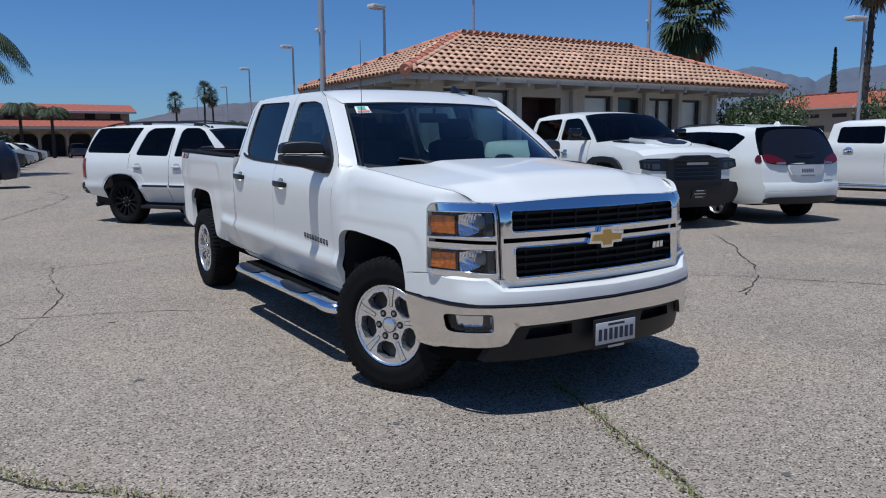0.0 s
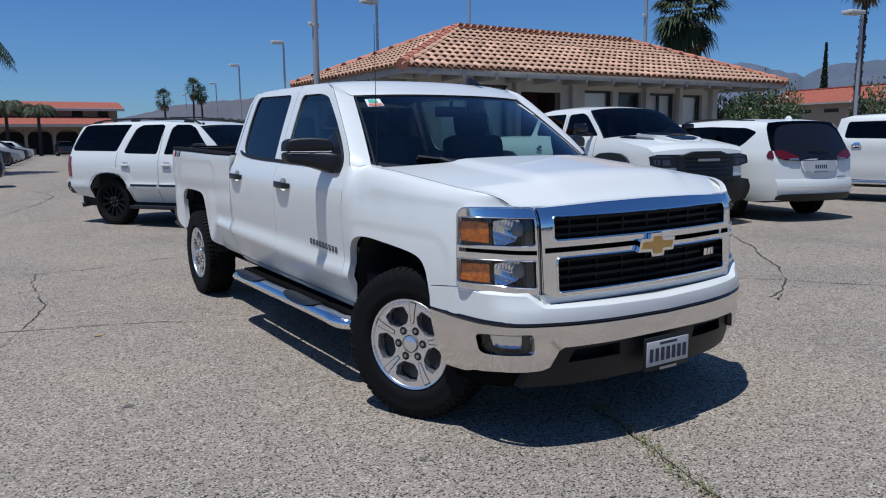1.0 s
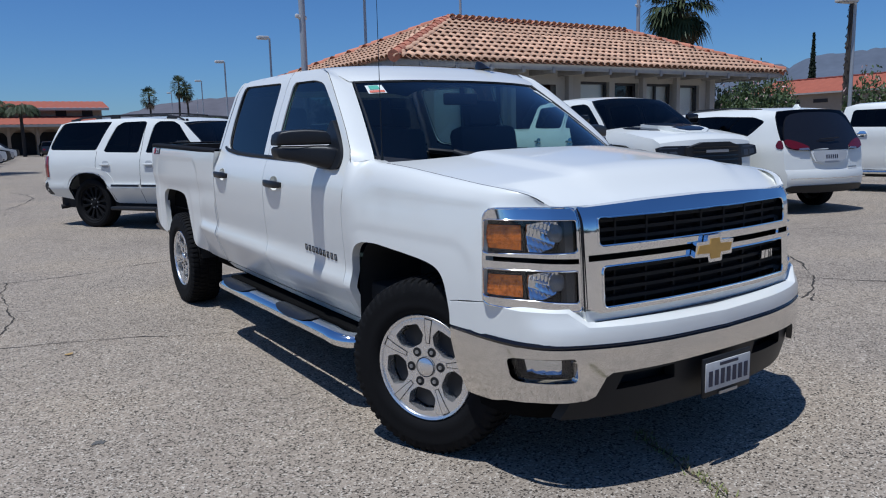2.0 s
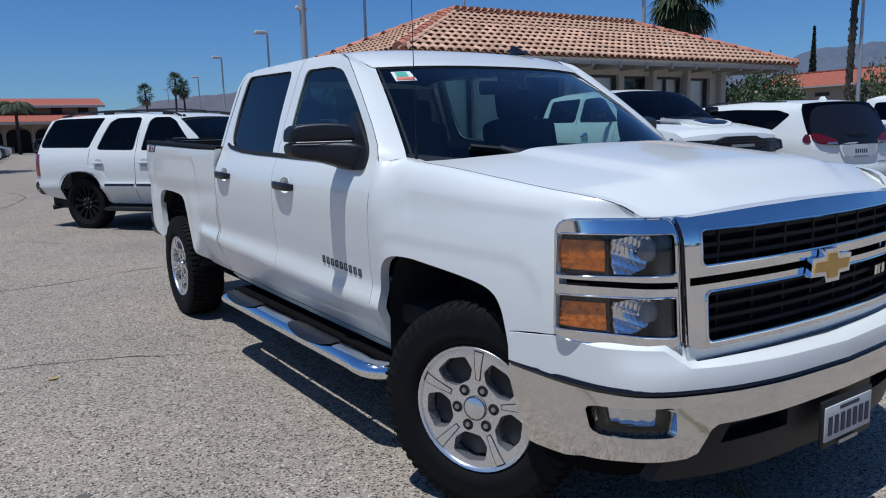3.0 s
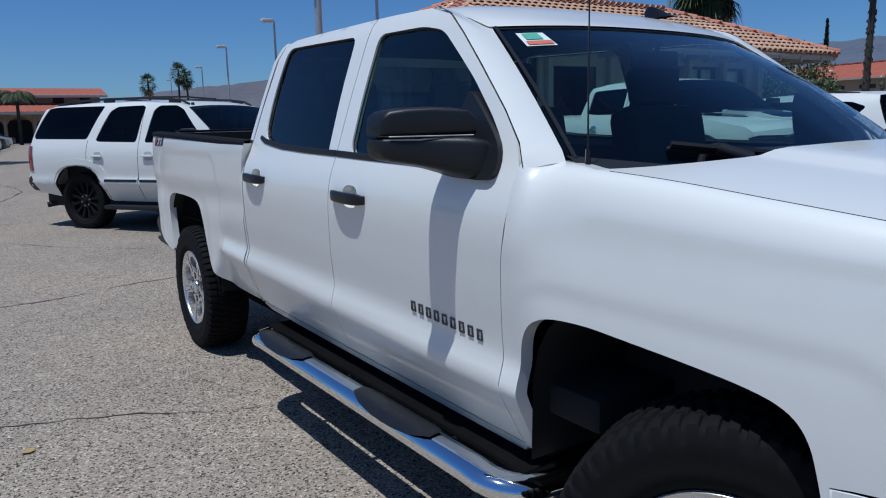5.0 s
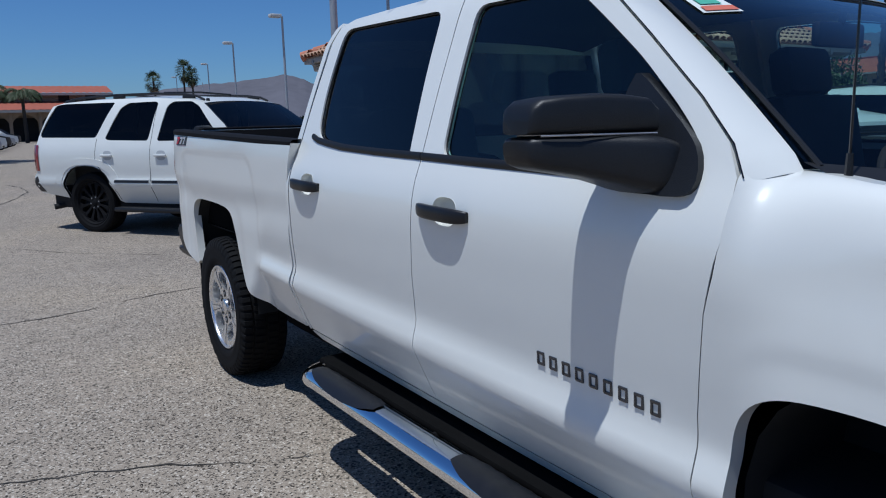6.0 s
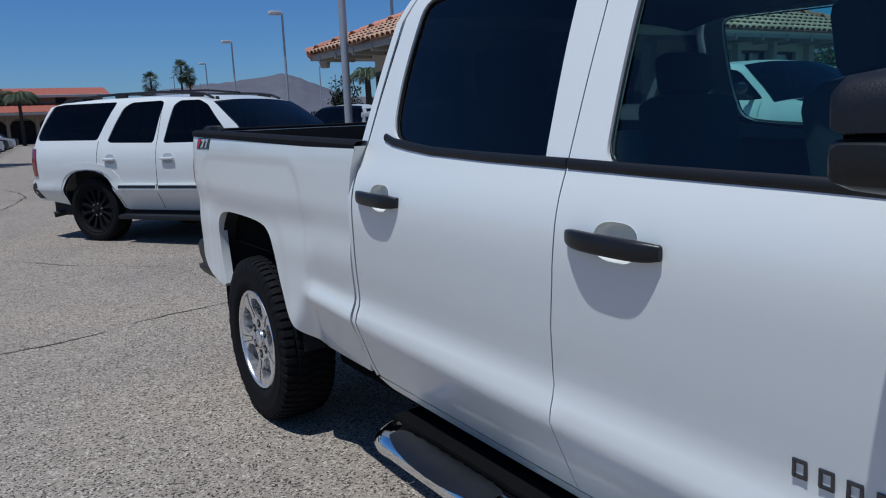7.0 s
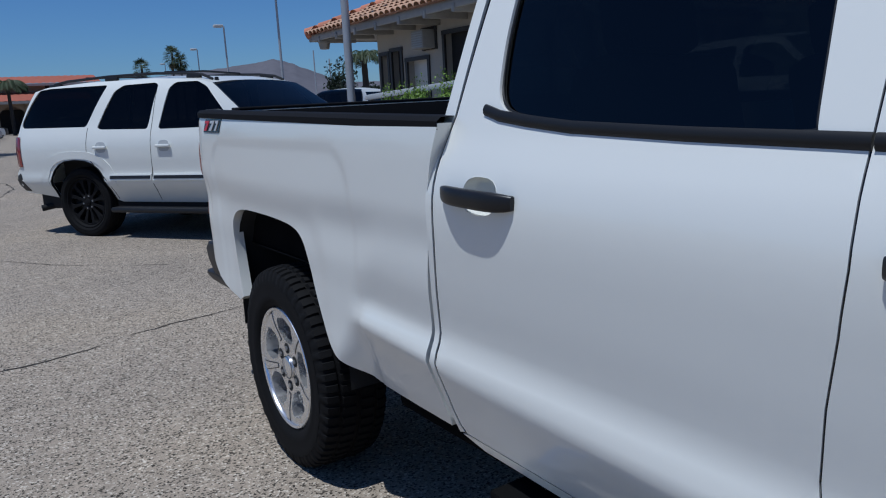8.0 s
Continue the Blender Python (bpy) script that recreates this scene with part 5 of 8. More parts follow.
# chassis, wheel houses, axles
bm = bmesh.new()
for s in (-1, 1):
    box(bm, (s * 0.45, 1.9, 0.46), (0.09, 5.2, 0.16), bevel=0.01)
box(bm, (0, 0.0, 0.42), (0.9, 0.5, 0.2), bevel=0.05)
rod(bm, (-0.8, 3.886, 0.39), (0.8, 3.886, 0.39), 0.05)
rod(bm, (-0.7, 0.0, 0.38), (0.7, 0.0, 0.38), 0.04)
box(bm, (0, 3.886, 0.39), (0.3, 0.3, 0.28), bevel=0.08)
box(bm, (0, 1.7, 0.42), (0.5, 1.6, 0.16), bevel=0.04)
box(bm, (0, 4.75, 0.46), (0.08, 0.3, 0.08), bevel=0.01)
part("chassis", bm, DARK, TRUCK)
for y0, top, ln in ((0.10, 0.96, 1.0), (3.88, 1.03, 1.02)):
    for s in (-1, 1):
        bm = bmesh.new()
        n = 14
        rows = []
        for k in range(n + 1):
            a = math.pi * k / n
            y, z = y0 - ln / 2 * math.copysign(abs(math.cos(a)) ** 0.6, math.cos(a)), 0.45 + (top - 0.45) * abs(math.sin(a)) ** 0.5
            rows.append([bm.verts.new((s * x, y, z)) for x in ((0.915 * nose(y) if y0 < 1 else 0.93), 0.55)])
        for a, b in zip(rows, rows[1:]):
            bm.faces.new((a[0], a[1], b[1], b[0]))
        bm.faces.new([r[1] for r in rows])
        part("wheel_house", bm, DARK, TRUCK)
for s in (-1, 1):
    for y0, steer in ((0.0, 25.0), (3.886, 0.0)):
        wheel = new("wheel")
        wheel.parent = TRUCK
        tagged(wheel, "machined alloy wheel with all-terrain tyre")
        spoke_wheel(wheel, 0.398, 0.265, 0.238, 5, ALUMINIUM, GREY_METAL, 6, True, ALUMINIUM, turned=radians(25 if y0 == 0 else 60))
        turn = Matrix.Rotation(radians(steer), 4, "Z") @ (Matrix.Rotation(math.pi, 4, "Z") if s > 0 else Matrix.Identity(4))
        wheel.matrix_basis = Matrix.Translation((s * 0.845, y0, 0.392)) @ turn


# ---- ground ----
def asphalt():
    """Sun-bleached asphalt: pale aggregate in a darker binder, stained in broad patches."""
    m = bpy.data.materials.new("worn_asphalt")
    m.use_nodes = True
    t = m.node_tree
    b = t.nodes["Principled BSDF"]
    b.inputs["Roughness"].default_value = 0.92
    b.inputs["Specular IOR Level"].default_value = 0.2
    tc = t.nodes.new("ShaderNodeTexCoord")

    def tex(kind, scale, detail=4):
        n = t.nodes.new(kind)
        n.inputs["Scale"].default_value = scale
        if kind == "ShaderNodeTexNoise":
            n.inputs["Detail"].default_value = detail
        t.links.new(tc.outputs["Object"], n.inputs["Vector"])
        return n

    def ramp(out, stops):
        r = t.nodes.new("ShaderNodeValToRGB")
        while len(r.color_ramp.elements) < len(stops):
            r.color_ramp.elements.new(0.5)
        for e, (p, c) in zip(r.color_ramp.elements, stops):
            e.position, e.color = p, (*c, 1)
        t.links.new(out, r.inputs[0])
        return r.outputs[0]

    def mix(a, c, f, mode="MULTIPLY"):
        n = t.nodes.new("ShaderNodeMix")
        n.data_type, n.blend_type = "RGBA", mode
        n.inputs["Factor"].default_value = f
        t.links.new(a, n.inputs[6])
        t.links.new(c, n.inputs[7])
        return n.outputs[2]
    stones = tex("ShaderNodeTexVoronoi", 125)
    sep = t.nodes.new("ShaderNodeSeparateColor")
    t.links.new(stones.outputs["Color"], sep.inputs[0])
    col = ramp(sep.outputs[0], [(0.0, (0.035, 0.030, 0.024)), (0.15, (0.10, 0.085, 0.068)), (0.23, (0.320, 0.268, 0.209)), (0.84, (0.394, 0.331, 0.260)), (1.0, (0.66, 0.59, 0.49))])
    mid = ramp(tex("ShaderNodeTexNoise", 9, 6).outputs[0], [(0.30, (0.85, 0.85, 0.85)), (0.70, (1.01, 1.005, 1.0))])
    col = mix(col, mid, 1.0)
    broad = ramp(tex("ShaderNodeTexNoise", 0.55, 5).outputs[0], [(0.30, (0.86, 0.865, 0.88)), (0.5, (1.0, 1.0, 1.0)), (0.72, (1.10, 1.08, 1.03))])
    col = mix(col, broad, 1.0)
    spots = ramp(tex("ShaderNodeTexNoise", 2.3, 7).outputs[0], [(0.0, (0.55, 0.54, 0.53)), (0.26, (0.62, 0.61, 0.60)), (0.32, (1, 1, 1)), (1.0, (1, 1, 1))])
    col = mix(col, spots, 1.0)
    t.links.new(col, b.inputs["Base Color"])
    bump = t.nodes.new("ShaderNodeBump")
    bump.inputs["Strength"].default_value, bump.inputs["Distance"].default_value = 0.55, 0.006
    t.links.new(stones.outputs["Distance"], bump.inputs["Height"])
    t.links.new(bump.outputs[0], b.inputs["Normal"])
    return m


ASPHALT = asphalt()
bm = bmesh.new()
bmesh.ops.create_grid(bm, x_segments=24, y_segments=24, size=2400)
tagged(link("ground", bm, ASPHALT), "worn light grey asphalt of a car park", "ground", kind="structure")


# ---- other vehicles ----
def arch(c, r, z0, top, power=0.8):
    """A wheel opening from front to rear."""
    return [(c - r * math.copysign(abs(math.cos(a)) ** power, math.cos(a)), z0 + (top - z0) * math.sin(a) ** 0.75) for a in np.linspace(0, math.pi, 13)]


class Car:
    """A vehicle body facing -y: sides and a skin across them that share one outline."""

    def __init__(self, name, m, label, category, paint, width, taper, top, bottom, crown=0.035, bow=0.10, step=0.06, group=""):
        self.ob = empty(name, m, label, category, group)
        self.width, self.taper, self.paint, self.crown, self.bow, self.step = spline(*width), spline(*taper), paint, crown, bow, step
        self.top, self.bottom = top, bottom
        ys = [p[0] for p in top]
        self.mid = (min(ys) + max(ys)) / 2
        self.len = (max(ys) - min(ys)) / 2

    def w(self, y, z):
        return self.width(z) * self.taper(y)

    def put(self, u, y, z, lift=0.0):
        e = (y - self.mid) / self.len
        bow = self.bow * math.copysign(abs(e) ** 2, e)
        flat = smoothstep((z - 0.9) / 0.3)
        return Vector((u * self.w(y, z), y + bow * (1 - u * u), z + (self.crown * flat + lift) * (1 - abs(u) ** 2.5)))

    def body(self, windows=(), glass_mat=None):
        outline = [(p[0], p[1]) for p in self.top] + self.bottom
        for s in (-1, 1):
            fn = (lambda y, z: Vector((s * self.w(y, z), y, z)))
            side = part("body_side", sheet(outline, fn, self.step, 0.03, (-s, 0, 0), windows), self.paint, self.ob)
            for hole in windows:
                bm = sheet(hole, lambda y, z: Vector((s * (self.w(y, z) - 0.012), y, z)), 0.2, 0.004, (-s, 0, 0))
                part("window", bm, glass_mat, side)
        k = 0
        while k < len(self.top) - 1:
            j = k
            kind = self.top[k][2]
            while j < len(self.top) - 1 and self.top[j][2] == kind:
                j += 1
            run = self.top[k:j + 1]
            pts = []
            for a, b in zip(run, run[1:]):
                n = max(1, math.ceil(math.hypot(b[0] - a[0], b[1] - a[1]) / 0.12))
                pts += [(a[0] + (b[0] - a[0]) * i / n, a[1] + (b[1] - a[1]) * i / n) for i in range(n)]
            pts.append(run[-1][:2])
            bm = skin(len(pts), lambda i, u: self.put(u, *pts[i]), 16)
            bmesh.ops.recalc_face_normals(bm, faces=bm.faces)
            mats = {"front": self.paint, "hood": self.paint, "windscreen": GLASS_DARKISH, "roof": self.paint, "rear_window": GLASS_PARKED, "tailgate": self.paint, "front_bumper": BLACK_PLASTIC, "nose": self.paint, "rear_bumper": self.paint}
            part(kind, bm, mats[kind], self.ob)
            k = j
        bm = bmesh.new()
        ys = [p[0] for p in self.bottom]
        box(bm, (0, self.mid, 0.46), (1.66, self.len * 1.8, 0.30), bevel=0.05)
        part("underbody", bm, DARK, self.ob)
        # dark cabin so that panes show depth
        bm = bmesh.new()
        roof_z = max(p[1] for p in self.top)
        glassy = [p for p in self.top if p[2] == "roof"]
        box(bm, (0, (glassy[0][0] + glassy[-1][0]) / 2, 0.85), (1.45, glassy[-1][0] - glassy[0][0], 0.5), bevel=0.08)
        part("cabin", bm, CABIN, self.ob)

    def end_y(self, z, front):
        pts = [p for p in self.top if (p[0] < self.mid) == front]
        pts = sorted(((p[1], p[0]) for p in pts), key=lambda p: p[0])
        return lerp(z, [p[0] for p in pts], [p[1] for p in pts])

    def patch(self, name, outline, mat, front, push=0.006, depth=0.02, label="", parent=None, zmax=None):
        """A panel laid on the front or the rear."""
        sgn = -1 if front else 1

        def fn(x, z):
            y = self.end_y(z if zmax is None else min(z, zmax), front)
            e = (y - self.mid) / self.len
            u = max(-1, min(1, x / self.w(y, z)))
            bow = self.bow * math.copysign(abs(e) ** 2, e)
            return Vector((x, y + bow * (1 - u * u) + sgn * push, z))
        return part(name, sheet(outline, fn, 0.06, depth, (0, -sgn, 0)), mat, parent or self.ob, label)

    def side_patch(self, name, outline, mat, s, push=0.004, depth=0.01, label=""):
        fn = (lambda y, z: Vector((s * (self.w(y, z) + push), y, z)))
        return part(name, sheet(outline, fn, 0.08, depth, (-s, 0, 0)), mat, self.ob, label)

    def wheels(self, ys, radius, width, rim, spokes, mat, dark, inset=0.02, chunky=False):
        for y in ys:
            for s in (-1, 1):
                w = new("wheel")
                w.parent = self.ob
                spoke_wheel(w, radius, width, rim, spokes, mat, dark, 6, False, None, 0.3, chunky)
                w.matrix_basis = Matrix.Translation((s * (self.w(y, 0.6) - width / 2 - inset), y, radius - 0.01)) @ (Matrix.Rotation(math.pi, 4, "Z") if s > 0 else Matrix.Identity(4))

    def handle(self, y, z, mat, cup=None):
        for s in (-1, 1):
            bm = bmesh.new()
            box(bm, (s * (self.w(y, z) + 0.022), y, z), (0.03, 0.20, 0.034), bevel=0.010)
            h = part("door_handle", bm, mat, self.ob)
            bm = sheet(smooth_loop(rounded_box(y - 0.075, z - 0.06, y + 0.075, z + 0.06, 0.04), 1), lambda a, b: Vector((s * (self.w(a, b) + 0.003), a, b)), 0.05, 0.004, (-s, 0, 0))
            part("handle_cup", bm, cup or mat, h)

    def mirror(self, y, z, mat, size=(0.26, 0.12, 0.18)):
        for s in (-1, 1):
            bm = bmesh.new()
            x = self.w(y, z) + size[0] / 2 + 0.02
            box(bm, (s * x, y, z), size, bevel=0.045)
            box(bm, (s * (x - size[0] / 2), y - 0.02, z - 0.05), (0.14, 0.08, 0.06), bevel=0.02)
            part("door_mirror", bm, mat, self.ob)

    def seam(self, pts):
        for s in (-1, 1):
            bm = bmesh.new()
            p = [(a[0] + (b[0] - a[0]) * i / 6, a[1] + (b[1] - a[1]) * i / 6) for a, b in zip(pts, pts[1:]) for i in range(6)] + [pts[-1]]
            tube(bm, [Vector((s * (self.w(y, z) - 0.001), y, z)) for y, z in p], 0.004, 5)
            part("door_seam", bm, DARK, self.ob)


LAMP_GREY = material("light_grey_paint", (0.45, 0.46, 0.46), 0.4, noise_scale=5, amount=0.05)
GLASS_DARKISH = glass("car_windscreen", (0.14, 0.15, 0.16), 0.55)


# white SUV with black wheels, seen from its right rear quarter
def suv():
    wheelb = 2.95
    r = lambda s: wheelb - s                                  # distance ahead of the rear axle to y
    top = [(-0.93, 0.42, "front"), (-0.99, 0.55, "front"), (-1.0, 0.75, "front"), (-0.96, 0.98, "front"), (-0.90, 1.06, "hood"), (-0.3, 1.13, "hood"), (0.38, 1.19, "windscreen"), (0.62, 1.42, "windscreen"), (0.90, 1.625, "windscreen"), (1.00, 1.690, "roof"),
           (1.25, 1.745, "roof"), (1.9, 1.785, "roof"), (2.9, 1.79, "roof"), (3.50, 1.765, "roof"), (3.70, 1.725, "rear_window"), (3.90, 1.33, "tailgate"), (3.96, 1.10, "tailgate"), (3.97, 0.82, "rear_bumper"), (4.06, 0.76, "rear_bumper"), (4.06, 0.60, "rear_bumper"), (3.98, 0.52, "rear_bumper")]
    bottom = [(3.70, 0.50), (3.42, 0.46)] + [(y, z) for y, z in reversed(arch(wheelb, 0.46, 0.44, 0.915))] + [(2.42, 0.41), (1.6, 0.41), (0.55, 0.41)] + [(y, z) for y, z in reversed(arch(0.0, 0.45, 0.44, 0.90))] + [(-0.60, 0.44)]
    c = Car("suv", pose(0, 0, 0), "white full-size suv with black wheels and roof rails", "suv", PAINT_OTHER,
            ([0.40, 0.55, 0.68, 0.75, 0.95, 1.08, 1.20, 1.30, 1.55, 1.75, 1.82, 1.87], [0.850, 0.93, 1.0, 0.985, 0.995, 0.99, 0.965, 0.93, 0.85, 0.755, 0.68, 0.62]),
            ([-1.0, -0.9, -0.7, -0.4, 0.2, 3.3, 3.7, 3.95, 4.07], [0.80, 0.88, 0.95, 0.985, 1.0, 1.0, 0.985, 0.94, 0.90]), top, bottom)
    quarter = fillet([(r(0.19), 1.285), (r(0.26), 1.42), (r(0.43), 1.745), (r(-0.50), 1.750), (r(-0.68), 1.735), (r(-0.91), 1.36), (r(-0.90), 1.30)], 0.04)
    rear = fillet([(r(1.12), 1.235), (r(1.20), 1.71), (r(1.14), 1.735), (r(0.68), 1.73), (r(0.56), 1.67), (r(0.44), 1.44), (r(0.36), 1.27), (r(0.41), 1.25)], 0.04)
    front = fillet([(r(1.27), 1.23), (r(1.36), 1.67), (r(1.44), 1.725), (r(1.74), 1.72), (r(1.88), 1.66), (r(2.24), 1.30), (r(2.22), 1.23)], 0.04)
    c.body((quarter, rear, front), GLASS_PARKED)
    c.wheels((0.0, wheelb), 0.415, 0.27, 0.30, 12, RAIL_PLASTIC, DARK)
    # flat grey cups paint the shade of the recess behind each handle
    for y in (r(0.43), r(1.36)):
        c.handle(y, 1.05, PAINT_OTHER, LAMP_GREY)
    c.mirror(0.80, 1.32, BLACK_PLASTIC)
    c.seam([(r(0.22), 1.27), (r(0.20), 0.95), (r(0.32), 0.82), (r(0.47), 0.66), (r(0.50), 0.45)])
    c.seam([(r(1.19), 1.66), (r(1.17), 1.0), (r(1.13), 0.44)])
    c.seam([(r(2.30), 1.22), (r(2.28), 0.8), (r(2.25), 0.44)])
    for s in (-1, 1):
        for y0, y1 in ((r(1.14), r(0.52)), (r(2.2), r(1.17))):
            strip = c.side_patch("side_moulding", [(y0, 0.675), (y1, 0.675), (y1, 0.745), (y0, 0.745)], PAINT_OTHER, s, 0.014, 0.014)
            bm = sheet([(y0 + 0.01, 0.693), (y1 - 0.01, 0.693), (y1 - 0.01, 0.728), (y0 + 0.01, 0.728)], lambda y, z: Vector((s * (c.w(y, z) + 0.019), y, z)), 0.2, 0.004, (-s, 0, 0))
            part("moulding_insert", bm, BLACK_PLASTIC, strip)
        bm = bmesh.new()
        box(bm, (s * 0.95, 1.48, 0.335), (0.16, 1.95, 0.06), bevel=0.02)
        part("running_board", bm, BLACK_PLASTIC, c.ob)
        # tail lamp round the corner
        bm = bmesh.new()
        rows = [[bm.verts.new((s * (c.w(y, z) + dx), y, z)) for y, dx in ((3.87, 0.008), (3.91, 0.012), (3.97, 0.008), (4.01, -0.03), (4.0, -0.12))] for z in np.linspace(0.84, 1.20, 7)]
        for a, b in zip(rows, rows[1:]):
            for j in range(4):
                bm.faces.new((a[j], a[j + 1], b[j + 1], b[j]))
        bmesh.ops.recalc_face_normals(bm, faces=bm.faces)
        part("tail_lamp", bm, RED_LENS, c.ob)
        # raised brow over the rear wheel
        brow = arch(wheelb, 0.60, 0.60, 1.015) + list(reversed(arch(wheelb, 0.475, 0.60, 0.93)))
        c.side_patch("wheel_brow", brow, PAINT_OTHER, s, 0.006, 0.006)
        # roof rail
        bm = bmesh.new()
        pts = [(3.60, 1.745), (3.46, 1.800), (3.26, 1.825), (2.6, 1.845), (1.9, 1.840), (1.45, 1.815), (1.22, 1.785), (1.10, 1.735)]
        tube(bm, [(s * 0.66, y, z) for y, z in pts], 0.016, 8)
        for y, z in ((3.46, 1.775), (2.55, 1.812), (1.35, 1.772)):
            box(bm, (s * 0.66, y, z), (0.045, 0.20, 0.06), bevel=0.02)
        part("roof_rail", bm, BLACK_PLASTIC, c.ob)
        bm = sheet([(3.86, 0.54), (4.0, 0.54), (4.055, 0.62), (4.05, 0.73), (3.97, 0.76), (3.93, 0.70)], lambda y, z: Vector((s * (c.w(y, z) + 0.006), y, z)), 0.1, 0.02, (-s, 0, 0))
        part("bumper_end", bm, BLACK_PLASTIC, c.ob)
        bm = sheet(arch(wheelb, 0.462, 0.44, 0.918) + [(y, z) for y, z in reversed(arch(wheelb, 0.455, 0.44, 0.91))], lambda y, z: Vector((s * (c.w(y, z) + 0.008), y, z)), 0.06, 0.03, (-s, 0, 0))
        part("arch_trim", bm, BLACK_PLASTIC, c.ob)
    for y in (1.75, 2.95):
        bm = bmesh.new()
        tube(bm, [(-0.66, y, 1.845), (0, y, 1.865), (0.66, y, 1.845)], 0.014, 6)
        part("roof_bar", bm, BLACK_PLASTIC, c.ob)
    bm = bmesh.new()
    tube(bm, [(-0.70, 3.5, 0.36), (-0.80, 3.62, 0.35), (-0.92, 3.70, 0.33)], 0.04, 10)
    part("exhaust", bm, DARK, c.ob)
    bm = bmesh.new()
    rod(bm, (-0.62, 1.08, 1.70), (-0.62, 1.08, 1.755), 0.03, 0.02)
    part("aerial_base", bm, BLACK_PLASTIC, c.ob)
    for s in (-1, 1):
        c.patch("headlamp", [(s * 0.55, 0.80), (s * 0.86, 0.82), (s * 0.86, 0.98), (s * 0.55, 0.98)], GLASS_CLEAR, True)
    c.patch("grille", [(-0.5, 0.78), (0.5, 0.78), (0.5, 1.0), (-0.5, 1.0)], BLACK_PLASTIC, True)
    # rear axle's right wheel face carries the same rim
    a = radians(33)
    rear_hub = Matrix.Rotation(a, 4, "Z") @ Vector((-0.98, wheelb, 0))
    c.ob.matrix_basis = Matrix.Translation((2.14 - rear_hub.x, 14.45 - rear_hub.y, 0)) @ Matrix.Rotation(a, 4, "Z")


suv()


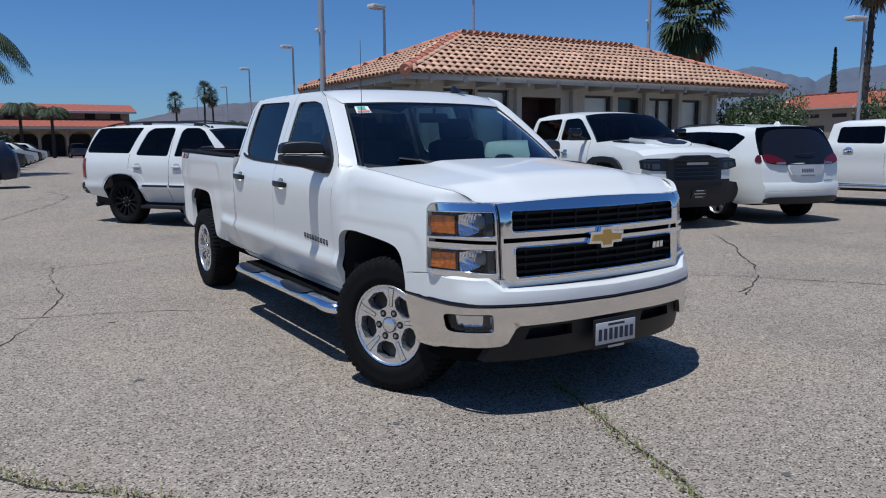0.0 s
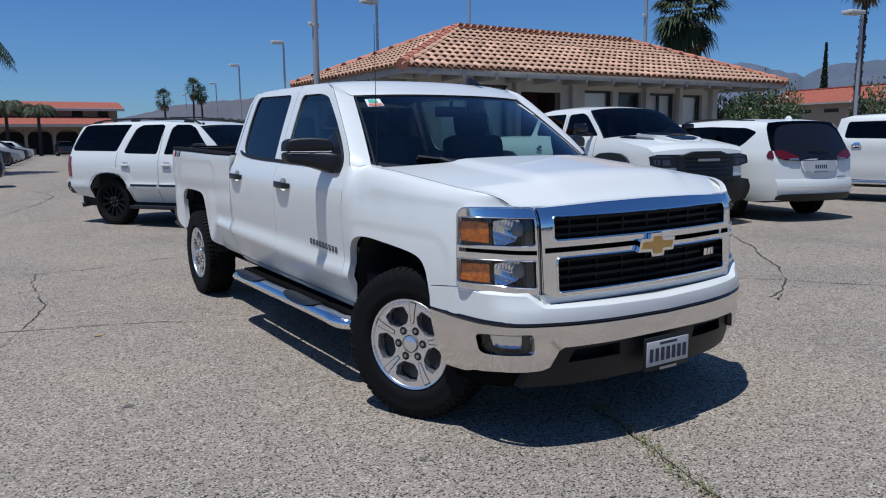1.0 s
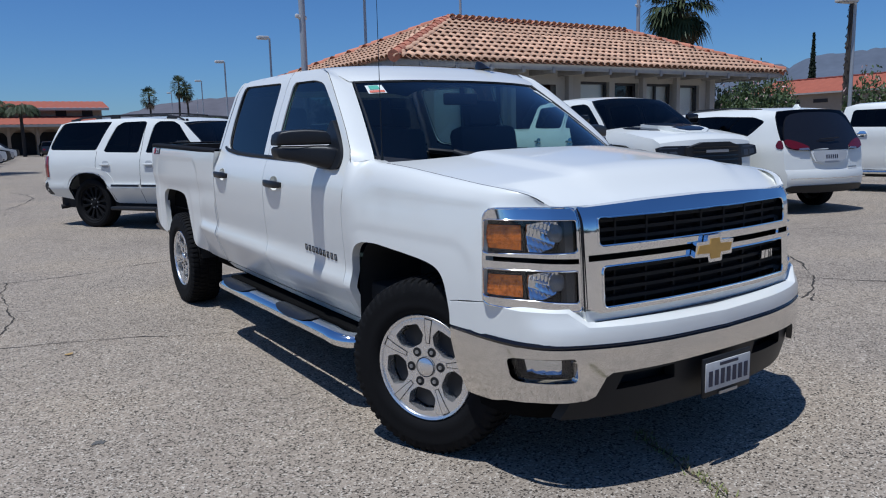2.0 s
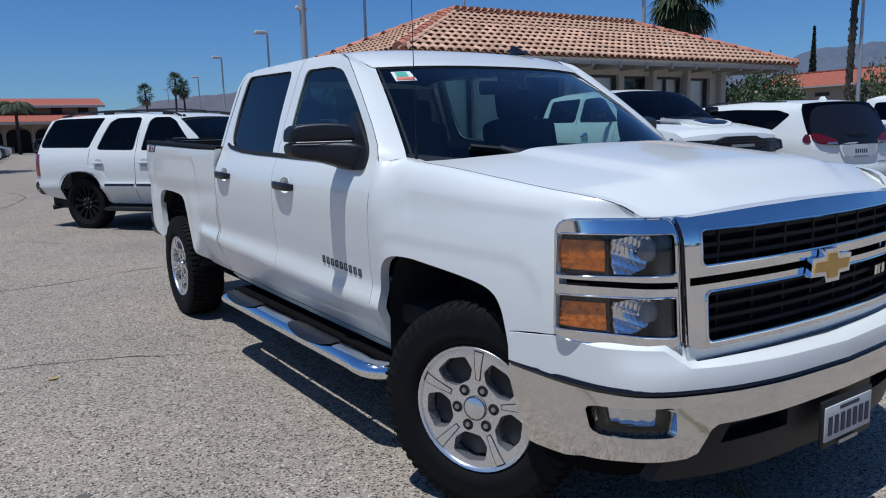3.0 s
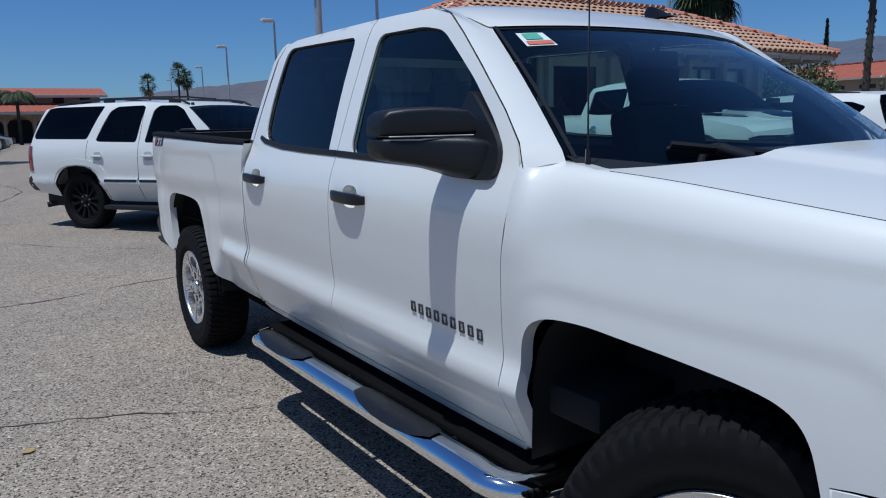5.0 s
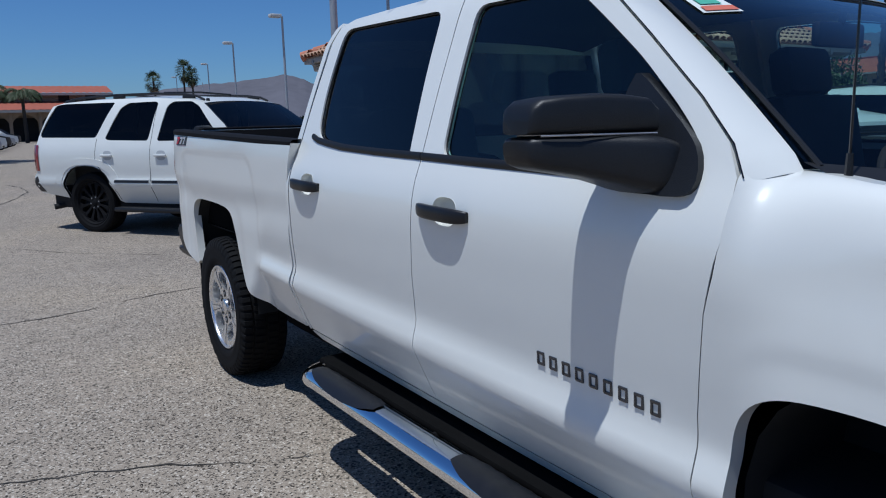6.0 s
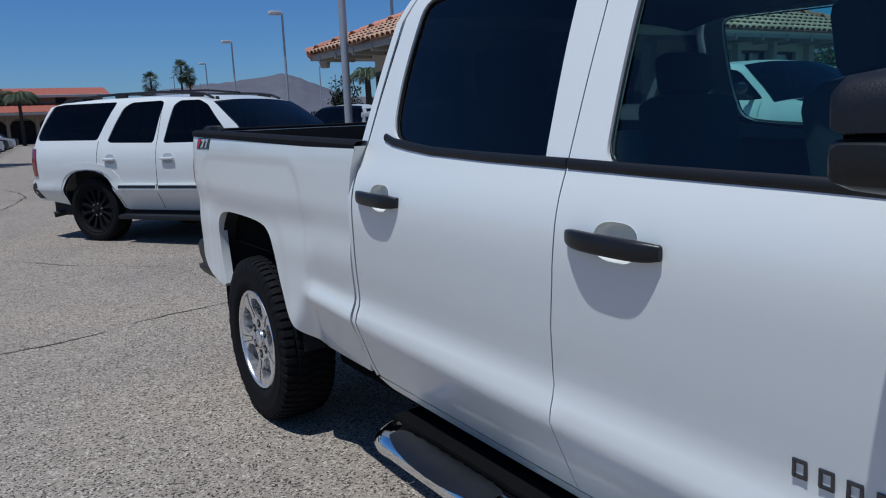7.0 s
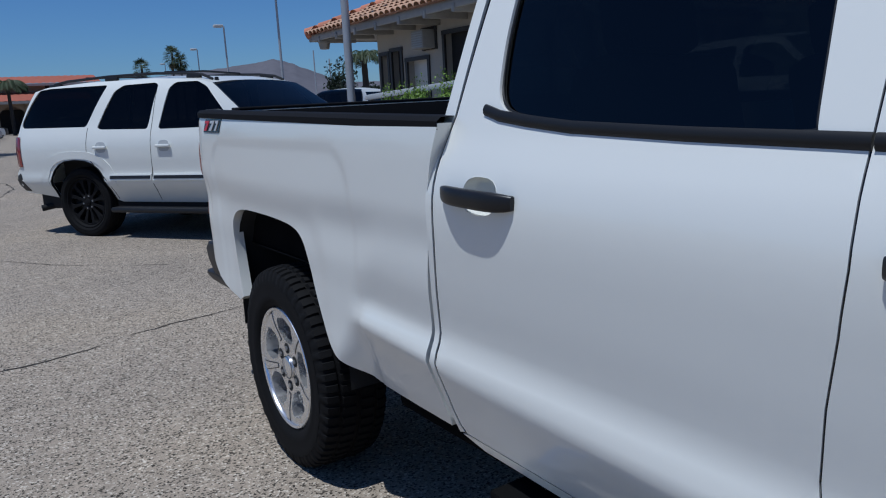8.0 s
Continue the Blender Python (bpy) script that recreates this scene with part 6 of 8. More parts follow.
# white pickup with black grille and hood scoop
def black_nose_pickup():
    top = [(-0.92, 0.42, "front_bumper"), (-0.98, 0.60, "front_bumper"), (-0.98, 0.80, "nose"), (-0.95, 1.05, "nose"), (-0.90, 1.20, "hood"), (-0.80, 1.27, "hood"), (-0.2, 1.37, "hood"), (0.32, 1.42, "windscreen"), (0.55, 1.60, "windscreen"), (0.92, 1.86, "windscreen"), (1.02, 1.915, "roof"), (1.3, 1.95, "roof"),
           (1.9, 1.97, "roof"), (2.4, 1.96, "roof"), (2.70, 1.91, "rear_window"), (2.80, 1.46, "tailgate"), (2.82, 1.44, "tailgate"), (4.78, 1.44, "tailgate"), (4.82, 1.40, "tailgate"), (4.84, 0.75, "rear_bumper"), (4.86, 0.60, "rear_bumper")]
    bottom = [(4.3, 0.60)] + list(reversed(arch(3.70, 0.52, 0.55, 1.09, 0.6))) + [(3.0, 0.52), (2.0, 0.50), (0.6, 0.50)] + list(reversed(arch(0.02, 0.52, 0.52, 1.09, 0.6))) + [(-0.6, 0.48)]
    c = Car("pickup_truck", pose(0, 0, 0), "white pickup truck with black grille and hood scoop", "pickup truck", PAINT_OTHER,
            ([0.40, 0.60, 0.75, 0.95, 1.15, 1.30, 1.42, 1.48, 1.70, 1.88, 1.98], [0.98, 1.02, 1.03, 1.02, 1.02, 1.0, 0.965, 0.94, 0.86, 0.79, 0.66]),
            ([-1.0, -0.92, -0.75, -0.5, 0.1, 2.7, 4.6, 4.87], [0.80, 0.87, 0.95, 0.985, 1.0, 1.0, 1.0, 0.97]), top, bottom, 0.05, 0.14)
    front = fillet([(1.58, 1.47), (1.60, 1.86), (1.18, 1.875), (1.02, 1.83), (0.55, 1.50), (0.52, 1.465)], 0.07)
    rear = fillet([(2.62, 1.49), (2.60, 1.86), (1.72, 1.875), (1.70, 1.47), (2.3, 1.475)], 0.07)
    c.body((front, rear), GLASS_PARKED)
    c.wheels((0.02, 3.70), 0.44, 0.31, 0.245, 6, GLOSS_BLACK, DARK, chunky=True)
    c.handle(1.30, 1.24, CHROME_DUSTY)
    c.handle(2.35, 1.24, CHROME_DUSTY)
    c.seam([(1.64, 1.85), (1.64, 1.0), (1.60, 0.52)])
    c.seam([(0.52, 1.43), (0.56, 1.0), (0.60, 0.52)])
    c.seam([(2.78, 1.44), (2.78, 0.55)])
    for s in (-1, 1):
        bm = bmesh.new()
        box(bm, (s * 1.17, 0.70, 1.60), (0.24, 0.10, 0.15), bevel=0.03)
        top_m = part("door_mirror", bm, GLOSS_BLACK, c.ob)
        bm = bmesh.new()
        box(bm, (s * 1.15, 0.71, 1.50), (0.30, 0.10, 0.08), bevel=0.03)
        box(bm, (s * 1.02, 0.68, 1.485), (0.16, 0.08, 0.05), bevel=0.015)
        part("mirror_base", bm, BLACK_PLASTIC, top_m)
        bm = sheet(arch(0.02, 0.62, 0.46, 1.19, 0.6) + list(reversed(arch(0.02, 0.52, 0.50, 1.09, 0.6))), lambda y, z: Vector((s * (c.w(y, z) + 0.05), y, z)), 0.06, 0.06, (-s, 0, 0))
        part("arch_flare", bm, BLACK_PLASTIC, c.ob)
        bm = sheet(arch(3.70, 0.62, 0.50, 1.19, 0.6) + list(reversed(arch(3.70, 0.52, 0.54, 1.09, 0.6))), lambda y, z: Vector((s * (c.w(y, z) + 0.05), y, z)), 0.06, 0.06, (-s, 0, 0))
        part("arch_flare", bm, BLACK_PLASTIC, c.ob)
        lamp = c.patch("headlamp", [(s * 0.42, 0.95), (s * 0.80, 0.96), (s * 0.985, 1.00), (s * 0.985, 1.13), (s * 0.84, 1.16), (s * 0.42, 1.16)], HANDLE_BLACK, True, 0.014, 0.03)
        c.patch("lamp_strip", [(s * 0.64, 1.115), (s * 0.94, 1.115), (s * 0.94, 1.132), (s * 0.64, 1.132)], SMOKED_LAMP, True, 0.018, 0.005, parent=lamp)
        c.patch("lamp_bowl", [(s * 0.66, 0.985), (s * 0.78, 0.985), (s * 0.78, 1.075), (s * 0.66, 1.075)], SMOKED_LAMP, True, 0.016, 0.004, parent=lamp)
        c.patch("lamp_bowl", [(s * 0.82, 1.00), (s * 0.93, 1.01), (s * 0.93, 1.085), (s * 0.82, 1.08)], SMOKED_LAMP, True, 0.016, 0.004, parent=lamp)
    g = c.patch("grille", smooth_loop([(-0.52, 0.74), (0.52, 0.74), (0.56, 0.92), (0.50, 1.205), (-0.50, 1.205), (-0.56, 0.92)], 1), BLACK_PLASTIC, True, 0.05, 0.10, "bold black grille", zmax=1.05)
    for k in range(5):
        z = 0.86 + 0.065 * k
        c.patch("grille_bar", [(-0.44, z), (0.44, z), (0.44, z + 0.02), (-0.44, z + 0.02)], GLOSS_BLACK, True, 0.064, 0.02, parent=g, zmax=1.05)
    c.patch("grille_badge", [(-0.22, 1.05), (0.22, 1.05), (0.22, 1.09), (-0.22, 1.09)], GREY_METAL, True, 0.072, 0.01, parent=g, zmax=1.05)
    b = c.patch("front_bumper", smooth_loop([(-0.90, 0.36), (0.90, 0.36), (0.97, 0.58), (0.88, 0.80), (-0.88, 0.80), (-0.97, 0.58)], 1), BLACK_PLASTIC, True, 0.10, 0.14, "black front bumper")
    c.patch("bumper_slot", [(-0.5, 0.70), (0.5, 0.70), (0.5, 0.76), (-0.5, 0.76)], DARK, True, 0.104, 0.01, parent=b)
    c.patch("plate_blank", [(-0.15, 0.50), (0.15, 0.50), (0.15, 0.65), (-0.15, 0.65)], GLOSS_BLACK, True, 0.115, 0.012, parent=b)
    for z, k in ((0.625, 0.08), (0.575, 0.11), (0.52, 0.08)):
        c.patch("plate_bar", [(-k, z), (k, z), (k, z + 0.016), (-k, z + 0.016)], PLATE, True, 0.119, 0.002, parent=b)
    # hood scoop and matt black stripes
    def on_hood(x, y, lift):
        z = lerp(y, [-0.90, -0.80, -0.2, 0.32], [1.20, 1.27, 1.37, 1.42])
        p = c.put(x / c.w(y, z), y, z)
        return Vector((x, p.y, p.z + lift))
    bm = sheet(smooth_loop([(-0.33, -0.62), (0.33, -0.62), (0.42, -0.10), (0.46, 0.22), (-0.46, 0.22), (-0.42, -0.10)], 1), lambda x, y: on_hood(x, y, 0.045 * smoothstep((y + 0.66) / 0.25) + 0.006), 0.07, 0.05, (0, 0, -1))
    hoodtop = part("hood_scoop", bm, PAINT_OTHER, c.ob, "raised hood scoop with black vent")
    bm = sheet(smooth_loop([(-0.24, -0.56), (0.24, -0.56), (0.30, -0.30), (-0.30, -0.30)], 1), lambda x, y: on_hood(x, y, 0.045 * smoothstep((y + 0.66) / 0.25) + 0.012), 0.07, 0.01, (0, 0, -1))
    part("scoop_vent", bm, GLOSS_BLACK, hoodtop)
    for s in (-1, 1):
        bm = sheet(smooth_loop([(s * 0.40, -0.36), (s * 0.66, -0.22), (s * 0.80, 0.24), (s * 0.44, 0.26)], 1), lambda x, y: on_hood(x, y, 0.008), 0.07, 0.01, (0, 0, -1))
        part("hood_decal", bm, GLOSS_BLACK, c.ob)
    bm = sheet(smooth_loop([(-0.36, -0.28), (0.36, -0.28), (0.44, 0.22), (-0.44, 0.22)], 1), lambda x, y: on_hood(x, y, 0.057), 0.07, 0.004, (0, 0, -1))
    part("hood_decal", bm, GLOSS_BLACK, hoodtop)
    for y, z in ((4.85, 1.1),):
        for s in (-1, 1):
            c.patch("tail_lamp", [(s * 0.82, 0.95), (s * 0.98, 0.95), (s * 0.98, 1.35), (s * 0.82, 1.35)], RED_LENS, False)
    a = radians(-9.8)
    f = Matrix.Rotation(a, 4, "Z") @ Vector((0, -1.06, 0))
    c.ob.matrix_basis = Matrix.Translation((9.90 - f.x, 8.00 - f.y, 0)) @ Matrix.Rotation(a, 4, "Z")


black_nose_pickup()


# white minivan, seen from its left rear
def minivan():
    top = [(-0.90, 0.35, "front"), (-0.95, 0.55, "front"), (-0.90, 0.80, "front"), (-0.72, 0.92, "hood"), (0.05, 1.08, "windscreen"), (0.55, 1.38, "windscreen"), (1.05, 1.60, "windscreen"), (1.25, 1.655, "roof"), (1.7, 1.70, "roof"), (2.5, 1.72, "roof"), (3.4, 1.69, "roof"), (3.72, 1.655, "rear_window"), (3.98, 1.18, "tailgate"),
           (4.05, 1.05, "tailgate"), (4.09, 0.72, "rear_bumper"), (4.13, 0.64, "rear_bumper"), (4.12, 0.46, "rear_bumper"), (4.05, 0.36, "rear_bumper")]
    bottom = [(3.6, 0.32)] + list(reversed(arch(3.09, 0.40, 0.34, 0.78))) + [(2.6, 0.26), (0.5, 0.26)] + list(reversed(arch(0.0, 0.40, 0.34, 0.78))) + [(-0.5, 0.30)]
    c = Car("minivan", pose(0, 0, 0), "white minivan with dark rear windows and red tail lamps", "minivan", PAINT_OTHER,
            ([0.25, 0.45, 0.65, 0.85, 1.00, 1.12, 1.20, 1.45, 1.62, 1.72], [0.93, 0.985, 1.005, 1.0, 0.995, 0.975, 0.95, 0.87, 0.79, 0.62]),
            ([-0.95, -0.85, -0.6, -0.2, 0.6, 2.9, 3.5, 3.9, 4.05, 4.17], [0.74, 0.82, 0.92, 0.97, 1.0, 1.0, 0.965, 0.89, 0.83, 0.78]), top, bottom, 0.03, 0.13)
    win = fillet([(0.55, 1.22), (0.95, 1.46), (1.35, 1.595), (2.4, 1.61), (3.35, 1.575), (3.62, 1.50), (3.40, 1.30), (3.22, 1.20), (2.2, 1.17), (1.2, 1.165)], 0.07)
    c.body((win,), GLASS_PARKED)
    c.wheels((0.0, 3.09), 0.35, 0.23, 0.23, 5, GREY_METAL, DARK)
    c.handle(1.35, 1.02, PAINT_OTHER)
    c.handle(2.25, 1.02, PAINT_OTHER)
    c.mirror(0.55, 1.18, BLACK_PLASTIC, (0.20, 0.14, 0.15))
    c.patch("rear_glass", smooth_loop([(-0.72, 1.035), (-0.40, 1.02), (0.40, 1.02), (0.72, 1.035), (0.80, 1.12), (0.745, 1.32), (0.62, 1.55), (0.45, 1.625), (0.0, 1.64), (-0.45, 1.625), (-0.62, 1.55), (-0.745, 1.32), (-0.80, 1.12)], 1), GLOSS_BLACK, False, 0.034, 0.03, "dark rear glass")
    for s in (-1, 1):
        # red lamp in the lower corner of the glass, with a pale strip under it
        lamp = c.patch("tail_lamp", smooth_loop([(s * 0.40, 1.075), (s * 0.46, 1.045), (s * 0.70, 1.045), (s * 0.795, 1.10), (s * 0.79, 1.20), (s * 0.70, 1.205), (s * 0.50, 1.135)], 1), DEEP_RED, False, 0.042, 0.02)
        c.patch("lamp_strip", [(s * 0.42, 1.035), (s * 0.60, 1.035), (s * 0.60, 1.06), (s * 0.44, 1.068)], GREY_METAL, False, 0.046, 0.01, parent=lamp)
        bm = sheet(smooth_loop([(3.92, 1.07), (4.06, 1.04), (4.0, 1.19), (3.94, 1.19)], 1), lambda y, z: Vector((s * (c.w(y, z) + 0.010), y, z)), 0.05, 0.01, (-s, 0, 0))
        part("tail_lamp_wing", bm, DEEP_RED, c.ob)
        bm = bmesh.new()
        tube(bm, [(s * 0.60, 3.3, 1.70), (s * 0.62, 2.6, 1.745), (s * 0.62, 1.7, 1.74), (s * 0.60, 1.4, 1.70)], 0.016, 6)
        part("roof_rail", bm, BLACK_PLASTIC, c.ob)
    c.patch("plate_recess", smooth_loop([(-0.30, 0.80), (0.30, 0.80), (0.40, 0.98), (0.36, 1.05), (-0.36, 1.05), (-0.40, 0.98)], 1), PAINT_OTHER, False, 0.030, 0.03)
    r = c.patch("plate_panel", smooth_loop([(-0.28, 0.82), (0.28, 0.82), (0.36, 0.97), (0.33, 1.02), (-0.33, 1.02), (-0.36, 0.97)], 1), LAMP_GREY, False, 0.036, 0.008)
    p = c.patch("number_plate", [(-0.15, 0.85), (0.15, 0.85), (0.15, 0.99), (-0.15, 0.99)], PLATE, False, 0.044, 0.008, "white rear number plate", parent=r)
    for k in range(6):
        x = -0.11 + k * 0.044
        bm_outline = [(x - 0.013, 0.89), (x + 0.013, 0.89), (x + 0.013, 0.95), (x - 0.013, 0.95)]
        c.patch("character_bar", bm_outline, INK, False, 0.047, 0.002, parent=r)
    c.patch("lower_valance", smooth_loop([(-0.78, 0.34), (0.78, 0.34), (0.80, 0.46), (0.5, 0.47), (-0.5, 0.47), (-0.80, 0.46)], 1), BLACK_PLASTIC, False, 0.02, 0.02)
    c.patch("badge_bar", [(-0.62, 0.73), (-0.40, 0.73), (-0.40, 0.75), (-0.62, 0.75)], GREY_METAL, False, 0.012, 0.003)
    bm = bmesh.new()
    box(bm, (0, 3.45, 1.745), (0.06, 0.18, 0.07), bevel=0.02, taper=0.4)
    part("roof_fin", bm, PAINT_OTHER, c.ob)
    bm = bmesh.new()
    tube(bm, [(-0.2, 4.15, 1.22), (0.0, 4.17, 1.21), (0.2, 4.15, 1.20)], 0.010, 6)
    part("rear_wiper", bm, BLACK_PLASTIC, c.ob)
    bm = bmesh.new()
    tube(bm, [c.put(-1 + 0.1 * k, 4.17, 0.58) + Vector((0, 0.015, 0)) for k in range(21)], 0.008, 5)
    part("bumper_trim", bm, CHROME_DUSTY, c.ob)
    a = radians(-14) + math.pi                                # faces away
    f = Matrix.Rotation(a, 4, "Z") @ Vector((0, 4.28, 0))
    c.ob.matrix_basis = Matrix.Translation((12.05 - f.x, 7.30 - f.y, 0)) @ Matrix.Rotation(a, 4, "Z")


minivan()


# white pickup beyond the minivan
def far_pickup():
    top = [(-0.92, 0.45, "front"), (-0.98, 0.60, "front"), (-0.96, 1.05, "front"), (-0.88, 1.18, "hood"), (0.30, 1.34, "windscreen"), (0.90, 1.74, "windscreen"), (1.02, 1.80, "roof"), (1.9, 1.86, "roof"), (2.55, 1.84, "roof"), (2.74, 1.79, "rear_window"), (2.82, 1.40, "tailgate"), (4.7, 1.38, "tailgate"), (4.78, 1.32, "tailgate"), (4.80, 0.75, "rear_bumper"), (4.90, 0.66, "rear_bumper"), (4.86, 0.55, "rear_bumper")]
    bottom = [(4.3, 0.55)] + list(reversed(arch(3.60, 0.46, 0.52, 0.98, 0.7))) + [(2.9, 0.48), (0.6, 0.46)] + list(reversed(arch(0.0, 0.46, 0.50, 0.96, 0.7))) + [(-0.6, 0.46)]
    c = Car("pickup_truck", pose(0, 0, 0), "white pickup truck with chrome bumper parked beyond the minivan", "pickup truck", PAINT_OTHER,
            ([0.40, 0.60, 0.75, 0.95, 1.15, 1.30, 1.38, 1.44, 1.66, 1.82, 1.93], [0.94, 0.99, 1.0, 0.995, 1.0, 0.985, 0.955, 0.93, 0.86, 0.80, 0.66]),
            ([-1.0, -0.92, -0.75, -0.5, 0.1, 2.7, 4.6, 4.9], [0.80, 0.87, 0.95, 0.985, 1.0, 1.0, 1.0, 0.97]), top, bottom, 0.04, 0.10)
    front = fillet([(1.55, 1.35), (1.57, 1.73), (1.15, 1.735), (1.0, 1.70), (0.52, 1.37), (0.6, 1.335)], 0.07)
    rear = fillet([(2.62, 1.37), (2.58, 1.725), (1.68, 1.735), (1.66, 1.35)], 0.07)
    c.body((front, rear), GLASS_PARKED)
    c.wheels((0.0, 3.60), 0.39, 0.26, 0.23, 6, ALUMINIUM, DARK)
    c.handle(1.35, 1.22, CHROME)
    c.handle(2.35, 1.22, CHROME)
    c.seam([(1.62, 1.78), (1.62, 0.48)])
    c.seam([(2.78, 1.40), (2.78, 0.50)])
    c.mirror(0.66, 1.45, BLACK_PLASTIC)
    for s in (-1, 1):
        bm = bmesh.new()
        tube(bm, [(s * 0.85, 0.6, 0.42), (s * 1.0, 0.8, 0.42), (s * 1.0, 2.5, 0.42), (s * 0.85, 2.7, 0.42)], 0.045, 10)
        part("running_board", bm, CHROME, c.ob)
        c.patch("tail_lamp", [(s * 0.82, 0.90), (s * 0.98, 0.90), (s * 0.98, 1.28), (s * 0.82, 1.28)], RED_LENS, False)
    a = radians(12)
    f = Matrix.Rotation(a, 4, "Z") @ Vector((-0.95, 2.78, 0))
    c.ob.matrix_basis = Matrix.Translation((16.3 - f.x, 9.5 - f.y, 0)) @ Matrix.Rotation(a, 4, "Z")


far_pickup()


# ---- buildings ----
STUCCO = material("grey_stucco", (0.42, 0.39, 0.34), 0.9, noise_scale=3, amount=0.12, fine_scale=40, fine=0.1, bump=0.4, bump_scale=60)
STUCCO_LIGHT = material("cream_stucco", (0.52, 0.47, 0.38), 0.9, noise_scale=2, amount=0.12, fine_scale=30, fine=0.08, bump=0.3, bump_scale=60)
# tan wall colour with the shade of the roof overhangs mixed in
STUCCO_TAN_SHADED = material("shaded_tan_stucco", (0.30, 0.245, 0.185), 0.9, noise_scale=3, amount=0.15, bump=0.3, bump_scale=60)
TIMBER = material("grey_painted_timber", (0.34, 0.33, 0.31), 0.7, noise_scale=8, amount=0.2, bump=0.3, bump_scale=80)
CLAY = material("clay_tile", (0.66, 0.405, 0.26), 0.85, noise_scale=6, amount=0.16, fine_scale=45, fine=0.14, vary=0.26, bump=0.3, bump_scale=70)
CLAY_RIDGE = material("ridge_clay", (0.52, 0.20, 0.12), 0.85, noise_scale=6, amount=0.2, fine_scale=45, fine=0.14, vary=0.2, bump=0.3, bump_scale=70)
TILE_BED = material("dark_tile_bed", (0.32, 0.19, 0.13), 0.95, noise_scale=6, amount=0.2)
CLAY_DARK = material("dark_clay_tile", (0.17, 0.035, 0.025), 0.85, noise_scale=3, amount=0.2)
CLAY_RED = material("red_clay_tile", (0.35, 0.098, 0.056), 0.85, noise_scale=1.2, amount=0.2, fine_scale=12, fine=0.2)
BLIND = material("pale_blind", (0.70, 0.69, 0.65), 0.7, noise_scale=2, amount=0.08, fine_scale=50, fine=0.05)
DARK_FRAME = material("dark_frame", (0.03, 0.03, 0.032), 0.5, noise_scale=8, amount=0.2)
MAROON = material("maroon_door", (0.055, 0.024, 0.024), 0.6, noise_scale=4, amount=0.25)
# near-black colour paints the darkness of unlit rooms on flat sheets
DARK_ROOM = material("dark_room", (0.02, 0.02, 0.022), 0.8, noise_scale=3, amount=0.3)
GREY_BOARD = material("pale_grey_board", (0.46, 0.48, 0.49), 0.6, noise_scale=4, amount=0.12, fine_scale=40, fine=0.06)
PANE = glass("shop_pane", (0.92, 0.94, 0.94))


def flat(bm, pts):
    bm.faces.new([bm.verts.new(p) for p in pts])


def tile_mesh(n=6):
    """A tapered half-barrel tile, its butt end at the origin, running up +y."""
    verts, faces = [], []
    for y, r, z in ((0.0, 0.104, 0.024), (0.43, 0.084, 0.0)):
        for k in range(n + 1):
            a = math.pi * k / n
            verts.append((r * math.cos(a), y, z + r * 0.80 * math.sin(a)))
    for k in range(n + 1):
        a = math.pi * k / n
        verts.append((0.090 * math.cos(a), 0.0, 0.024 + 0.070 * math.sin(a)))
    for k in range(n):
        faces.append((k, k + 1, n + 2 + k, n + 1 + k))
        faces.append((k, 2 * n + 2 + k, 2 * n + 3 + k, k + 1))
    me = bpy.data.meshes.new("roof_tile")
    me.from_pydata(verts, [], faces)
    me.polygons.foreach_set("use_smooth", [True] * len(faces))
    me.materials.append(CLAY)
    return me, verts, faces


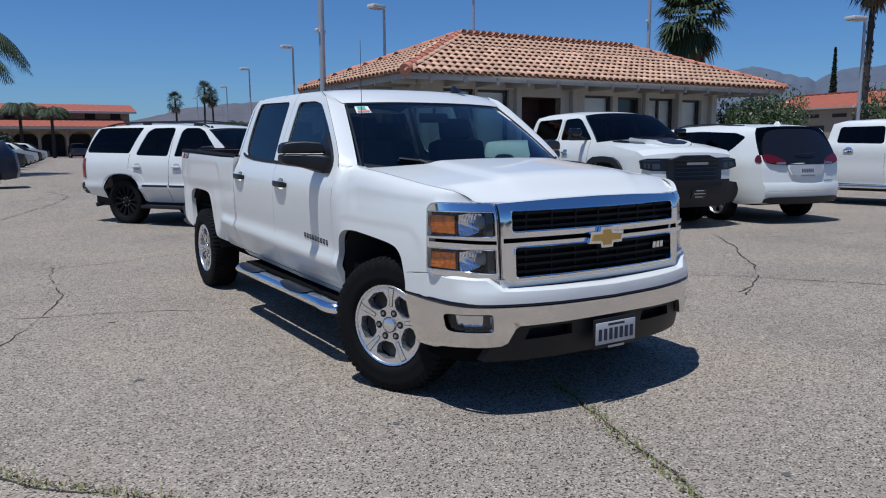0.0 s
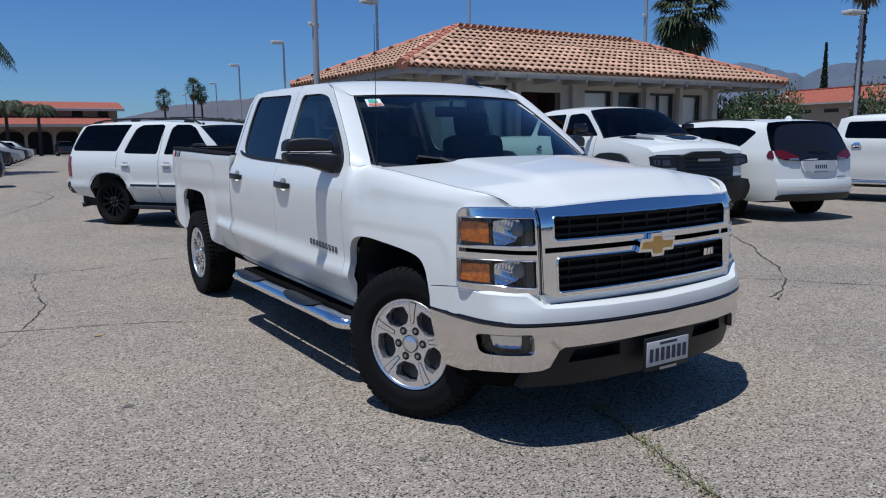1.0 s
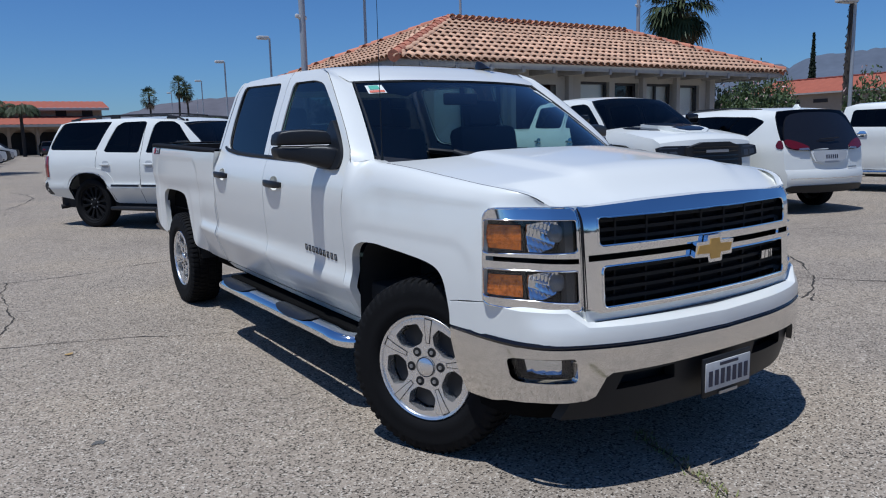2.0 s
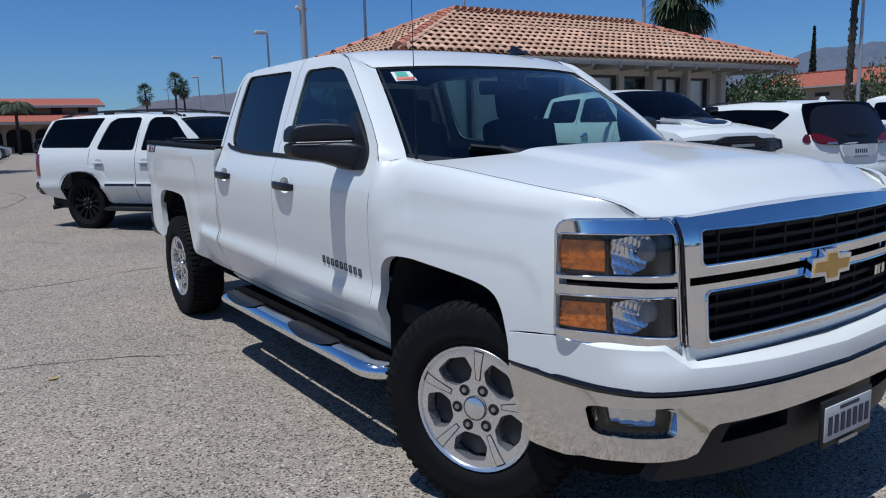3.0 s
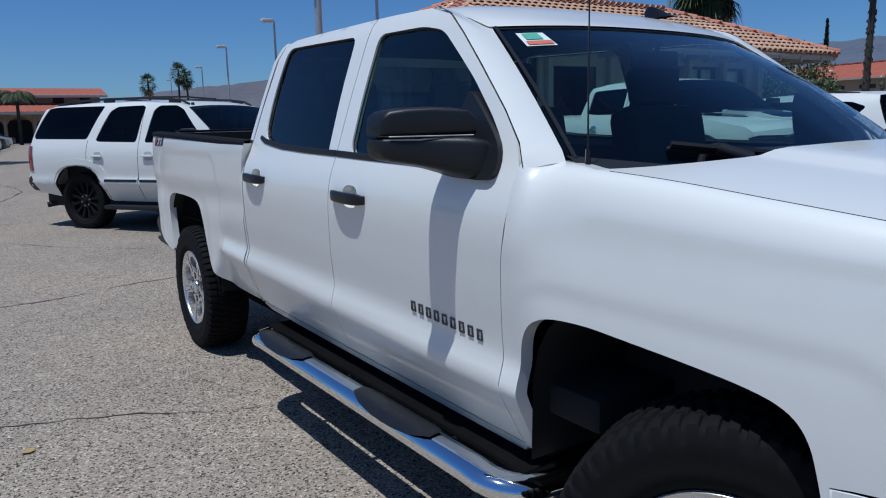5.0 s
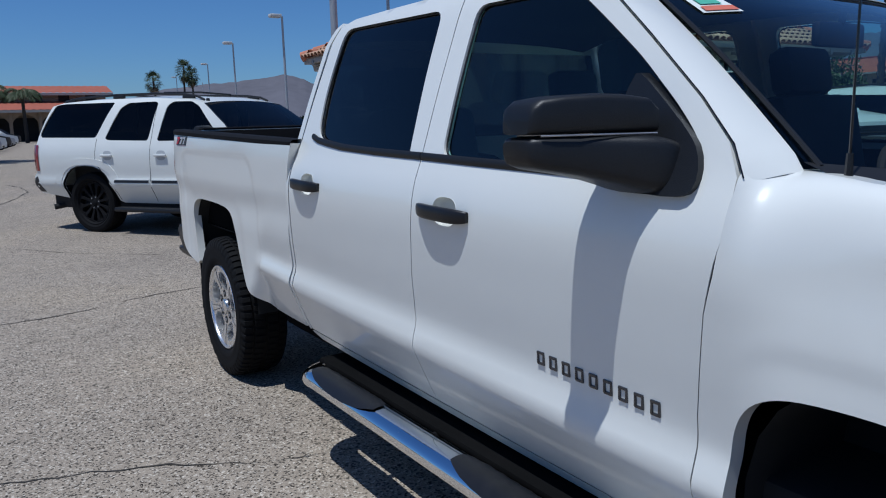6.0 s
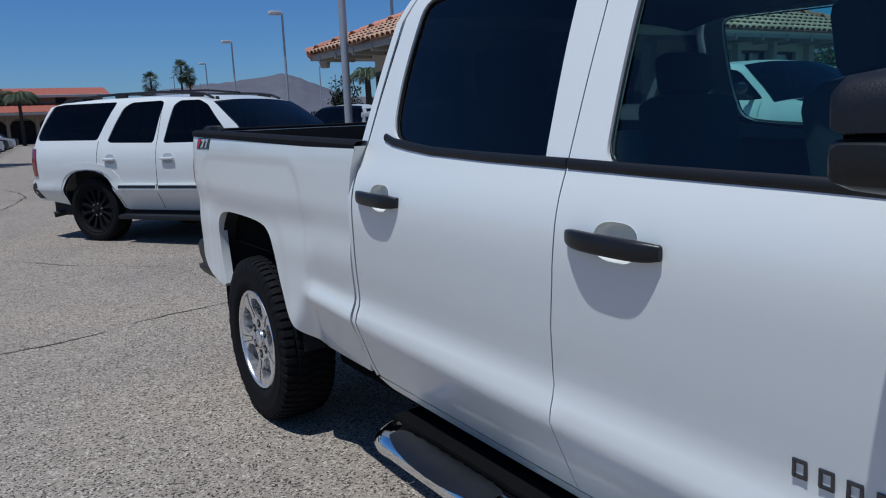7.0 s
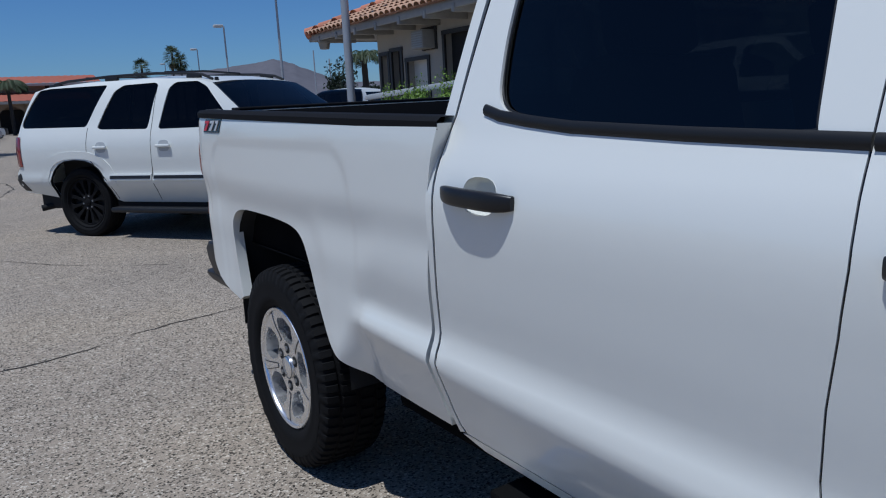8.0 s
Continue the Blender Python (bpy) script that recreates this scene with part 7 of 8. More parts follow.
def tiled_hall():
    """The low hall with a hipped clay-tile roof, deep eaves and shop windows."""
    th = radians(-2)
    hall = empty("building", pose(8.25, 14.7, 0, 0, 0, -2), "single-storey grey stucco building with hipped clay tile roof", "building")
    L, D, E, R = 13.5, 7.0, 3.02, 4.46
    r0, r1, mv = 3.6, 10.1, 3.5
    # walls
    front_holes = [[(a, b), (c, b), (c, d), (a, d)] for a, c, b, d in ((1.55, 2.48, 0.35, 2.78), (2.56, 3.55, 0.35, 2.78), (3.95, 5.25, 0.05, 2.62), (6.10, 7.14, 0.5, 2.72), (7.34, 8.24, 0.5, 2.70), (8.46, 9.64, 0.4, 2.70), (9.78, 10.80, 0.4, 2.68))]
    wall = part("wall", sheet([(0.95, -0.05), (11.2, -0.05), (11.2, 3.05), (0.95, 3.05)], lambda u, z: Vector((u, 0.95, z)), 1.0, 0.22, (0, 1, 0), front_holes), STUCCO, hall)
    side_holes = [[(a, b), (c, b), (c, d), (a, d)] for a, c, b, d in ((1.30, 2.45, 0.1, 2.66), (2.74, 3.22, 2.38, 2.78), (3.05, 3.95, 0.6, 2.25), (4.15, 4.62, 0.1, 2.50), (4.74, 5.12, 0.1, 2.45))]
    part("wall", sheet([(0.95, -0.05), (5.25, -0.05), (5.25, 3.05), (0.95, 3.05)], lambda v, z: Vector((0.95, v, z)), 1.0, 0.22, (1, 0, 0), side_holes), STUCCO, hall)
    bm = bmesh.new()
    flat(bm, [(11.2, 0.95, 0), (11.2, 5.25, 0), (11.2, 5.25, 3.05), (11.2, 0.95, 3.05)])
    flat(bm, [(0.95, 5.25, 0), (11.2, 5.25, 0), (11.2, 5.25, 3.05), (0.95, 5.25, 3.05)])
    part("wall", bm, STUCCO, hall)
    # windows and the dark doorway
    for k, hole in enumerate(front_holes):
        (a, b), (c, d) = hole[0], hole[2]
        if k == 2:
            bm = bmesh.new()
            flat(bm, [(a - 0.1, 1.9, b), (c + 0.1, 1.9, b), (c + 0.1, 1.9, d), (a - 0.1, 1.9, d)])
            flat(bm, [(a, 0.95, d), (c, 0.95, d), (c, 1.9, d), (a, 1.9, d)])
            flat(bm, [(a, 0.95, b), (a, 1.9, b), (a, 1.9, d), (a, 0.95, d)])
            flat(bm, [(c, 0.95, b), (c, 1.9, b), (c, 1.9, d), (c, 0.95, d)])
            part("doorway", bm, MAROON, wall)
            continue
        win = new("window")
        win.parent = wall
        bm = bmesh.new()
        for x, z, sx, sz in (((a + c) / 2, d - 0.03, c - a, 0.07), ((a + c) / 2, b + 0.03, c - a, 0.07), (a + 0.03, (b + d) / 2, 0.07, d - b), (c - 0.03, (b + d) / 2, 0.07, d - b)):
            box(bm, (x, 1.10, z), (sx, 0.08, sz))
        if k in (5,):
            box(bm, ((a + c) / 2, 1.10, (b + d) / 2), (0.06, 0.08, d - b))
        part("window_frame", bm, DARK_FRAME, win)
        bm = bmesh.new()
        flat(bm, [(a, 1.12, b), (c, 1.12, b), (c, 1.12, d), (a, 1.12, d)])
        part("pane", bm, PANE, win)
        bm = bmesh.new()
        flat(bm, [(a, 1.20, b), (c, 1.20, b), (c, 1.20, d), (a, 1.20, d)])
        # the fifth window has a sheet of painted room darkness, no blind
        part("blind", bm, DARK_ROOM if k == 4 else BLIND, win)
    for k, hole in enumerate(side_holes):
        (a, b), (c, d) = hole[0], hole[2]
        bm = bmesh.new()
        flat(bm, [(1.12, a, b), (1.12, c, b), (1.12, c, d), (1.12, a, d)])
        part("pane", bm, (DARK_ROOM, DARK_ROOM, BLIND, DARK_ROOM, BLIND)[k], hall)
        bm = bmesh.new()
        for v, z, sv, sz in (((a + c) / 2, d, c - a + 0.1, 0.08), (a, (b + d) / 2, 0.08, d - b), (c, (b + d) / 2, 0.08, d - b)):
            box(bm, (0.94, v, z), (0.05, sv, sz))
        part("window_frame", bm, DARK_FRAME, hall)
    unit = new("air_conditioner")
    unit.parent = hall
    bm = bmesh.new()
    box(bm, (0.80, 2.98, 2.58), (0.32, 0.46, 0.36), bevel=0.02)
    part("casing", bm, TIMBER, unit)
    for k in range(7):
        bm = bmesh.new()
        box(bm, (0.638, 2.98, 2.445 + 0.044 * k), (0.012, 0.40, 0.016))
        part("louvre", bm, GREY_METAL, unit)
    # pilasters under the front eave
    for u in (0.95, 3.75, 5.62, 8.34, 9.71, 11.2):
        bm = bmesh.new()
        box(bm, (u, 0.90, 1.5), (0.22 if u in (0.95, 11.2) else 0.14, 0.22, 3.0), bevel=0.01)
        part("pilaster", bm, STUCCO, hall)
    # eave: soffit, beams, fascia
    bm = bmesh.new()
    flat(bm, [(0.12, 0.12, E - 0.12), (L - 0.12, 0.12, E - 0.12), (L - 0.95, 0.97, E + 0.02), (0.95, 0.97, E + 0.02)])
    flat(bm, [(0.12, 0.12, E - 0.12), (0.95, 0.97, E + 0.02), (0.95, D - 1.0, E + 0.02), (0.12, D - 0.12, E - 0.12)])
    flat(bm, [(0.12, D - 0.12, E - 0.12), (0.95, D - 1.7, E + 0.0), (L - 0.95, D - 1.7, E + 0.0), (L - 0.12, D - 0.12, E - 0.12)])
    flat(bm, [(L - 0.12, 0.12, E - 0.12), (L - 0.12, D - 0.12, E - 0.12), (L - 0.95, D - 1.0, E + 0.02), (L - 0.95, 0.97, E + 0.02)])
    part("soffit", bm, TIMBER, hall)
    for a, b in (((0.05, 0.08), (L - 0.05, 0.08)), ((0.08, 0.05), (0.08, D - 0.05)), ((0.05, D - 0.08), (L - 0.05, D - 0.08)), ((L - 0.08, 0.05), (L - 0.08, D - 0.05))):
        bm = bmesh.new()
        box(bm, ((a[0] + b[0]) / 2, (a[1] + b[1]) / 2, E - 0.06), (abs(b[0] - a[0]) + 0.06, abs(b[1] - a[1]) + 0.06, 0.15), bevel=0.01)
        part("fascia", bm, TIMBER, hall)
    for k in range(14):
        u = 0.7 + k * 0.93
        bm = bmesh.new()
        box(bm, (u, 0.50, E - 0.13), (0.09, 0.95, 0.14), bevel=0.01)
        part("rafter", bm, TIMBER, hall)
    for k in range(7):
        bm = bmesh.new()
        box(bm, (0.50, 0.7 + k * 0.95, E - 0.13), (0.95, 0.09, 0.14), bevel=0.01)
        part("rafter", bm, TIMBER, hall)
    bm = bmesh.new()
    box(bm, (0.30, D - 0.30, E - 0.20), (0.18, 0.18, 0.24), Matrix.Rotation(radians(45), 4, "Z"), bevel=0.02, taper=1.4)
    part("corner_bracket", bm, TIMBER, hall)
    # roof: bed under the tiles, then rows of barrel tiles on all four slopes
    roof = new("roof")
    roof.parent = hall
    tagged(roof, "hipped roof of weathered orange clay barrel tiles")
    bm = bmesh.new()
    c = [(0, 0, E), (L, 0, E), (L, D, E), (0, D, E), (r0, mv, R), (r1, mv, R)]
    for q in ((0, 1, 5, 4), (3, 0, 4), (1, 2, 5), (2, 3, 4, 5)):
        flat(bm, [c[i] for i in q])
    part("roof_bed", bm, TILE_BED, roof)
    me, tv, tf = tile_mesh()
    pitch = 0.222
    rest_v, rest_f = [], []
    n_parts = 0

    def slope(base, along, up, length, run, rise, left, right, near):
        """Rows of tiles on one slope; left and right say how far it narrows for each metre of run."""
        nonlocal n_parts
        ang = math.atan2(rise, run)
        total = math.hypot(run, rise)
        rows = int(total / 0.365)
        for r in range(rows + 1):
            d = r * 0.365
            g = d * math.cos(ang)
            lo, hi = g * left + 0.06, length - g * right - 0.06
            n = int((hi - lo) / pitch)
            if n < 1:
                continue
            off = lo + ((hi - lo) - n * pitch) / 2
            for k in range(n + 1):
                s = off + k * pitch
                p = Vector(base) + Vector(along) * s + Vector(up) * (g - 0.05) + Vector((0, 0, d * math.sin(ang) + 0.006))
                m = Matrix((Vector(along), Vector(up), Vector((0, 0, 1)))).transposed().to_4x4()
                j = random.uniform(-1, 1)
                m = Matrix.Translation(p) @ m @ Matrix.Rotation(ang - 0.02 + 0.012 * j, 4, "X") @ Matrix.Rotation(0.02 * random.uniform(-1, 1), 4, "Z")
                if near(s, r) and n_parts < 300:
                    ob = new("roof_tile", me)
                    ob.parent = roof
                    ob.matrix_basis = m
                    n_parts += 1
                else:
                    base_i = len(rest_v)
                    rest_v.extend(m @ Vector(v) for v in tv)
                    rest_f.extend(tuple(base_i + i for i in f) for f in tf)
    slope((0, 0, E), (1, 0, 0), (0, 1, 0), L, mv, R - E, r0 / mv, (L - r1) / mv, lambda s, r: r < 7 and s < 10.5)
    slope((0, D, E), (0, -1, 0), (1, 0, 0), D, r0, R - E, mv / r0, mv / r0, lambda s, r: False)
    slope((L, 0, E), (0, 1, 0), (-1, 0, 0), D, L - r1, R - E, mv / (L - r1), mv / (L - r1), lambda s, r: False)
    slope((L, D, E), (-1, 0, 0), (0, -1, 0), L, mv, R - E, (L - r1) / mv, r0 / mv, lambda s, r: False)
    field = bpy.data.meshes.new("tile_field")
    field.from_pydata(rest_v, [], rest_f)
    field.polygons.foreach_set("use_smooth", [True] * len(rest_f))
    field.materials.append(CLAY)
    ob = new("tile_field", field)
    ob.parent = roof
    tagged(ob, kind="stuff")
    # ridge and hip caps
    for a, b in ((c[4], c[5]), (c[0], c[4]), (c[1], c[5]), (c[3], c[4]), (c[2], c[5])):
        a, b = Vector(a), Vector(b)
        n = int((b - a).length / 0.36)
        for k in range(n + 1):
            bm = bmesh.new()
            p, q = a.lerp(b, k / n), a.lerp(b, min(1, (k + 1.15) / n))
            rod(bm, p + Vector((0, 0, 0.055)), q + Vector((0, 0, 0.045)), 0.135, 0.115, 10)
            part("ridge_tile", bm, CLAY_RIDGE, roof)
    return hall


tiled_hall()

# boarded screen and hedge beside the hall
screen_wall = empty("fence", pose(8.25, 14.7, 0, 0, 0, -2), "pale grey sloping board rail on dark posts", "fence")
slope_down = Matrix.Rotation(math.atan2(-0.17, 4.3), 4, "X")
for z, t in ((1.57, 0.10), (1.07, 0.09)):
    bm = bmesh.new()
    box(bm, (-0.35, 1.7, z), (0.05, 3.4, t), slope_down, bevel=0.01)
    part("board", bm, GREY_BOARD, screen_wall)
for k in range(5):
    bm = bmesh.new()
    box(bm, (-0.30, 0.45 + 0.70 * k, 0.78), (0.07, 0.07, 1.56))
    part("post", bm, DARK_FRAME, screen_wall)


# ---- plants ----
def leaf_material(name, base, vary=0.35):
    m = material(name, base, 0.6, noise_scale=3, amount=0.3, fine_scale=25, fine=0.2, spec=0.35)
    return m


PALM_GREEN = leaf_material("palm_green", (0.05, 0.07, 0.028))
PALM_DRY = leaf_material("palm_dry", (0.20, 0.15, 0.09))
LEAF = leaf_material("shrub_leaf", (0.075, 0.11, 0.04))
LEAF_BRIGHT = leaf_material("hedge_leaf", (0.16, 0.26, 0.035))
LEAF_DARK = leaf_material("cypress_leaf", (0.022, 0.036, 0.018))
BLOSSOM = leaf_material("blossom", (0.62, 0.42, 0.40))
BARK = material("palm_bark", (0.045, 0.038, 0.031), 0.9, noise_scale=5, amount=0.3, fine_scale=30, fine=0.2, bump=0.6, bump_scale=25)


def trunk(bm, height, r0, r1, lean=0.0, seg=14):
    pts = [Vector((lean * (k / seg) ** 2, 0, height * k / seg)) for k in range(seg + 1)]
    rings = []
    for k, p in enumerate(pts):
        r = r0 + (r1 - r0) * k / seg + (0.012 if k % 2 else 0) + (0.08 * r0 if k == 0 else 0)
        rings.append([bm.verts.new(p + Vector((r * math.cos(a), r * math.sin(a), 0))) for a in np.linspace(0, math.tau, 10, endpoint=False)])
    for a, b in zip(rings, rings[1:]):
        for j in range(10):
            bm.faces.new((a[j], a[(j + 1) % 10], b[(j + 1) % 10], b[j]))
    return pts[-1]


def fan_palm(m, height, r, leaves=70, label="tall fan palm with a dry skirt under its crown", seed=1, blades=13, girth=1.0, lean=None, shaggy=0.0):
    rng = random.Random(seed)
    palm = empty("palm_tree", m, label, "palm tree")
    bm = bmesh.new()
    top = trunk(bm, height, 0.21 * girth, 0.16 * girth, rng.uniform(-0.3, 0.3) if lean is None else lean)
    for k in range(int(220 * (shaggy > 0))):
        f, a = rng.random(), rng.uniform(0, math.tau)
        c = Vector((lean * f * f, 0, height * f))
        d = Vector((math.cos(a), math.sin(a), 0))
        r1 = 0.2 * girth
        flat(bm, [c + d * r1, c + d * (r1 + shaggy * rng.uniform(0.6, 1.6)) + Vector((0, 0, -0.25)), c + d * r1 + Vector((-d.y * 0.15, d.x * 0.15, -0.45))])
    part("trunk", bm, BARK, palm)
    green, dry = bmesh.new(), bmesh.new()
    for k in range(leaves):
        a = rng.uniform(0, math.tau)
        f = k / leaves
        el = radians(75 - 165 * f + rng.uniform(-12, 12))
        bm = dry if f > 0.80 else green
        stem = r * rng.uniform(0.38, 0.55)
        d = Vector((math.cos(a) * math.cos(el), math.sin(a) * math.cos(el), math.sin(el)))
        base = top + Vector((0, 0, -1.0 * f * r * 0.5))
        tip = base + d * stem + Vector((0, 0, -0.05 * r))
        side = d.cross(Vector((0, 0, 1))).normalized()
        up = side.cross(d)
        flat(bm, [base + side * 0.03, base - side * 0.03, tip - side * 0.02, tip + side * 0.02])
        size = r * rng.uniform(0.45, 0.62)
        for j in range(blades):
            w = radians(-88 + 176 * j / (blades - 1))
            dd = (d * math.cos(w) + side * math.sin(w)).normalized()
            ln = size * (0.75 + 0.25 * math.cos(w)) * rng.uniform(0.85, 1.1)
            mid = tip + dd * ln * 0.6 + up * 0.03 * r
            end = tip + dd * ln - Vector((0, 0, ln * rng.uniform(0.10, 0.50)))
            q = dd.cross(up).normalized() * size * 0.058
            flat(bm, [tip, mid - q, end, mid + q])
    part("crown", green, PALM_GREEN, palm)
    part("dry_skirt", dry, PALM_DRY, palm, "dry brown hanging leaves")
    return palm


def feather_palm(m, height, r, fronds=24, seed=2, label="feather palm with arching green fronds", leaflets=26, wide=0.022):
    rng = random.Random(seed)
    palm = empty("palm_tree", m, label, "palm tree")
    bm = bmesh.new()
    top = trunk(bm, height, 0.2, 0.15, rng.uniform(-0.2, 0.2))
    part("trunk", bm, BARK, palm)
    bm = bmesh.new()
    for k in range(fronds):
        a = k * 2.4 + rng.uniform(-0.2, 0.2)
        lift = rng.uniform(0.1, 1.0)
        pts = []
        for i in range(11):
            f = i / 10
            pts.append(top + Vector((math.cos(a), math.sin(a), 0)) * r * f * (1 - 0.18 * f) + Vector((0, 0, r * (lift * f - (0.45 + 0.75 * lift) * f * f))))
        for p, q in zip(pts, pts[1:]):
            s = (q - p).cross(Vector((0, 0, 1))).normalized() * 0.018
            flat(bm, [p - s, q - s, q + s, p + s])
        for i in range(leaflets):
            f = 0.12 + 0.88 * i / leaflets
            p = pts[min(9, int(f * 10))].lerp(pts[min(10, int(f * 10) + 1)], f * 10 - int(f * 10))
            d = (pts[min(10, int(f * 10) + 1)] - pts[min(9, int(f * 10))]).normalized()
            side = d.cross(Vector((0, 0, 1))).normalized()
            for s in (-1, 1):
                ln = r * 0.26 * math.sin(math.pi * (0.15 + 0.8 * f)) * rng.uniform(0.8, 1.15)
                e = p + (side * s * 0.8 + d * 0.55).normalized() * ln - Vector((0, 0, ln * rng.uniform(0.35, 0.8)))
                w = d * wide * r / 2
                flat(bm, [p - w, p + w, e])
    part("crown", bm, PALM_GREEN, palm)
    return palm


def clumps(bm, n, shape, size, rng):
    """Small leaves scattered through a volume: shape(rng) gives a point."""
    for _ in range(n):
        p = shape(rng)
        q = Euler((rng.uniform(0, 6.3), rng.uniform(0, 6.3), rng.uniform(0, 6.3))).to_matrix()
        s = size * rng.uniform(0.6, 1.4)
        a, b, c, d = q @ Vector((-s, 0, 0)), q @ Vector((0, -s * 0.45, 0)), q @ Vector((s, 0, s * 0.2)), q @ Vector((0, s * 0.45, 0))
        flat(bm, [p + a, p + b, p + c, p + d])


def blob(rx, ry, rz, rng_seed, rough=0.35):
    """A lumpy leafy volume, denser towards its skin."""
    lumps = random.Random(rng_seed)
    centres = [(Vector((lumps.uniform(-0.7, 0.7) * rx, lumps.uniform(-0.7, 0.7) * ry, lumps.uniform(0.2, 0.8) * rz)), lumps.uniform(0.3, 0.6)) for _ in range(14)]

    def shape(rng):
        c, k = rng.choice(centres)
        d = Vector((rng.gauss(0, 1), rng.gauss(0, 1), rng.gauss(0, 1))).normalized() * (rng.random() ** 0.35) * k
        return c + Vector((d.x * rx, d.y * ry, max(-c.z * 0.98, d.z * rz)))
    return shape


def shrub(name, m, size, leaves, leaf, mat, label, seed, blossoms=0):
    rng = random.Random(seed)
    ob = empty(name, m, label, "shrub")
    bm = bmesh.new()
    for _ in range(7):
        e = Vector((rng.uniform(-0.5, 0.5) * size[0], rng.uniform(-0.5, 0.5) * size[1], size[2] * 0.7))
        rod(bm, (e.x * 0.2, e.y * 0.2, 0), e, 0.035, 0.012, 6)
    part("stem", bm, BARK, ob)
    bm = bmesh.new()
    clumps(bm, leaves, blob(*size, seed), leaf, rng)
    part("foliage", bm, mat, ob)
    if blossoms:
        bm = bmesh.new()
        clumps(bm, blossoms, blob(size[0] * 1.03, size[1] * 1.03, size[2] * 1.03, seed), leaf * 0.8, rng)
        part("blossom", bm, BLOSSOM, ob)
    return ob


def cypress(m, height, r, seed):
    rng = random.Random(seed)
    ob = empty("cypress_tree", m, "slender dark green cypress tree", "tree")
    bm = bmesh.new()
    rod(bm, (0, 0, 0), (0, 0, height * 0.6), 0.14, 0.05, 8)
    part("trunk", bm, BARK, ob)
    bm = bmesh.new()

    def shape(g):
        f = g.random() ** 0.8
        rr = r * (min(1.0, 6 * f + 0.3) * (1 - f) ** 0.85) * (0.9 + 0.2 * noise.noise((f * 14, 0, seed))) * math.sqrt(g.random())
        a = g.uniform(0, math.tau)
        return Vector((rr * math.cos(a), rr * math.sin(a), 0.4 + f * (height - 0.4)))
    clumps(bm, 4200, shape, 0.20, rng)
    part("crown", bm, LEAF_DARK, ob)


fan_palm(pose(29.3, 24.3, 0), 7.75, 1.95, 105, seed=5, blades=15)
fan_palm(pose(66.5, 36.1, 0), 16.6, 2.7, 90, seed=8, girth=1.35, lean=0.55, shaggy=0.09)
feather_palm(pose(-0.85, 42.8, 0), 6.5, 4.6, 24, seed=3, leaflets=34)
for x, y, h, r, s in ((33.2, 146, 10.0, 1.9, 1), (38.0, 145, 12.0, 2.0, 2), (39.6, 144.6, 11.0, 1.8, 3)):
    fan_palm(pose(x, y, 0), h, r, 60, seed=s, blades=9, label="distant fan palm with a round crown")
for x, y, h, r, s in ((5.0, 99, 5.9, 2.8, 11), (8.2, 98.5, 5.5, 2.6, 12), (1.0, 97, 5.6, 2.6, 13), (26.8, 86, 3.6, 3.0, 14), (31.0, 92, 3.6, 2.6, 15), (20.9, 41.7, 4.0, 1.5, 16)):
    feather_palm(pose(x, y, 0), h, r, 34, s, "distant feather palm with drooping fronds", 16, 0.045)
cypress(pose(100.0, 58.65, 0), 13.8, 0.95, 4)
for k, (x, y, sx, sy, sz) in enumerate(((23.4, 16.6, 1.1, 1.0, 2.55), (24.9, 16.9, 1.2, 1.1, 2.85), (26.2, 17.5, 1.1, 1.1, 2.8))):
    shrub("oleander", pose(x, y, 0), (sx, sy, sz), 4200, 0.075, LEAF, "flowering oleander shrub with pale blossoms", 30 + k, 260)
for k, (x, y) in enumerate(((36.7, 18.75), (37.9, 17.3))):
    shrub("oleander", pose(x, y, 0), (1.5, 1.5, 3.6), 2600, 0.11, LEAF, "flowering oleander shrub with pale blossoms", 50 + k, 320)
for k in range(3):
    shrub("hedge", pose(7.62 + 0.03 * k, 14.95 + 0.62 * k, 0), (0.38, 0.50, 1.46), 9000, 0.022, LEAF_BRIGHT, "bright green clipped hedge", 70 + k)
for k, (x, y, sx, sz) in enumerate(((21.0, 45.0, 1.1, 3.4), (46.5, 30.6, 1.6, 4.3), (29.4, 20.9, 1.2, 2.9), (27.6, 20.0, 1.5, 2.9))):
    shrub("tree", pose(x, y, 0), (sx, sx * 0.9, sz), 2600, 0.10, LEAF_DARK if k != 1 else LEAF, "loose green tree behind the building", 88 + 20 * k)
for k, (x, y, s) in enumerate(((1.5, 92, 2.4), (39.0, 78, 2.6), (42.0, 80, 2.8), (36.0, 84, 2.0), (24.0, 47, 1.1), (29.0, 60, 1.6))):
    shrub("tree", pose(x, y, 0), (s, s * 0.9, s * 1.05), 3200, 0.06 * s + 0.04, LEAF_DARK, "rounded dark green broadleaf tree", 90 + k)

# ---- lamp posts and poles ----
GALV = material("galvanised_steel", (0.42, 0.43, 0.44), 0.5, 0.4, noise_scale=3, amount=0.12, fine_scale=40, fine=0.06)
LAMP_HEAD = material("lamp_head", (0.62, 0.60, 0.56), 0.6, noise_scale=4, amount=0.1)


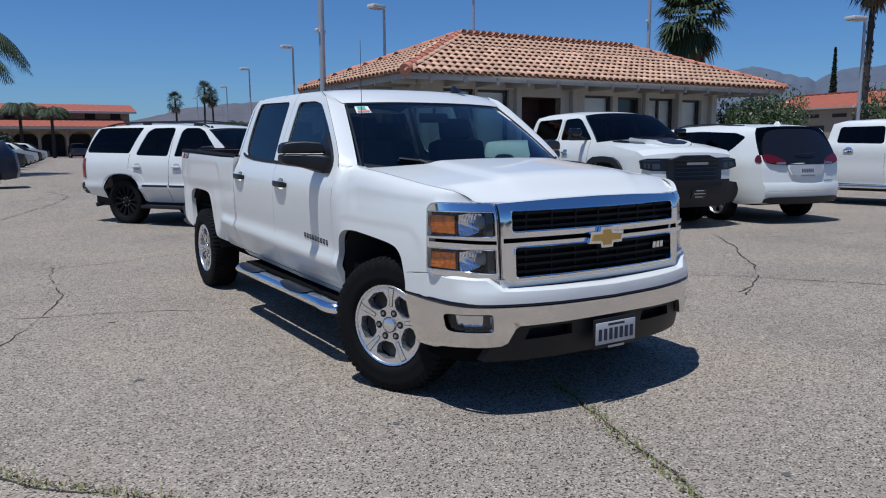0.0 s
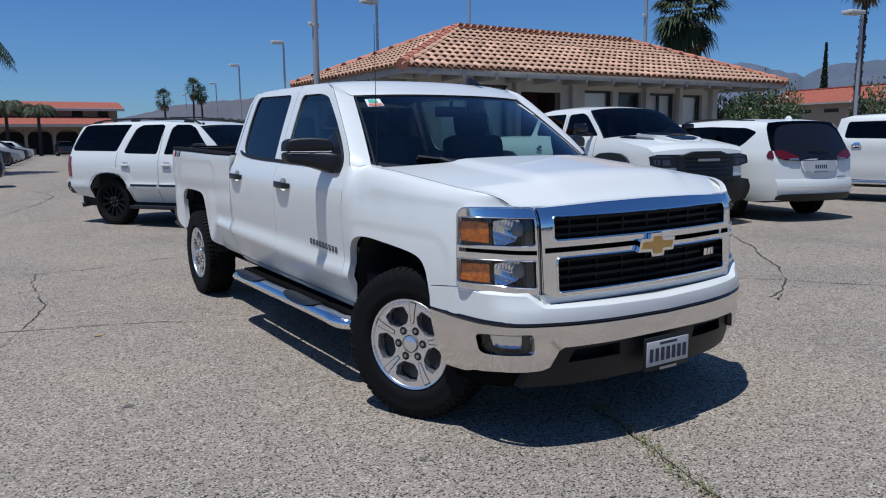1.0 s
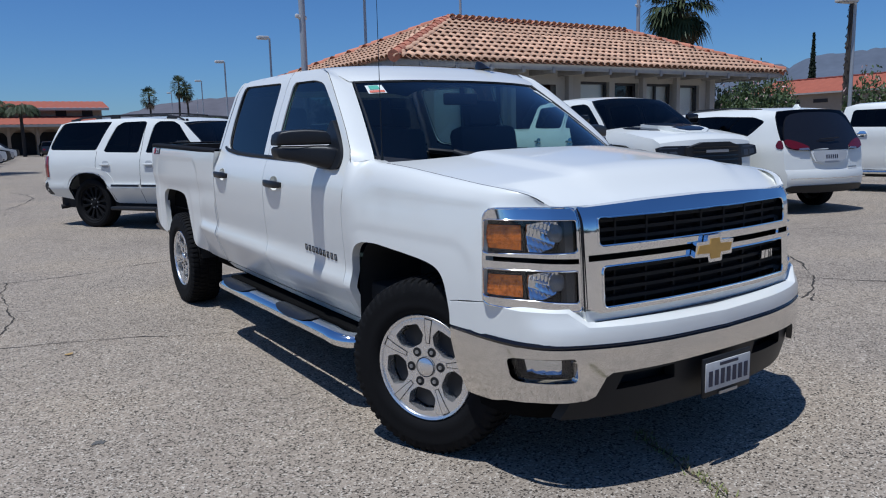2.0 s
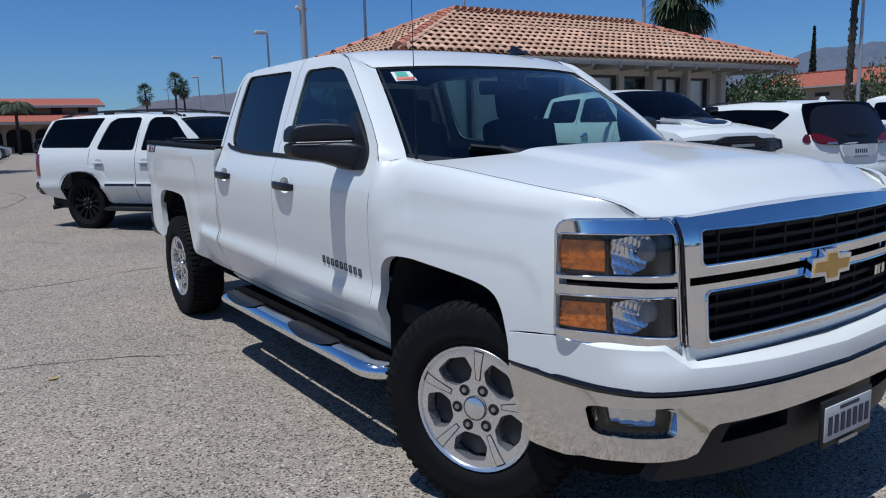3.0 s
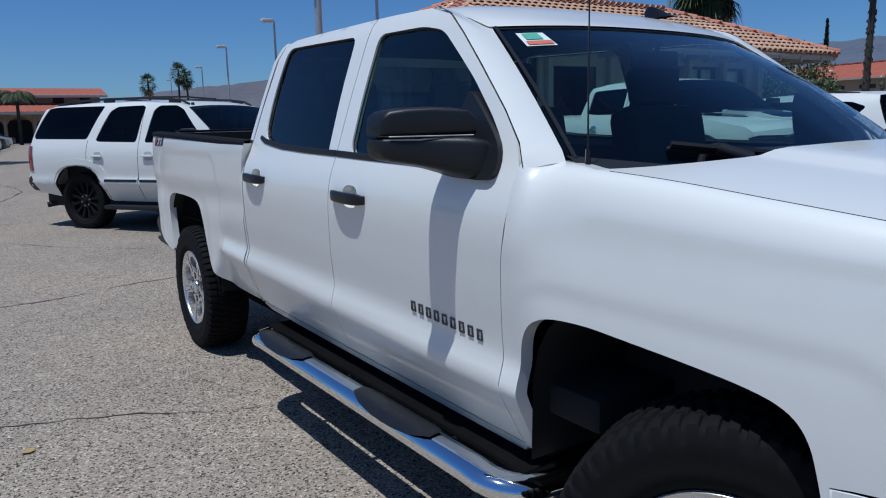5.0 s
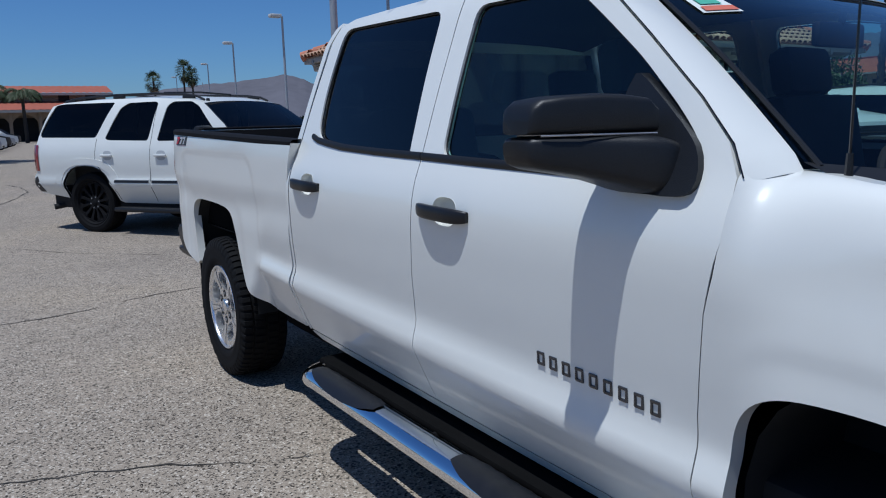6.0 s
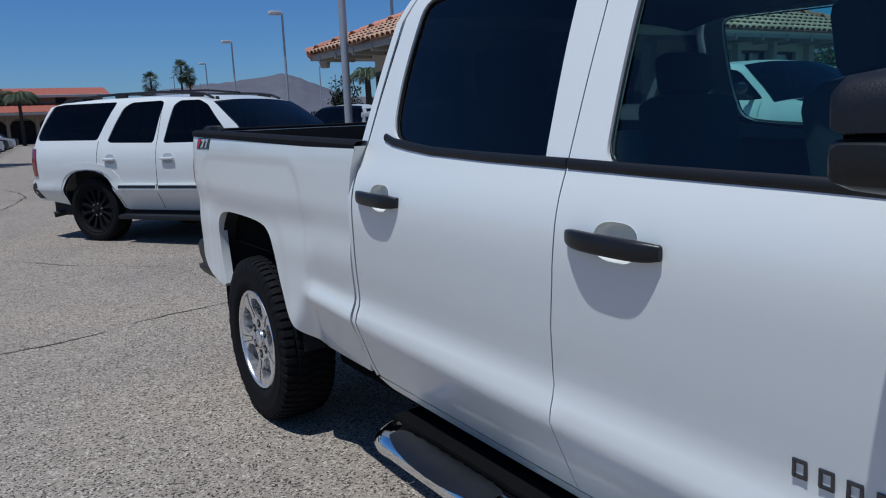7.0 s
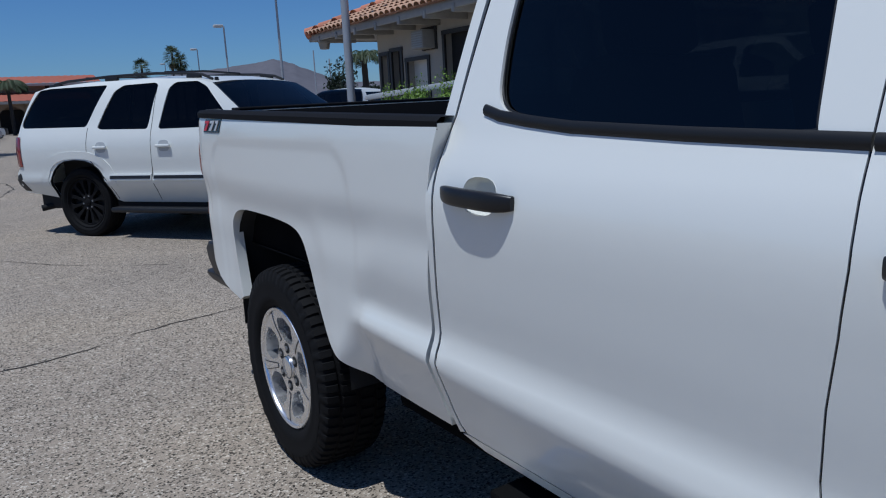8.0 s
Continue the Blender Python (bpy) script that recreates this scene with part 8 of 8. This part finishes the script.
def lamp_post(x, y, z, towards=180.0, r=0.07, size=0.62, label="tall steel lamp post with a flat box head"):
    post = empty("lamp_post", pose(x, y, 0, 0, 0, towards), label, "lamp post", "car park lamp posts")
    bm = bmesh.new()
    rod(bm, (0, 0, 0), (0, 0, z), r * 1.15, r * 0.8, 10)
    part("pole", bm, GALV, post)
    bm = bmesh.new()
    box(bm, (0, 0, 0.2), (0.5, 0.5, 0.4), bevel=0.03)
    part("base", bm, STUCCO, post)
    bm = bmesh.new()
    box(bm, (size * 0.62, 0, z + 0.02), (size, size * 0.62, 0.16), bevel=0.03)
    head = part("head", bm, LAMP_HEAD, post)
    bm = bmesh.new()
    box(bm, (size * 0.62, 0, z - 0.07), (size * 0.8, size * 0.48, 0.03))
    part("lens", bm, GREY_METAL, head)


lamp_post(16.2, 42.0, 7.0, 180)
lamp_post(18.5, 57.2, 7.15, 180)
lamp_post(25.2, 86.2, 7.95, 180)
lamp_post(31.9, 125.8, 9.0, 180)
lamp_post(16.4, 31.0, 7.55, 195, 0.075, 0.75)
lamp_post(35.0, 19.17, 6.9, 170, 0.085, 0.9)
for x, y, h, r in ((7.95, 18.6, 11.0, 0.085), (24.4, 22.4, 9.5, 0.085), (14.2, 20.6, 9.0, 0.045), (40.0, 140.0, 9.0, 0.08), (31.0, 70.0, 6.5, 0.07), (34.5, 74.0, 6.0, 0.07)):
    pole = empty("flag_pole", pose(x, y, 0), "tall grey steel pole with small fittings", "pole")
    bm = bmesh.new()
    rod(bm, (0, 0, 0), (0, 0, h), r, r * 0.8, 12)
    part("shaft", bm, GALV, pole)
    bm = bmesh.new()
    box(bm, (0, 0, 0.15), (0.4, 0.4, 0.3), bevel=0.03)
    part("base", bm, STUCCO, pole)
    if h > 8:
        z = 4.36 if x < 8 else 6.4
        bm = bmesh.new()
        rod(bm, (-0.10, 0, z), (0.10, 0, z), 0.05, 0.05, 8)
        box(bm, (-0.14, -0.02, z + 0.03), (0.10, 0.10, 0.10), bevel=0.03)
        part("camera_fitting", bm, LAMP_HEAD, pole)


# ---- far buildings ----
def red_roof_house(m, length, depth, eave, ridge, label, openings):
    h = empty("building", m, label, "building")
    bm = bmesh.new()
    box(bm, (length / 2, depth / 2, eave / 2), (length, depth, eave))
    # darker than the gable: overhang shade is in the wall colour
    wall = part("wall", bm, STUCCO_TAN_SHADED, h)
    bm = bmesh.new()
    o, hip = 0.7, 4.6
    rows = 26
    for side in (0, 1):
        grid = []
        for k in range(rows + 1):
            f = k / rows
            y = -o + (depth / 2 + o) * f if side == 0 else depth + o - (depth / 2 + o) * f
            z = eave - 0.1 + (ridge - eave + 0.1) * f + (0.05 if k % 2 else 0)
            grid.append([bm.verts.new((-o + (length + 2 * o - hip * f) * i / 60, y, z + (0.04 if i % 2 else 0))) for i in range(61)])
        for a, b in zip(grid, grid[1:]):
            for i in range(60):
                bm.faces.new((a[i], a[i + 1], b[i + 1], b[i]))
    flat(bm, [(length + o, -o, eave - 0.1), (length + o, depth + o, eave - 0.1), (length + o - hip, depth / 2, ridge)])
    for x in (0.0,):
        g = bmesh.new()
        flat(g, [(x, -0.3, eave - 0.05), (x, depth + 0.3, eave - 0.05), (x, depth / 2, ridge - 0.02)])
        part("gable", g, STUCCO_LIGHT, h)
    roof = part("roof", bm, CLAY_RED, h, "red clay tile roof", sharp=20)
    bm = bmesh.new()
    tube(bm, [Vector((-o + (length + 2 * o - hip) * i / 40, depth / 2, ridge + (0.09 if i % 2 else 0.06))) for i in range(41)], 0.13, 6)
    part("ridge_cap", bm, CLAY_DARK, roof)
    bm = bmesh.new()
    box(bm, (length / 2, -o + 0.03, eave - 0.16), (length + 2 * o, 0.08, 0.16))
    part("fascia", bm, TIMBER, h)
    for x, z, w, t in openings:
        bm = bmesh.new()
        box(bm, (x, 0.0, z), (w, 0.12, t))
        part("window", bm, DARK_ROOM, wall)
    return h


red_roof_house(pose(79.6, 54.1, 0, 0, 0, -99), 30, 9, 5.0, 6.6, "low building with red tile roof beyond the hedge", [(2.5 + 3.4 * k, 4.05, 1.7, 0.38) for k in range(7)] + [(6, 1.8, 3.0, 2.4), (14, 1.8, 3.0, 2.4)])


def two_storey():
    """The two-storey building far down the lot: red roofs over an arcade."""
    b = empty("building", pose(-26, 112, 0, 0, 0, -3), "two-storey tan building with red tile roofs and arcade", "building")
    L = 45.0
    bm = bmesh.new()
    box(bm, (L / 2, 8, 3.0), (L, 10, 6.0))
    wall = part("wall", bm, STUCCO_TAN_SHADED, b)
    for name, y0, y1, z0, z1, x0, x1 in (("roof", 1.6, 8, 6.05, 7.20, -0.8, L + 0.8), ("canopy_roof", -2.9, 3.0, 3.85, 5.00, -0.8, L - 1.0)):
        bm = bmesh.new()
        rows = [[bm.verts.new((x0 + (x1 - x0) * i / 120, y0 + (y1 - y0) * k / 12, z0 + (z1 - z0) * k / 12 + (0.05 if (i + k) % 2 else 0))) for i in range(121)] for k in range(13)]
        for a, c in zip(rows, rows[1:]):
            for i in range(120):
                bm.faces.new((a[i], a[i + 1], c[i + 1], c[i]))
        part(name, bm, CLAY_RED, b, "red tile roof", sharp=20)
        bm = bmesh.new()
        box(bm, ((x0 + x1) / 2, y0 + 0.05, z0 - 0.16), (x1 - x0, 0.1, 0.3))
        part("fascia", bm, TIMBER, b)
    for k in range(14):
        bm = bmesh.new()
        box(bm, (1.6 + k * 3.2, 2.97, 5.45), (1.3, 0.1, 0.85))
        part("window", bm, DARK_ROOM, wall)
        bm = bmesh.new()
        box(bm, (1.6 + k * 3.2, -1.2, 1.95), (0.38, 0.38, 3.9), bevel=0.03)
        part("column", bm, STUCCO_TAN_SHADED, b)
        bm = bmesh.new()
        box(bm, (3.2 + k * 3.2, 2.97, 1.5), (2.95, 0.12, 2.9))
        part("shopfront", bm, DARK_ROOM, wall)
        # arched head between the columns
        x0, x1 = 1.6 + k * 3.2, 4.8 + k * 3.2
        arc = [(x0 + 0.2 + (x1 - x0 - 0.4) * i / 12, 2.35 + 0.95 * math.sin(math.pi * i / 12) ** 0.7) for i in range(13)]
        bm = sheet([(x0, 2.35)] + arc + [(x1, 2.35), (x1, 3.9), (x0, 3.9)], lambda x, z: Vector((x, -1.2, z)), 1.0, 0.25, (0, 1, 0))
        part("arcade_arch", bm, STUCCO_TAN_SHADED, b)


two_storey()


# ---- parked cars far off ----
def plain_car(name, m, label, paint, tall=False):
    t = 0.25 if tall else 0.0
    top = [(-0.85, 0.35, "front"), (-0.90, 0.60, "front"), (-0.80, 0.80 + t / 2, "hood"), (0.15, 0.98 + t / 2, "windscreen"), (0.85, 1.36 + t, "windscreen"), (1.0, 1.40 + t, "roof"), (1.7, 1.44 + t, "roof"), (2.5, 1.40 + t, "roof")]
    top += [(3.2, 1.34 + t, "rear_window"), (3.55, 1.0 + t / 2, "tailgate"), (3.62, 0.6, "rear_bumper"), (3.55, 0.35, "rear_bumper")] if tall else [(2.65, 1.36, "rear_window"), (3.2, 1.05, "tailgate"), (3.7, 1.0, "tailgate"), (3.78, 0.6, "rear_bumper"), (3.7, 0.35, "rear_bumper")]
    bottom = [(3.2, 0.3)] + list(reversed(arch(2.75, 0.38, 0.32, 0.72))) + [(2.2, 0.26), (0.5, 0.26)] + list(reversed(arch(0.0, 0.38, 0.32, 0.72))) + [(-0.5, 0.28)]
    c = Car(name, m, label, "car", paint, ([0.25, 0.5, 0.85 + t, 1.0 + t, 1.3 + t, 1.46 + t], [0.82, 0.90, 0.90, 0.87, 0.72, 0.55]), ([-0.9, -0.7, -0.2, 3.0, 3.8], [0.78, 0.92, 1, 1, 0.86]), top, bottom, 0.03, 0.12, 0.15, "parked cars")
    win = [(0.75, 1.02 + t * 0.7), (1.05, 1.32 + t), (2.35, 1.33 + t), (2.85 + t, 1.05 + t * 0.7)]
    c.body((win,), GLASS_PARKED)
    c.wheels((0.0, 2.75), 0.33, 0.21, 0.22, 5, GREY_METAL, DARK)
    for s in (-1, 1):
        c.patch("headlamp", [(s * 0.45, 0.62), (s * 0.74, 0.62), (s * 0.74, 0.74), (s * 0.45, 0.74)], GLASS_CLEAR, True)
        c.patch("tail_lamp", [(s * 0.50, 0.72), (s * 0.74, 0.72), (s * 0.74, 0.88), (s * 0.50, 0.88)], RED_LENS, False)
    c.mirror(0.62, 1.02 + t * 0.7, paint, (0.18, 0.1, 0.12))
    return c.ob


BLUE_PAINT = material("dark_blue_paint", (0.006, 0.010, 0.030), 0.4, coat=0.25, noise_scale=2, amount=0.05)
SILVER_PAINT = material("silver_paint", (0.42, 0.43, 0.44), 0.35, 0.5, coat=0.5, noise_scale=2, amount=0.05)
BLACK_PAINT = material("black_paint", (0.015, 0.015, 0.017), 0.3, coat=0.6, noise_scale=2, amount=0.05)
plain_car("car", pose(-2.45, 29.6, 0, 0, 0, -90), "dark blue parked car in the sun", BLUE_PAINT, True)
white = plain_car("car", pose(0.3, 41.0, 0, 0, 0, 110), "white parked car in a long row", PAINT_OTHER, True)
silver = plain_car("car", pose(0.9, 46.5, 0, 0, 0, 108), "silver parked car in a long row", SILVER_PAINT, False)
black = plain_car("car", pose(1.6, 52.0, 0, 0, 0, 112), "black parked car in a long row", BLACK_PAINT, True)
for k in range(6):
    copy_thing((silver, white, black)[k % 3], pose(2.4 + k * 0.62, 57.5 + k * 5.5, 0, 0, 0, 108 + (k * 7) % 6))
copy_thing(black, pose(10.6, 99.0, 0, 0, 0, 178))
copy_thing(white, pose(13.0, 97.5, 0, 0, 0, 182))
copy_thing(white, pose(11.2, 26.45, 0, 0, 0, -50) @ Matrix.Scale(1.13, 4))
copy_thing(silver, pose(19.5, 38.0, 0, 0, 0, 70))
copy_thing(silver, pose(30.5, 14.5, 0, 0, 0, 95))

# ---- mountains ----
# rock colours with the bluish haze of distance painted in
HAZED_BROWN_ROCK = material("hazy_brown_mountain", (0.135, 0.132, 0.150), 1.0, noise_scale=0.004, amount=0.22, fine_scale=0.03, fine=0.15, spec=0.0)
HAZED_BLUE_ROCK = material("hazy_blue_mountain", (0.115, 0.135, 0.172), 1.0, noise_scale=0.004, amount=0.22, fine_scale=0.03, fine=0.15, spec=0.0)


def ridge_line(name, dist, bearings, heights, seed, mat, label):
    """A mountain range on an arc round the lot; crest heights by bearing."""
    bm = bmesh.new()
    a0, a1 = bearings[0], bearings[-1]
    n, rows = 220, 10
    grid = []
    for j in range(rows + 1):
        f = j / rows
        line = []
        for i in range(n + 1):
            deg = a0 + (a1 - a0) * i / n
            a = radians(deg)
            h = lerp(deg, bearings, heights)
            h *= 1 + 0.04 * noise.noise((i * 0.11, seed, 0)) + 0.03 * noise.noise((i * 0.5, seed, 3))
            d = dist + 900 * f + 120 * (1 - f) * noise.noise((i * 0.13, f * 4, seed))
            z = h * (f ** 1.15) * (1 + 0.25 * (1 - f) * noise.noise((i * 0.22, f * 5, seed + 9)))
            line.append(bm.verts.new((d * math.sin(a), d * math.cos(a), z - 2)))
        grid.append(line)
    for p, q in zip(grid, grid[1:]):
        for i in range(n):
            bm.faces.new((p[i], p[i + 1], q[i + 1], q[i]))
    tagged(link(name, bm, mat), label, "mountains", kind="structure")


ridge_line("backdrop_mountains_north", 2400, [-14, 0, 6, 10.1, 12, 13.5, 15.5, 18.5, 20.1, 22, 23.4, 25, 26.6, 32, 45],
           [10, 30, 70, 104, 132, 156, 166, 181, 193, 212, 184, 147, 102, 95, 130], 3, HAZED_BROWN_ROCK, "hazy brown mountain range on the horizon")
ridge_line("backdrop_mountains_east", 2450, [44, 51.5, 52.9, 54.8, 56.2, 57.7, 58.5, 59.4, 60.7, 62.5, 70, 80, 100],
           [130, 266, 290, 297, 284, 256, 235, 262, 286, 286, 270, 290, 200], 7, HAZED_BLUE_ROCK, "hazy blue mountain range on the horizon")

# unseen range, added to close the horizon in the chrome's reflections
ridge_line("backdrop_mountains_south", 2500, [98, 120, 150, 180, 215, 250, 290, 320, 347], [200, 150, 110, 90, 120, 150, 110, 60, 12], 12, HAZED_BLUE_ROCK, "hazy blue mountain range on the horizon")
bm = bmesh.new()
rng = random.Random(77)
for k in range(46):
    a = radians(112 + 232 * k / 45 + rng.uniform(-1.5, 1.5))
    d, h = rng.uniform(85, 130), rng.uniform(3.5, 8.5)
    c = Vector((d * math.sin(a), d * math.cos(a), 0))
    lump = blob(rng.uniform(2.5, 5), rng.uniform(2.5, 5), h, 300 + k)
    clumps(bm, 420, lambda g: c + lump(g), 0.55, rng)
tagged(link("backdrop_trees", bm, LEAF_DARK), "dark green belt of trees round the car park", "trees", kind="stuff")

# ---- marks on the ground ----
CRACK = material("crack", (0.046, 0.039, 0.031), 0.95, noise_scale=20, amount=0.3)
WEED = leaf_material("weed", (0.20, 0.22, 0.07))
DRY_WEED = leaf_material("dry_weed", (0.22, 0.16, 0.09))


def crack(points, width, seed, weeds=0.0):
    """A jagged open joint in the asphalt, with or without weeds in it."""
    rng = random.Random(seed)
    bm = bmesh.new()
    pts = []
    for (x0, y0), (x1, y1) in zip(points, points[1:]):
        k = max(2, int(math.dist((x0, y0), (x1, y1)) / 0.06))
        for i in range(k):
            f = i / k
            pts.append(Vector((x0 + (x1 - x0) * f, y0 + (y1 - y0) * f, 0.0035)))
    off = 0.0
    rows = []
    for i, p in enumerate(pts):
        d = (pts[min(i + 1, len(pts) - 1)] - pts[max(i - 1, 0)]).normalized()
        s = Vector((-d.y, d.x, 0))
        off = off * 0.82 + rng.uniform(-0.016, 0.016)
        w = 0.95 * width * max(0.12, 0.55 + 0.8 * noise.noise((p.x * 2.2, p.y * 2.2, seed)) + rng.uniform(-0.2, 0.25))
        rows.append((bm.verts.new(p + s * (off + w / 2)), bm.verts.new(p + s * (off - w / 2))))
    for a, b in zip(rows, rows[1:]):
        bm.faces.new((a[0], b[0], b[1], a[1]))
    bmesh.ops.recalc_face_normals(bm, faces=bm.faces)
    ob = tagged(link("pavement_crack", bm, CRACK), "dark jagged crack in the asphalt", "crack", kind="structure")
    if weeds:
        green, dry = bmesh.new(), bmesh.new()
        for p in pts:
            if noise.noise((p.x * 3, p.y * 3, 5)) < 0.05 - weeds:
                continue
            for _ in range(int(44 * weeds)):
                q = p + Vector((rng.gauss(0, 0.024), rng.gauss(0, 0.024), -0.003))
                h, a, ln = rng.uniform(0.008, 0.028), rng.uniform(0, 6.28), rng.uniform(0.008, 0.03)
                e = q + Vector((math.cos(a) * ln, math.sin(a) * ln, h))
                s = Vector((-math.sin(a), math.cos(a), 0)) * 0.005
                flat(green if rng.random() < 0.6 else dry, [q - s, q + s, e])
        tagged(link("weeds", green, WEED), "low green weeds growing in a crack", "weeds", kind="stuff")
        tagged(link("dry_weeds", dry, DRY_WEED), "dry weeds growing in a crack", "weeds", kind="stuff")

crack([(9.50, 7.25), (8.67, 6.27), (8.17, 5.84), (7.42, 5.10), (6.84, 4.61), (6.30, 4.28), (5.9, 4.15)], 0.030, 1)
crack([(6.35, 5.07), (6.80, 4.60), (7.12, 4.10), (7.46, 3.61), (7.9, 2.8)], 0.022, 2)
crack([(9.2, 6.9), (9.55, 6.71), (10.67, 6.24), (11.98, 5.93), (14.0, 5.6)], 0.020, 3)
crack([(2.72, 3.10), (2.60, 2.75), (2.54, 2.55), (2.43, 2.29), (2.35, 2.03), (2.29, 1.85), (2.20, 1.60), (2.05, 1.1)], 0.022, 4, 0.42)
crack([(0.56, 9.60), (0.48, 8.97), (0.50, 8.11), (0.48, 7.53), (0.28, 6.83), (0.08, 6.28), (-0.2, 5.6)], 0.018, 5)
crack([(0.0, 6.88), (0.53, 6.70), (0.94, 6.57), (1.22, 6.44), (1.50, 6.26), (1.84, 6.15), (2.6, 5.9), (3.6, 5.75)], 0.016, 6)
crack([(-0.3, 9.75), (0.60, 9.58), (1.20, 9.58), (1.64, 9.76), (2.30, 9.94), (3.2, 10.1)], 0.018, 7)
crack([(-0.5, 3.9), (-0.15, 3.50), (-0.03, 3.31), (0.15, 3.12), (0.35, 2.91), (0.6, 2.6)], 0.022, 8, 0.42)
crack([(0.24, 16.64), (0.96, 18.86), (1.68, 21.14), (2.02, 22.88), (2.04, 24.61), (1.73, 26.16)], 0.05, 9)
crack([(1.00, 13.78), (1.56, 12.87), (2.10, 12.24), (2.5, 11.9)], 0.020, 10)
crack([(6.15, 4.22), (5.85, 4.05)], 0.040, 12)
TAR = material("tar_stain", (0.12, 0.115, 0.105), 0.95, noise_scale=60, amount=0.5, fine_scale=200, fine=0.4)
for k, (x, y, r) in enumerate(((2.73, 1.61, 0.02), (1.60, 3.05, 0.02), (0.62, 4.55, 0.03))):
    rng = random.Random(k)
    outline = [(x + r * rng.uniform(0.5, 1.3) * math.cos(a), y + r * rng.uniform(0.5, 1.4) * math.sin(a)) for a in np.linspace(0, math.tau, 14, endpoint=False)]
    bm = sheet(outline, lambda a, b: Vector((a, b, 0.0035)), 0.05, 0.0, (0, 0, -1))
    tagged(link("tar_spot", bm, TAR), "small dark worn spot in the asphalt", "stain", kind="structure")
# a fallen leaf
bm = sheet(smooth_loop([(-0.03, 0.0), (-0.012, 0.022), (0.02, 0.016), (0.035, 0.0), (0.012, -0.02)], 1), lambda a, b: Vector((a, b, 0.008 + 6 * a * a + 4 * b * b)), 0.01, 0.001, (0, 0, -1))
leaf = link("fallen_leaf", bm, material("dry_leaf", (0.42, 0.27, 0.09), 0.8, noise_scale=40, amount=0.2))
leaf.matrix_basis = pose(0.715, 6.27, 0, 0, 0, 20)
tagged(leaf, "small dry yellow leaf on the asphalt", "leaf")
